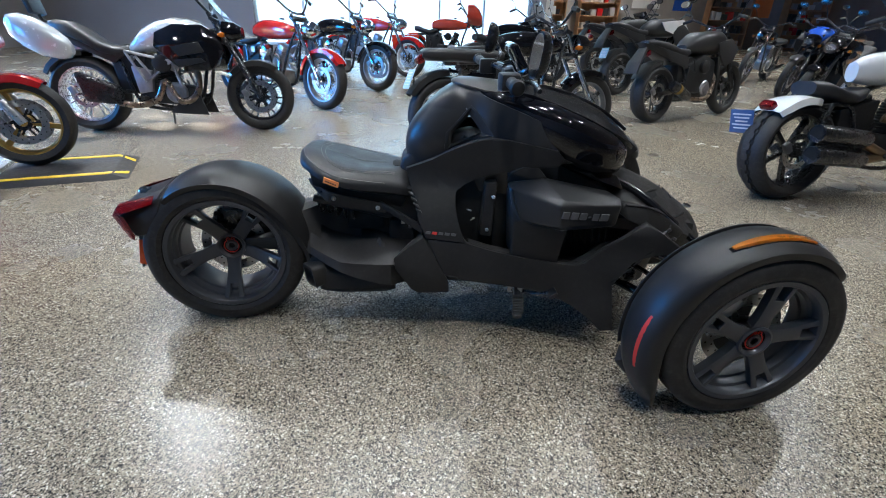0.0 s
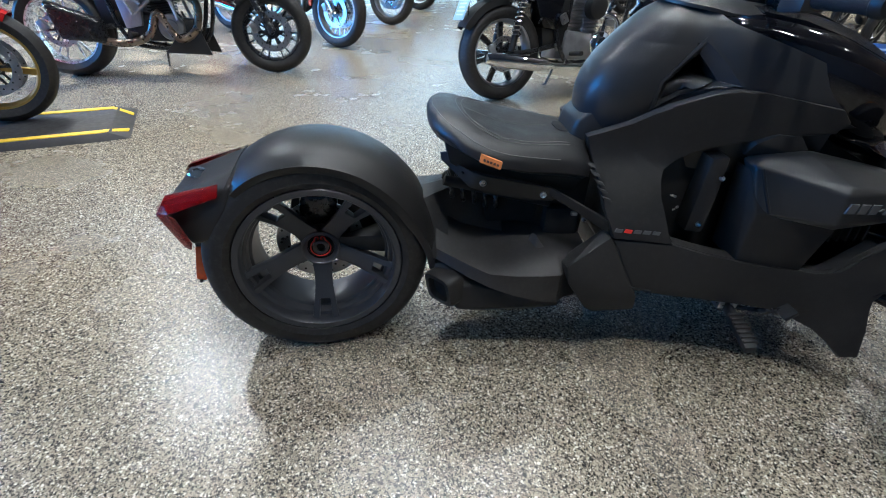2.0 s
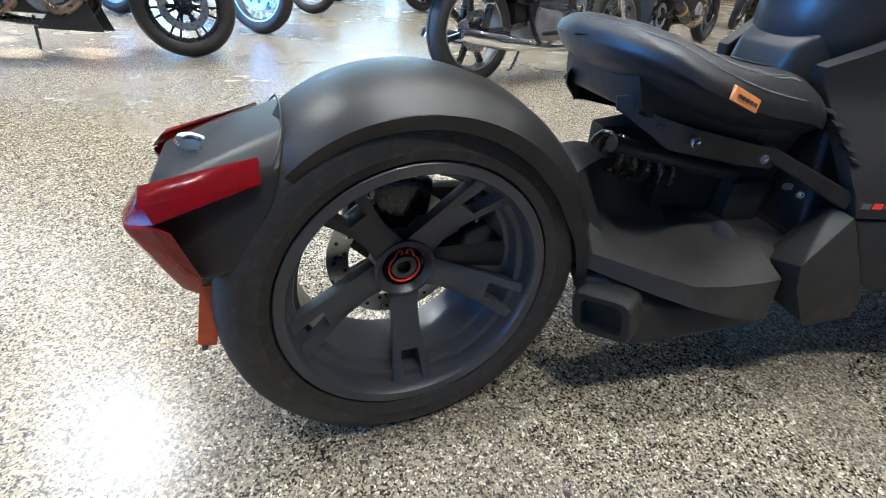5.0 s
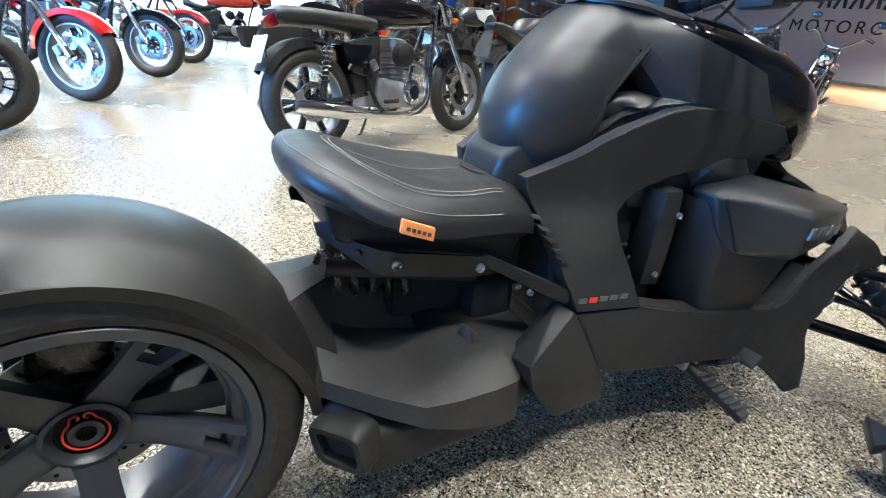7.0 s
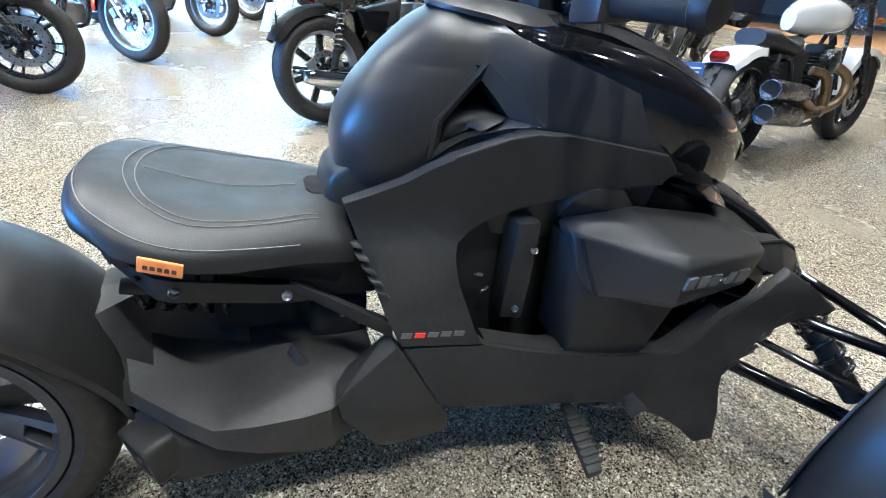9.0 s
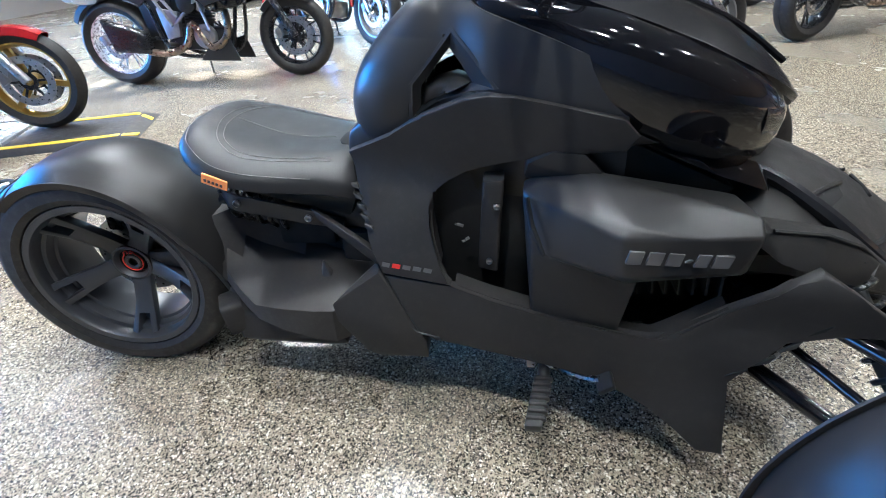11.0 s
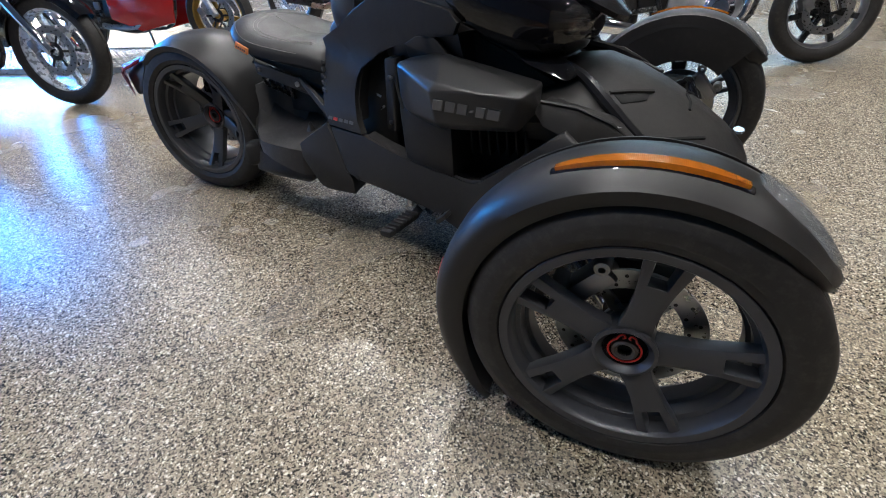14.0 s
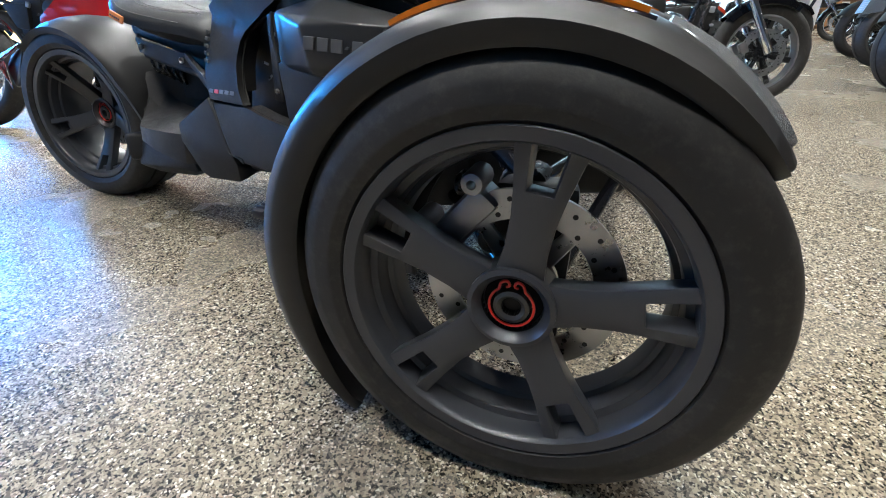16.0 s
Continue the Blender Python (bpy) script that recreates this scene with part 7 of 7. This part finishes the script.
    if "card" in extras:
        at = pose(-r_r + 0.03, 0.115, r_r + 0.19, 0, -14, 20) if cruiser else pose(-r_r + 0.02, 0, r_r + 0.30, 0, 24, 0)
        cd = P("price_card", moved(box((0.006, 0.15, 0.16), (0, 0, 0), 0.002), at), PLATEB if cruiser else PALECARD, "small blue printed card")
        for k in range(5):
            part("print_line", moved(box((0.001, 0.12 - 0.02 * (k % 3), 0.010), (-0.0038, 0, 0.05 - 0.024 * k)), at), CARDINK, cd)
        P("card_holder", rod(at @ Vector((0.006, -0.05, 0.05)), (-0.06, 0.06, r_r + 0.33) if cruiser else (-r_r + 0.06, 0, r_r + 0.16), 0.006, 6), STEELB)
    if "blade" in extras:
        for s in (1, -1):
            bl = slab([(ex + 0.02, 0.17), (ex + 0.36, 0.15), (ex + 0.30, 0.34), (ex + 0.14, 0.30)], -0.17, -0.155, 0.006, 2)
            P("belly_fairing", bl if s == 1 else mirrored(bl), BODY, "matte black belly fairing")
            if power:
                continue
            rd = slab([(ex + 0.14, 0.72), (head.x + 0.14, 0.80), (head.x + 0.10, 0.60), (ex + 0.30, 0.52), (ex + 0.20, 0.58)], -0.22, -0.195, 0.012, 3)
            P("radiator_cowl", rd if s == 1 else mirrored(rd), BODY, "matte black side cowl")
    return b


motorcycle("black power cruiser with silver tank and pale side cases", (-2.28, 2.95), (-0.78, 3.09), SILVER, BODY, "naked", rim=POLISHED, lip=POLISHED, spokes="twin", count=7, r_r=0.33, r_f=0.315, wide_r=0.115, wide_f=0.06, tank_z=0.86, seat_z=0.80, metal=STEELB, pipes="short", pipe_mat=HEATED, extras=("case", "blade", "power"))
motorcycle("black classic roadster with long black seat and chrome silencers", (0.985, 2.32), (2.39, 2.80), GLOSS, GLOSS, "standard", rim=STEELB, lip=ALLOY, spokes="cast", count=7, r_r=0.32, r_f=0.325, wide_r=0.075, wide_f=0.055, tank_z=0.84, seat_z=0.78, metal=CHROME, pipes="single", extras=("card",))
motorcycle("white and black cruiser with twin fat black silencers on bronze pipes", (3.31, 1.27), (4.89, 1.56), WHITEP, WHITEP, "cruiser", rim=STEELB, lip=STEELB, spokes="cast", count=5, r_r=0.335, r_f=0.33, wide_r=0.105, wide_f=0.075, tank_z=0.82, seat_z=0.73, metal=STEELB, pipes="dual", pipe_mat=BRONZE, guard=(72, 132), extras=("card", "knobs"))
motorcycle("red sport tourer with gold wheels standing on the display ramp", (-3.36, 1.25, 0.04), (-2.0, 1.715, 0.04), RED, RED, "sport", rim=GOLD, lip=GOLD, spokes="cast", count=3, r_r=0.315, r_f=0.30, wide_r=0.085, wide_f=0.06, tank_z=0.84, seat_z=0.80, metal=STEEL, pipes="side", lean=5)
motorcycle("black cruiser with chrome fork and polished cast front wheel", (-3.52, -0.17), (-1.935, 0.36), GLOSS, GLOSS, "cruiser", rim=POLISHED, lip=POLISHED, spokes="cast", count=6, r_r=0.32, r_f=0.335, wide_r=0.07, wide_f=0.055, metal=CHROME, extras=("bags",))
motorcycle("red cruiser with chrome forks and wire wheels", (-1.68, 5.12), (-0.36, 4.17), RED, RED, "cruiser", rim=CHROME, lip=ALLOY, spokes="wire", r_r=0.32, r_f=0.335, wide_r=0.08, wide_f=0.068, extras=("bags",))
motorcycle("black and red cruiser with chrome forks and wire wheels", (-1.15, 6.60), (0.18, 5.70), GLOSS, RED, "cruiser", rim=CHROME, lip=ALLOY, spokes="wire", r_f=0.335, wide_f=0.068, extras=())
motorcycle("dark red cruiser with whitewall look and chrome fork", (-0.75, 8.25), (0.64, 7.28), RED, RED, "cruiser", rim=CHROME, lip=WHITEF, spokes="wire", r_f=0.335, wide_f=0.068)
motorcycle("orange-red bagger with handlebar fairing beside the windows", (0.75, 9.45), (2.35, 9.25), ORANGERED, ORANGERED, "cruiser", rim=STEELB, lip=STEELB, spokes="cast", metal=STEELB, extras=("bags", "bat"))
motorcycle("black touring cruiser with clear windscreen and grey bags", (1.75, 6.5), (3.25, 7.1), GLOSS, BODY, "cruiser", rim=STEELB, lip=STEELB, spokes="cast", metal=STEELB, extras=("screen", "bags"))
motorcycle("matte black naked bike with blue and yellow banded silencer", (3.56, 3.79), (4.85, 4.45), BODY, BODY, "naked", rim=STEELB, lip=STEELB, spokes="twin", count=5, r_r=0.32, r_f=0.32, wide_r=0.09, wide_f=0.06, tank_z=0.84, seat_z=0.78, metal=STEELB, pipes="side", pipe_mat=HEATED)
motorcycle("white and black supermoto with blue card at the tail", (3.95, 5.84), (5.3, 6.4), BODY, BODY, "naked", rim=STEELB, lip=STEELB, spokes="twin", count=5, r_r=0.32, r_f=0.32, wide_r=0.085, tank_z=0.95, seat_z=0.92, metal=STEELB, pipes="side", extras=("white_panel", "card"))
motorcycle("dark naked bike with brushed silencer", (4.10, 7.3), (5.5, 7.9), DEEP, BODY, "naked", rim=STEELB, lip=STEELB, spokes="twin", tank_z=0.92, seat_z=0.88, metal=STEELB, pipes="side", pipe_mat=STEEL)
motorcycle("white and red sport bike with dark wheels", (4.62, 8.6), (6.0, 9.2), WHITEP, RED, "sport", rim=STEELB, lip=STEELB, spokes="twin", metal=STEELB, pipes="side")
motorcycle("black naked bike with round chrome headlight", (6.95, 5.0), (5.75, 4.25), GLOSS, GLOSS, "naked", rim=STEELB, lip=STEELB, spokes="twin", metal=STEELB, pipes="side")
motorcycle("blue and black naked bike with tall bars", (7.9, 6.6), (6.7, 5.8), BLUEP, BODY, "naked", rim=STEELB, lip=STEELB, spokes="twin", tank_z=0.92, seat_z=0.88, metal=STEELB, pipes="side")
motorcycle("black chrome cruiser by the back wall", (3.1, 11.25), (4.75, 11.3), GLOSS, GLOSS, "cruiser", rim=STEELB, lip=CHROME, spokes="cast", metal=CHROME)
motorcycle("black and red cruiser near the wooden floor", (9.6, 3.25), (8.1, 2.75), GLOSS, RED, "cruiser", rim=STEELB, lip=CHROME, spokes="cast", metal=CHROME)
motorcycle("black cruiser beside the display shelves", (11.2, 9.4), (9.7, 8.6), GLOSS, GLOSS, "cruiser", rim=STEELB, lip=CHROME, spokes="wire", metal=CHROME)
motorcycle("black standard bike further along the showroom", (8.4, 8.6), (7.2, 7.6), GLOSS, BODY, "standard", rim=STEELB, lip=CHROME, spokes="wire", metal=CHROME)

# ---- display wall, shelves and sign ----


def shelf_unit(at, w, h, label, seed):
    s = thing("display_shelf", label, "shelf", "display shelves", at)
    for x in (-w / 2, w / 2):
        part("side_board", box((0.04, 0.42, h), (x, 0, h / 2), 0.004), WOOD, s)
    n = 4
    for k in range(n + 1):
        part("shelf_board", box((w - 0.04, 0.40, 0.035), (0, 0, 0.1 + (h - 0.14) * k / n), 0.004), WOOD, s)
    part("back_board", box((w, 0.02, h), (0, 0.21, h / 2)), WOOD, s)
    return s, n


GOODS = [WOOD, BODY, DEEP, PALE, DARKWALL, RED, WALL, STEELB]
for i, (x, y, w) in enumerate(((6.2, 19.4, 1.6), (8.4, 19.4, 1.6), (14.0, 19.4, 1.8), (17.4, 19.4, 1.8))):
    s, n = shelf_unit(pose(x, y, 0), w, 2.1, "warm wooden display shelf filled with boxed goods", i)
    rnd = random.Random(40 + i)
    for k in range(n):
        u = -w / 2 + 0.12
        while u < w / 2 - 0.25:
            bw, bh = rnd.uniform(0.10, 0.24), rnd.uniform(0.14, 0.34)
            g = part("box", box((bw, 0.26, bh), (0, 0, bh / 2), 0.006), rnd.choice(GOODS), None)
            g.matrix_world = pose(x + u + bw / 2, y - 0.03, 0.1 + 1.96 * k / n + 0.019)
            tagged(g, "cardboard goods box standing on a wooden shelf", "box", "boxes on the shelves")
            u += bw + rnd.uniform(0.01, 0.08)
for x, y, z, w, h, mt in ((10.6, Y_FAR - 0.14, 1.9, 1.3, 1.0, PALE), (12.2, Y_FAR - 0.14, 2.0, 0.9, 1.3, BLUEP), (15.7, Y_FAR - 0.14, 1.9, 1.0, 1.4, TAB)):
    p = thing("wall_poster", "plain coloured poster in a dark frame on the wall", "poster", "wall posters", pose(x, y, z))
    part("poster_sheet", box((w - 0.08, 0.012, h - 0.08), (0, 0, 0)), mt, p)
    fr = bmesh.new()
    for c, sz in (((-w / 2 + 0.02, 0, 0), (0.04, 0.03, h)), ((w / 2 - 0.02, 0, 0), (0.04, 0.03, h)), ((0, 0, h / 2 - 0.02), (w - 0.08, 0.03, 0.04)), ((0, 0, -h / 2 + 0.02), (w - 0.08, 0.03, 0.04))):
        join(fr, box(sz, c, 0.004))
    part("poster_frame", fr, DARKWALL, p)

sign = thing("wall_sign", "dark lettered sign with a script mark above on the pale wall", "sign", m=pose(X_RIGHT - 0.03, 9.6, 2.05, 0, 0, -90))
INKB = surface("black_sign_paint", (0.02, 0.018, 0.016), 0.5)
tc = bpy.data.curves.new("lettering", "FONT")
tc.body, tc.size, tc.extrude, tc.align_x, tc.space_character = "MOTORCYCLE", 0.72, 0.015, "CENTER", 1.35
tmp = new("lettering", tc)
me = bpy.data.meshes.new_from_object(tmp)
bpy.data.objects.remove(tmp)
me.materials.append(INKB)
me.transform(pose(0, 0, 0, 90, 0, 0))
lt = new("lettering", me)
lt.parent = sign
strokes = bmesh.new()
for k in range(7):
    x = -2.0 + 0.62 * k
    join(strokes, sweep([(x, 0, 0.95), (x + 0.12, 0, 1.35), (x + 0.30, 0, 1.7), (x + 0.34, 0, 1.35), (x + 0.40, 0, 0.98)], 0.07, 8, smooth=4))
part("script_mark", strokes, INKB, sign, "dark sweeping script strokes")
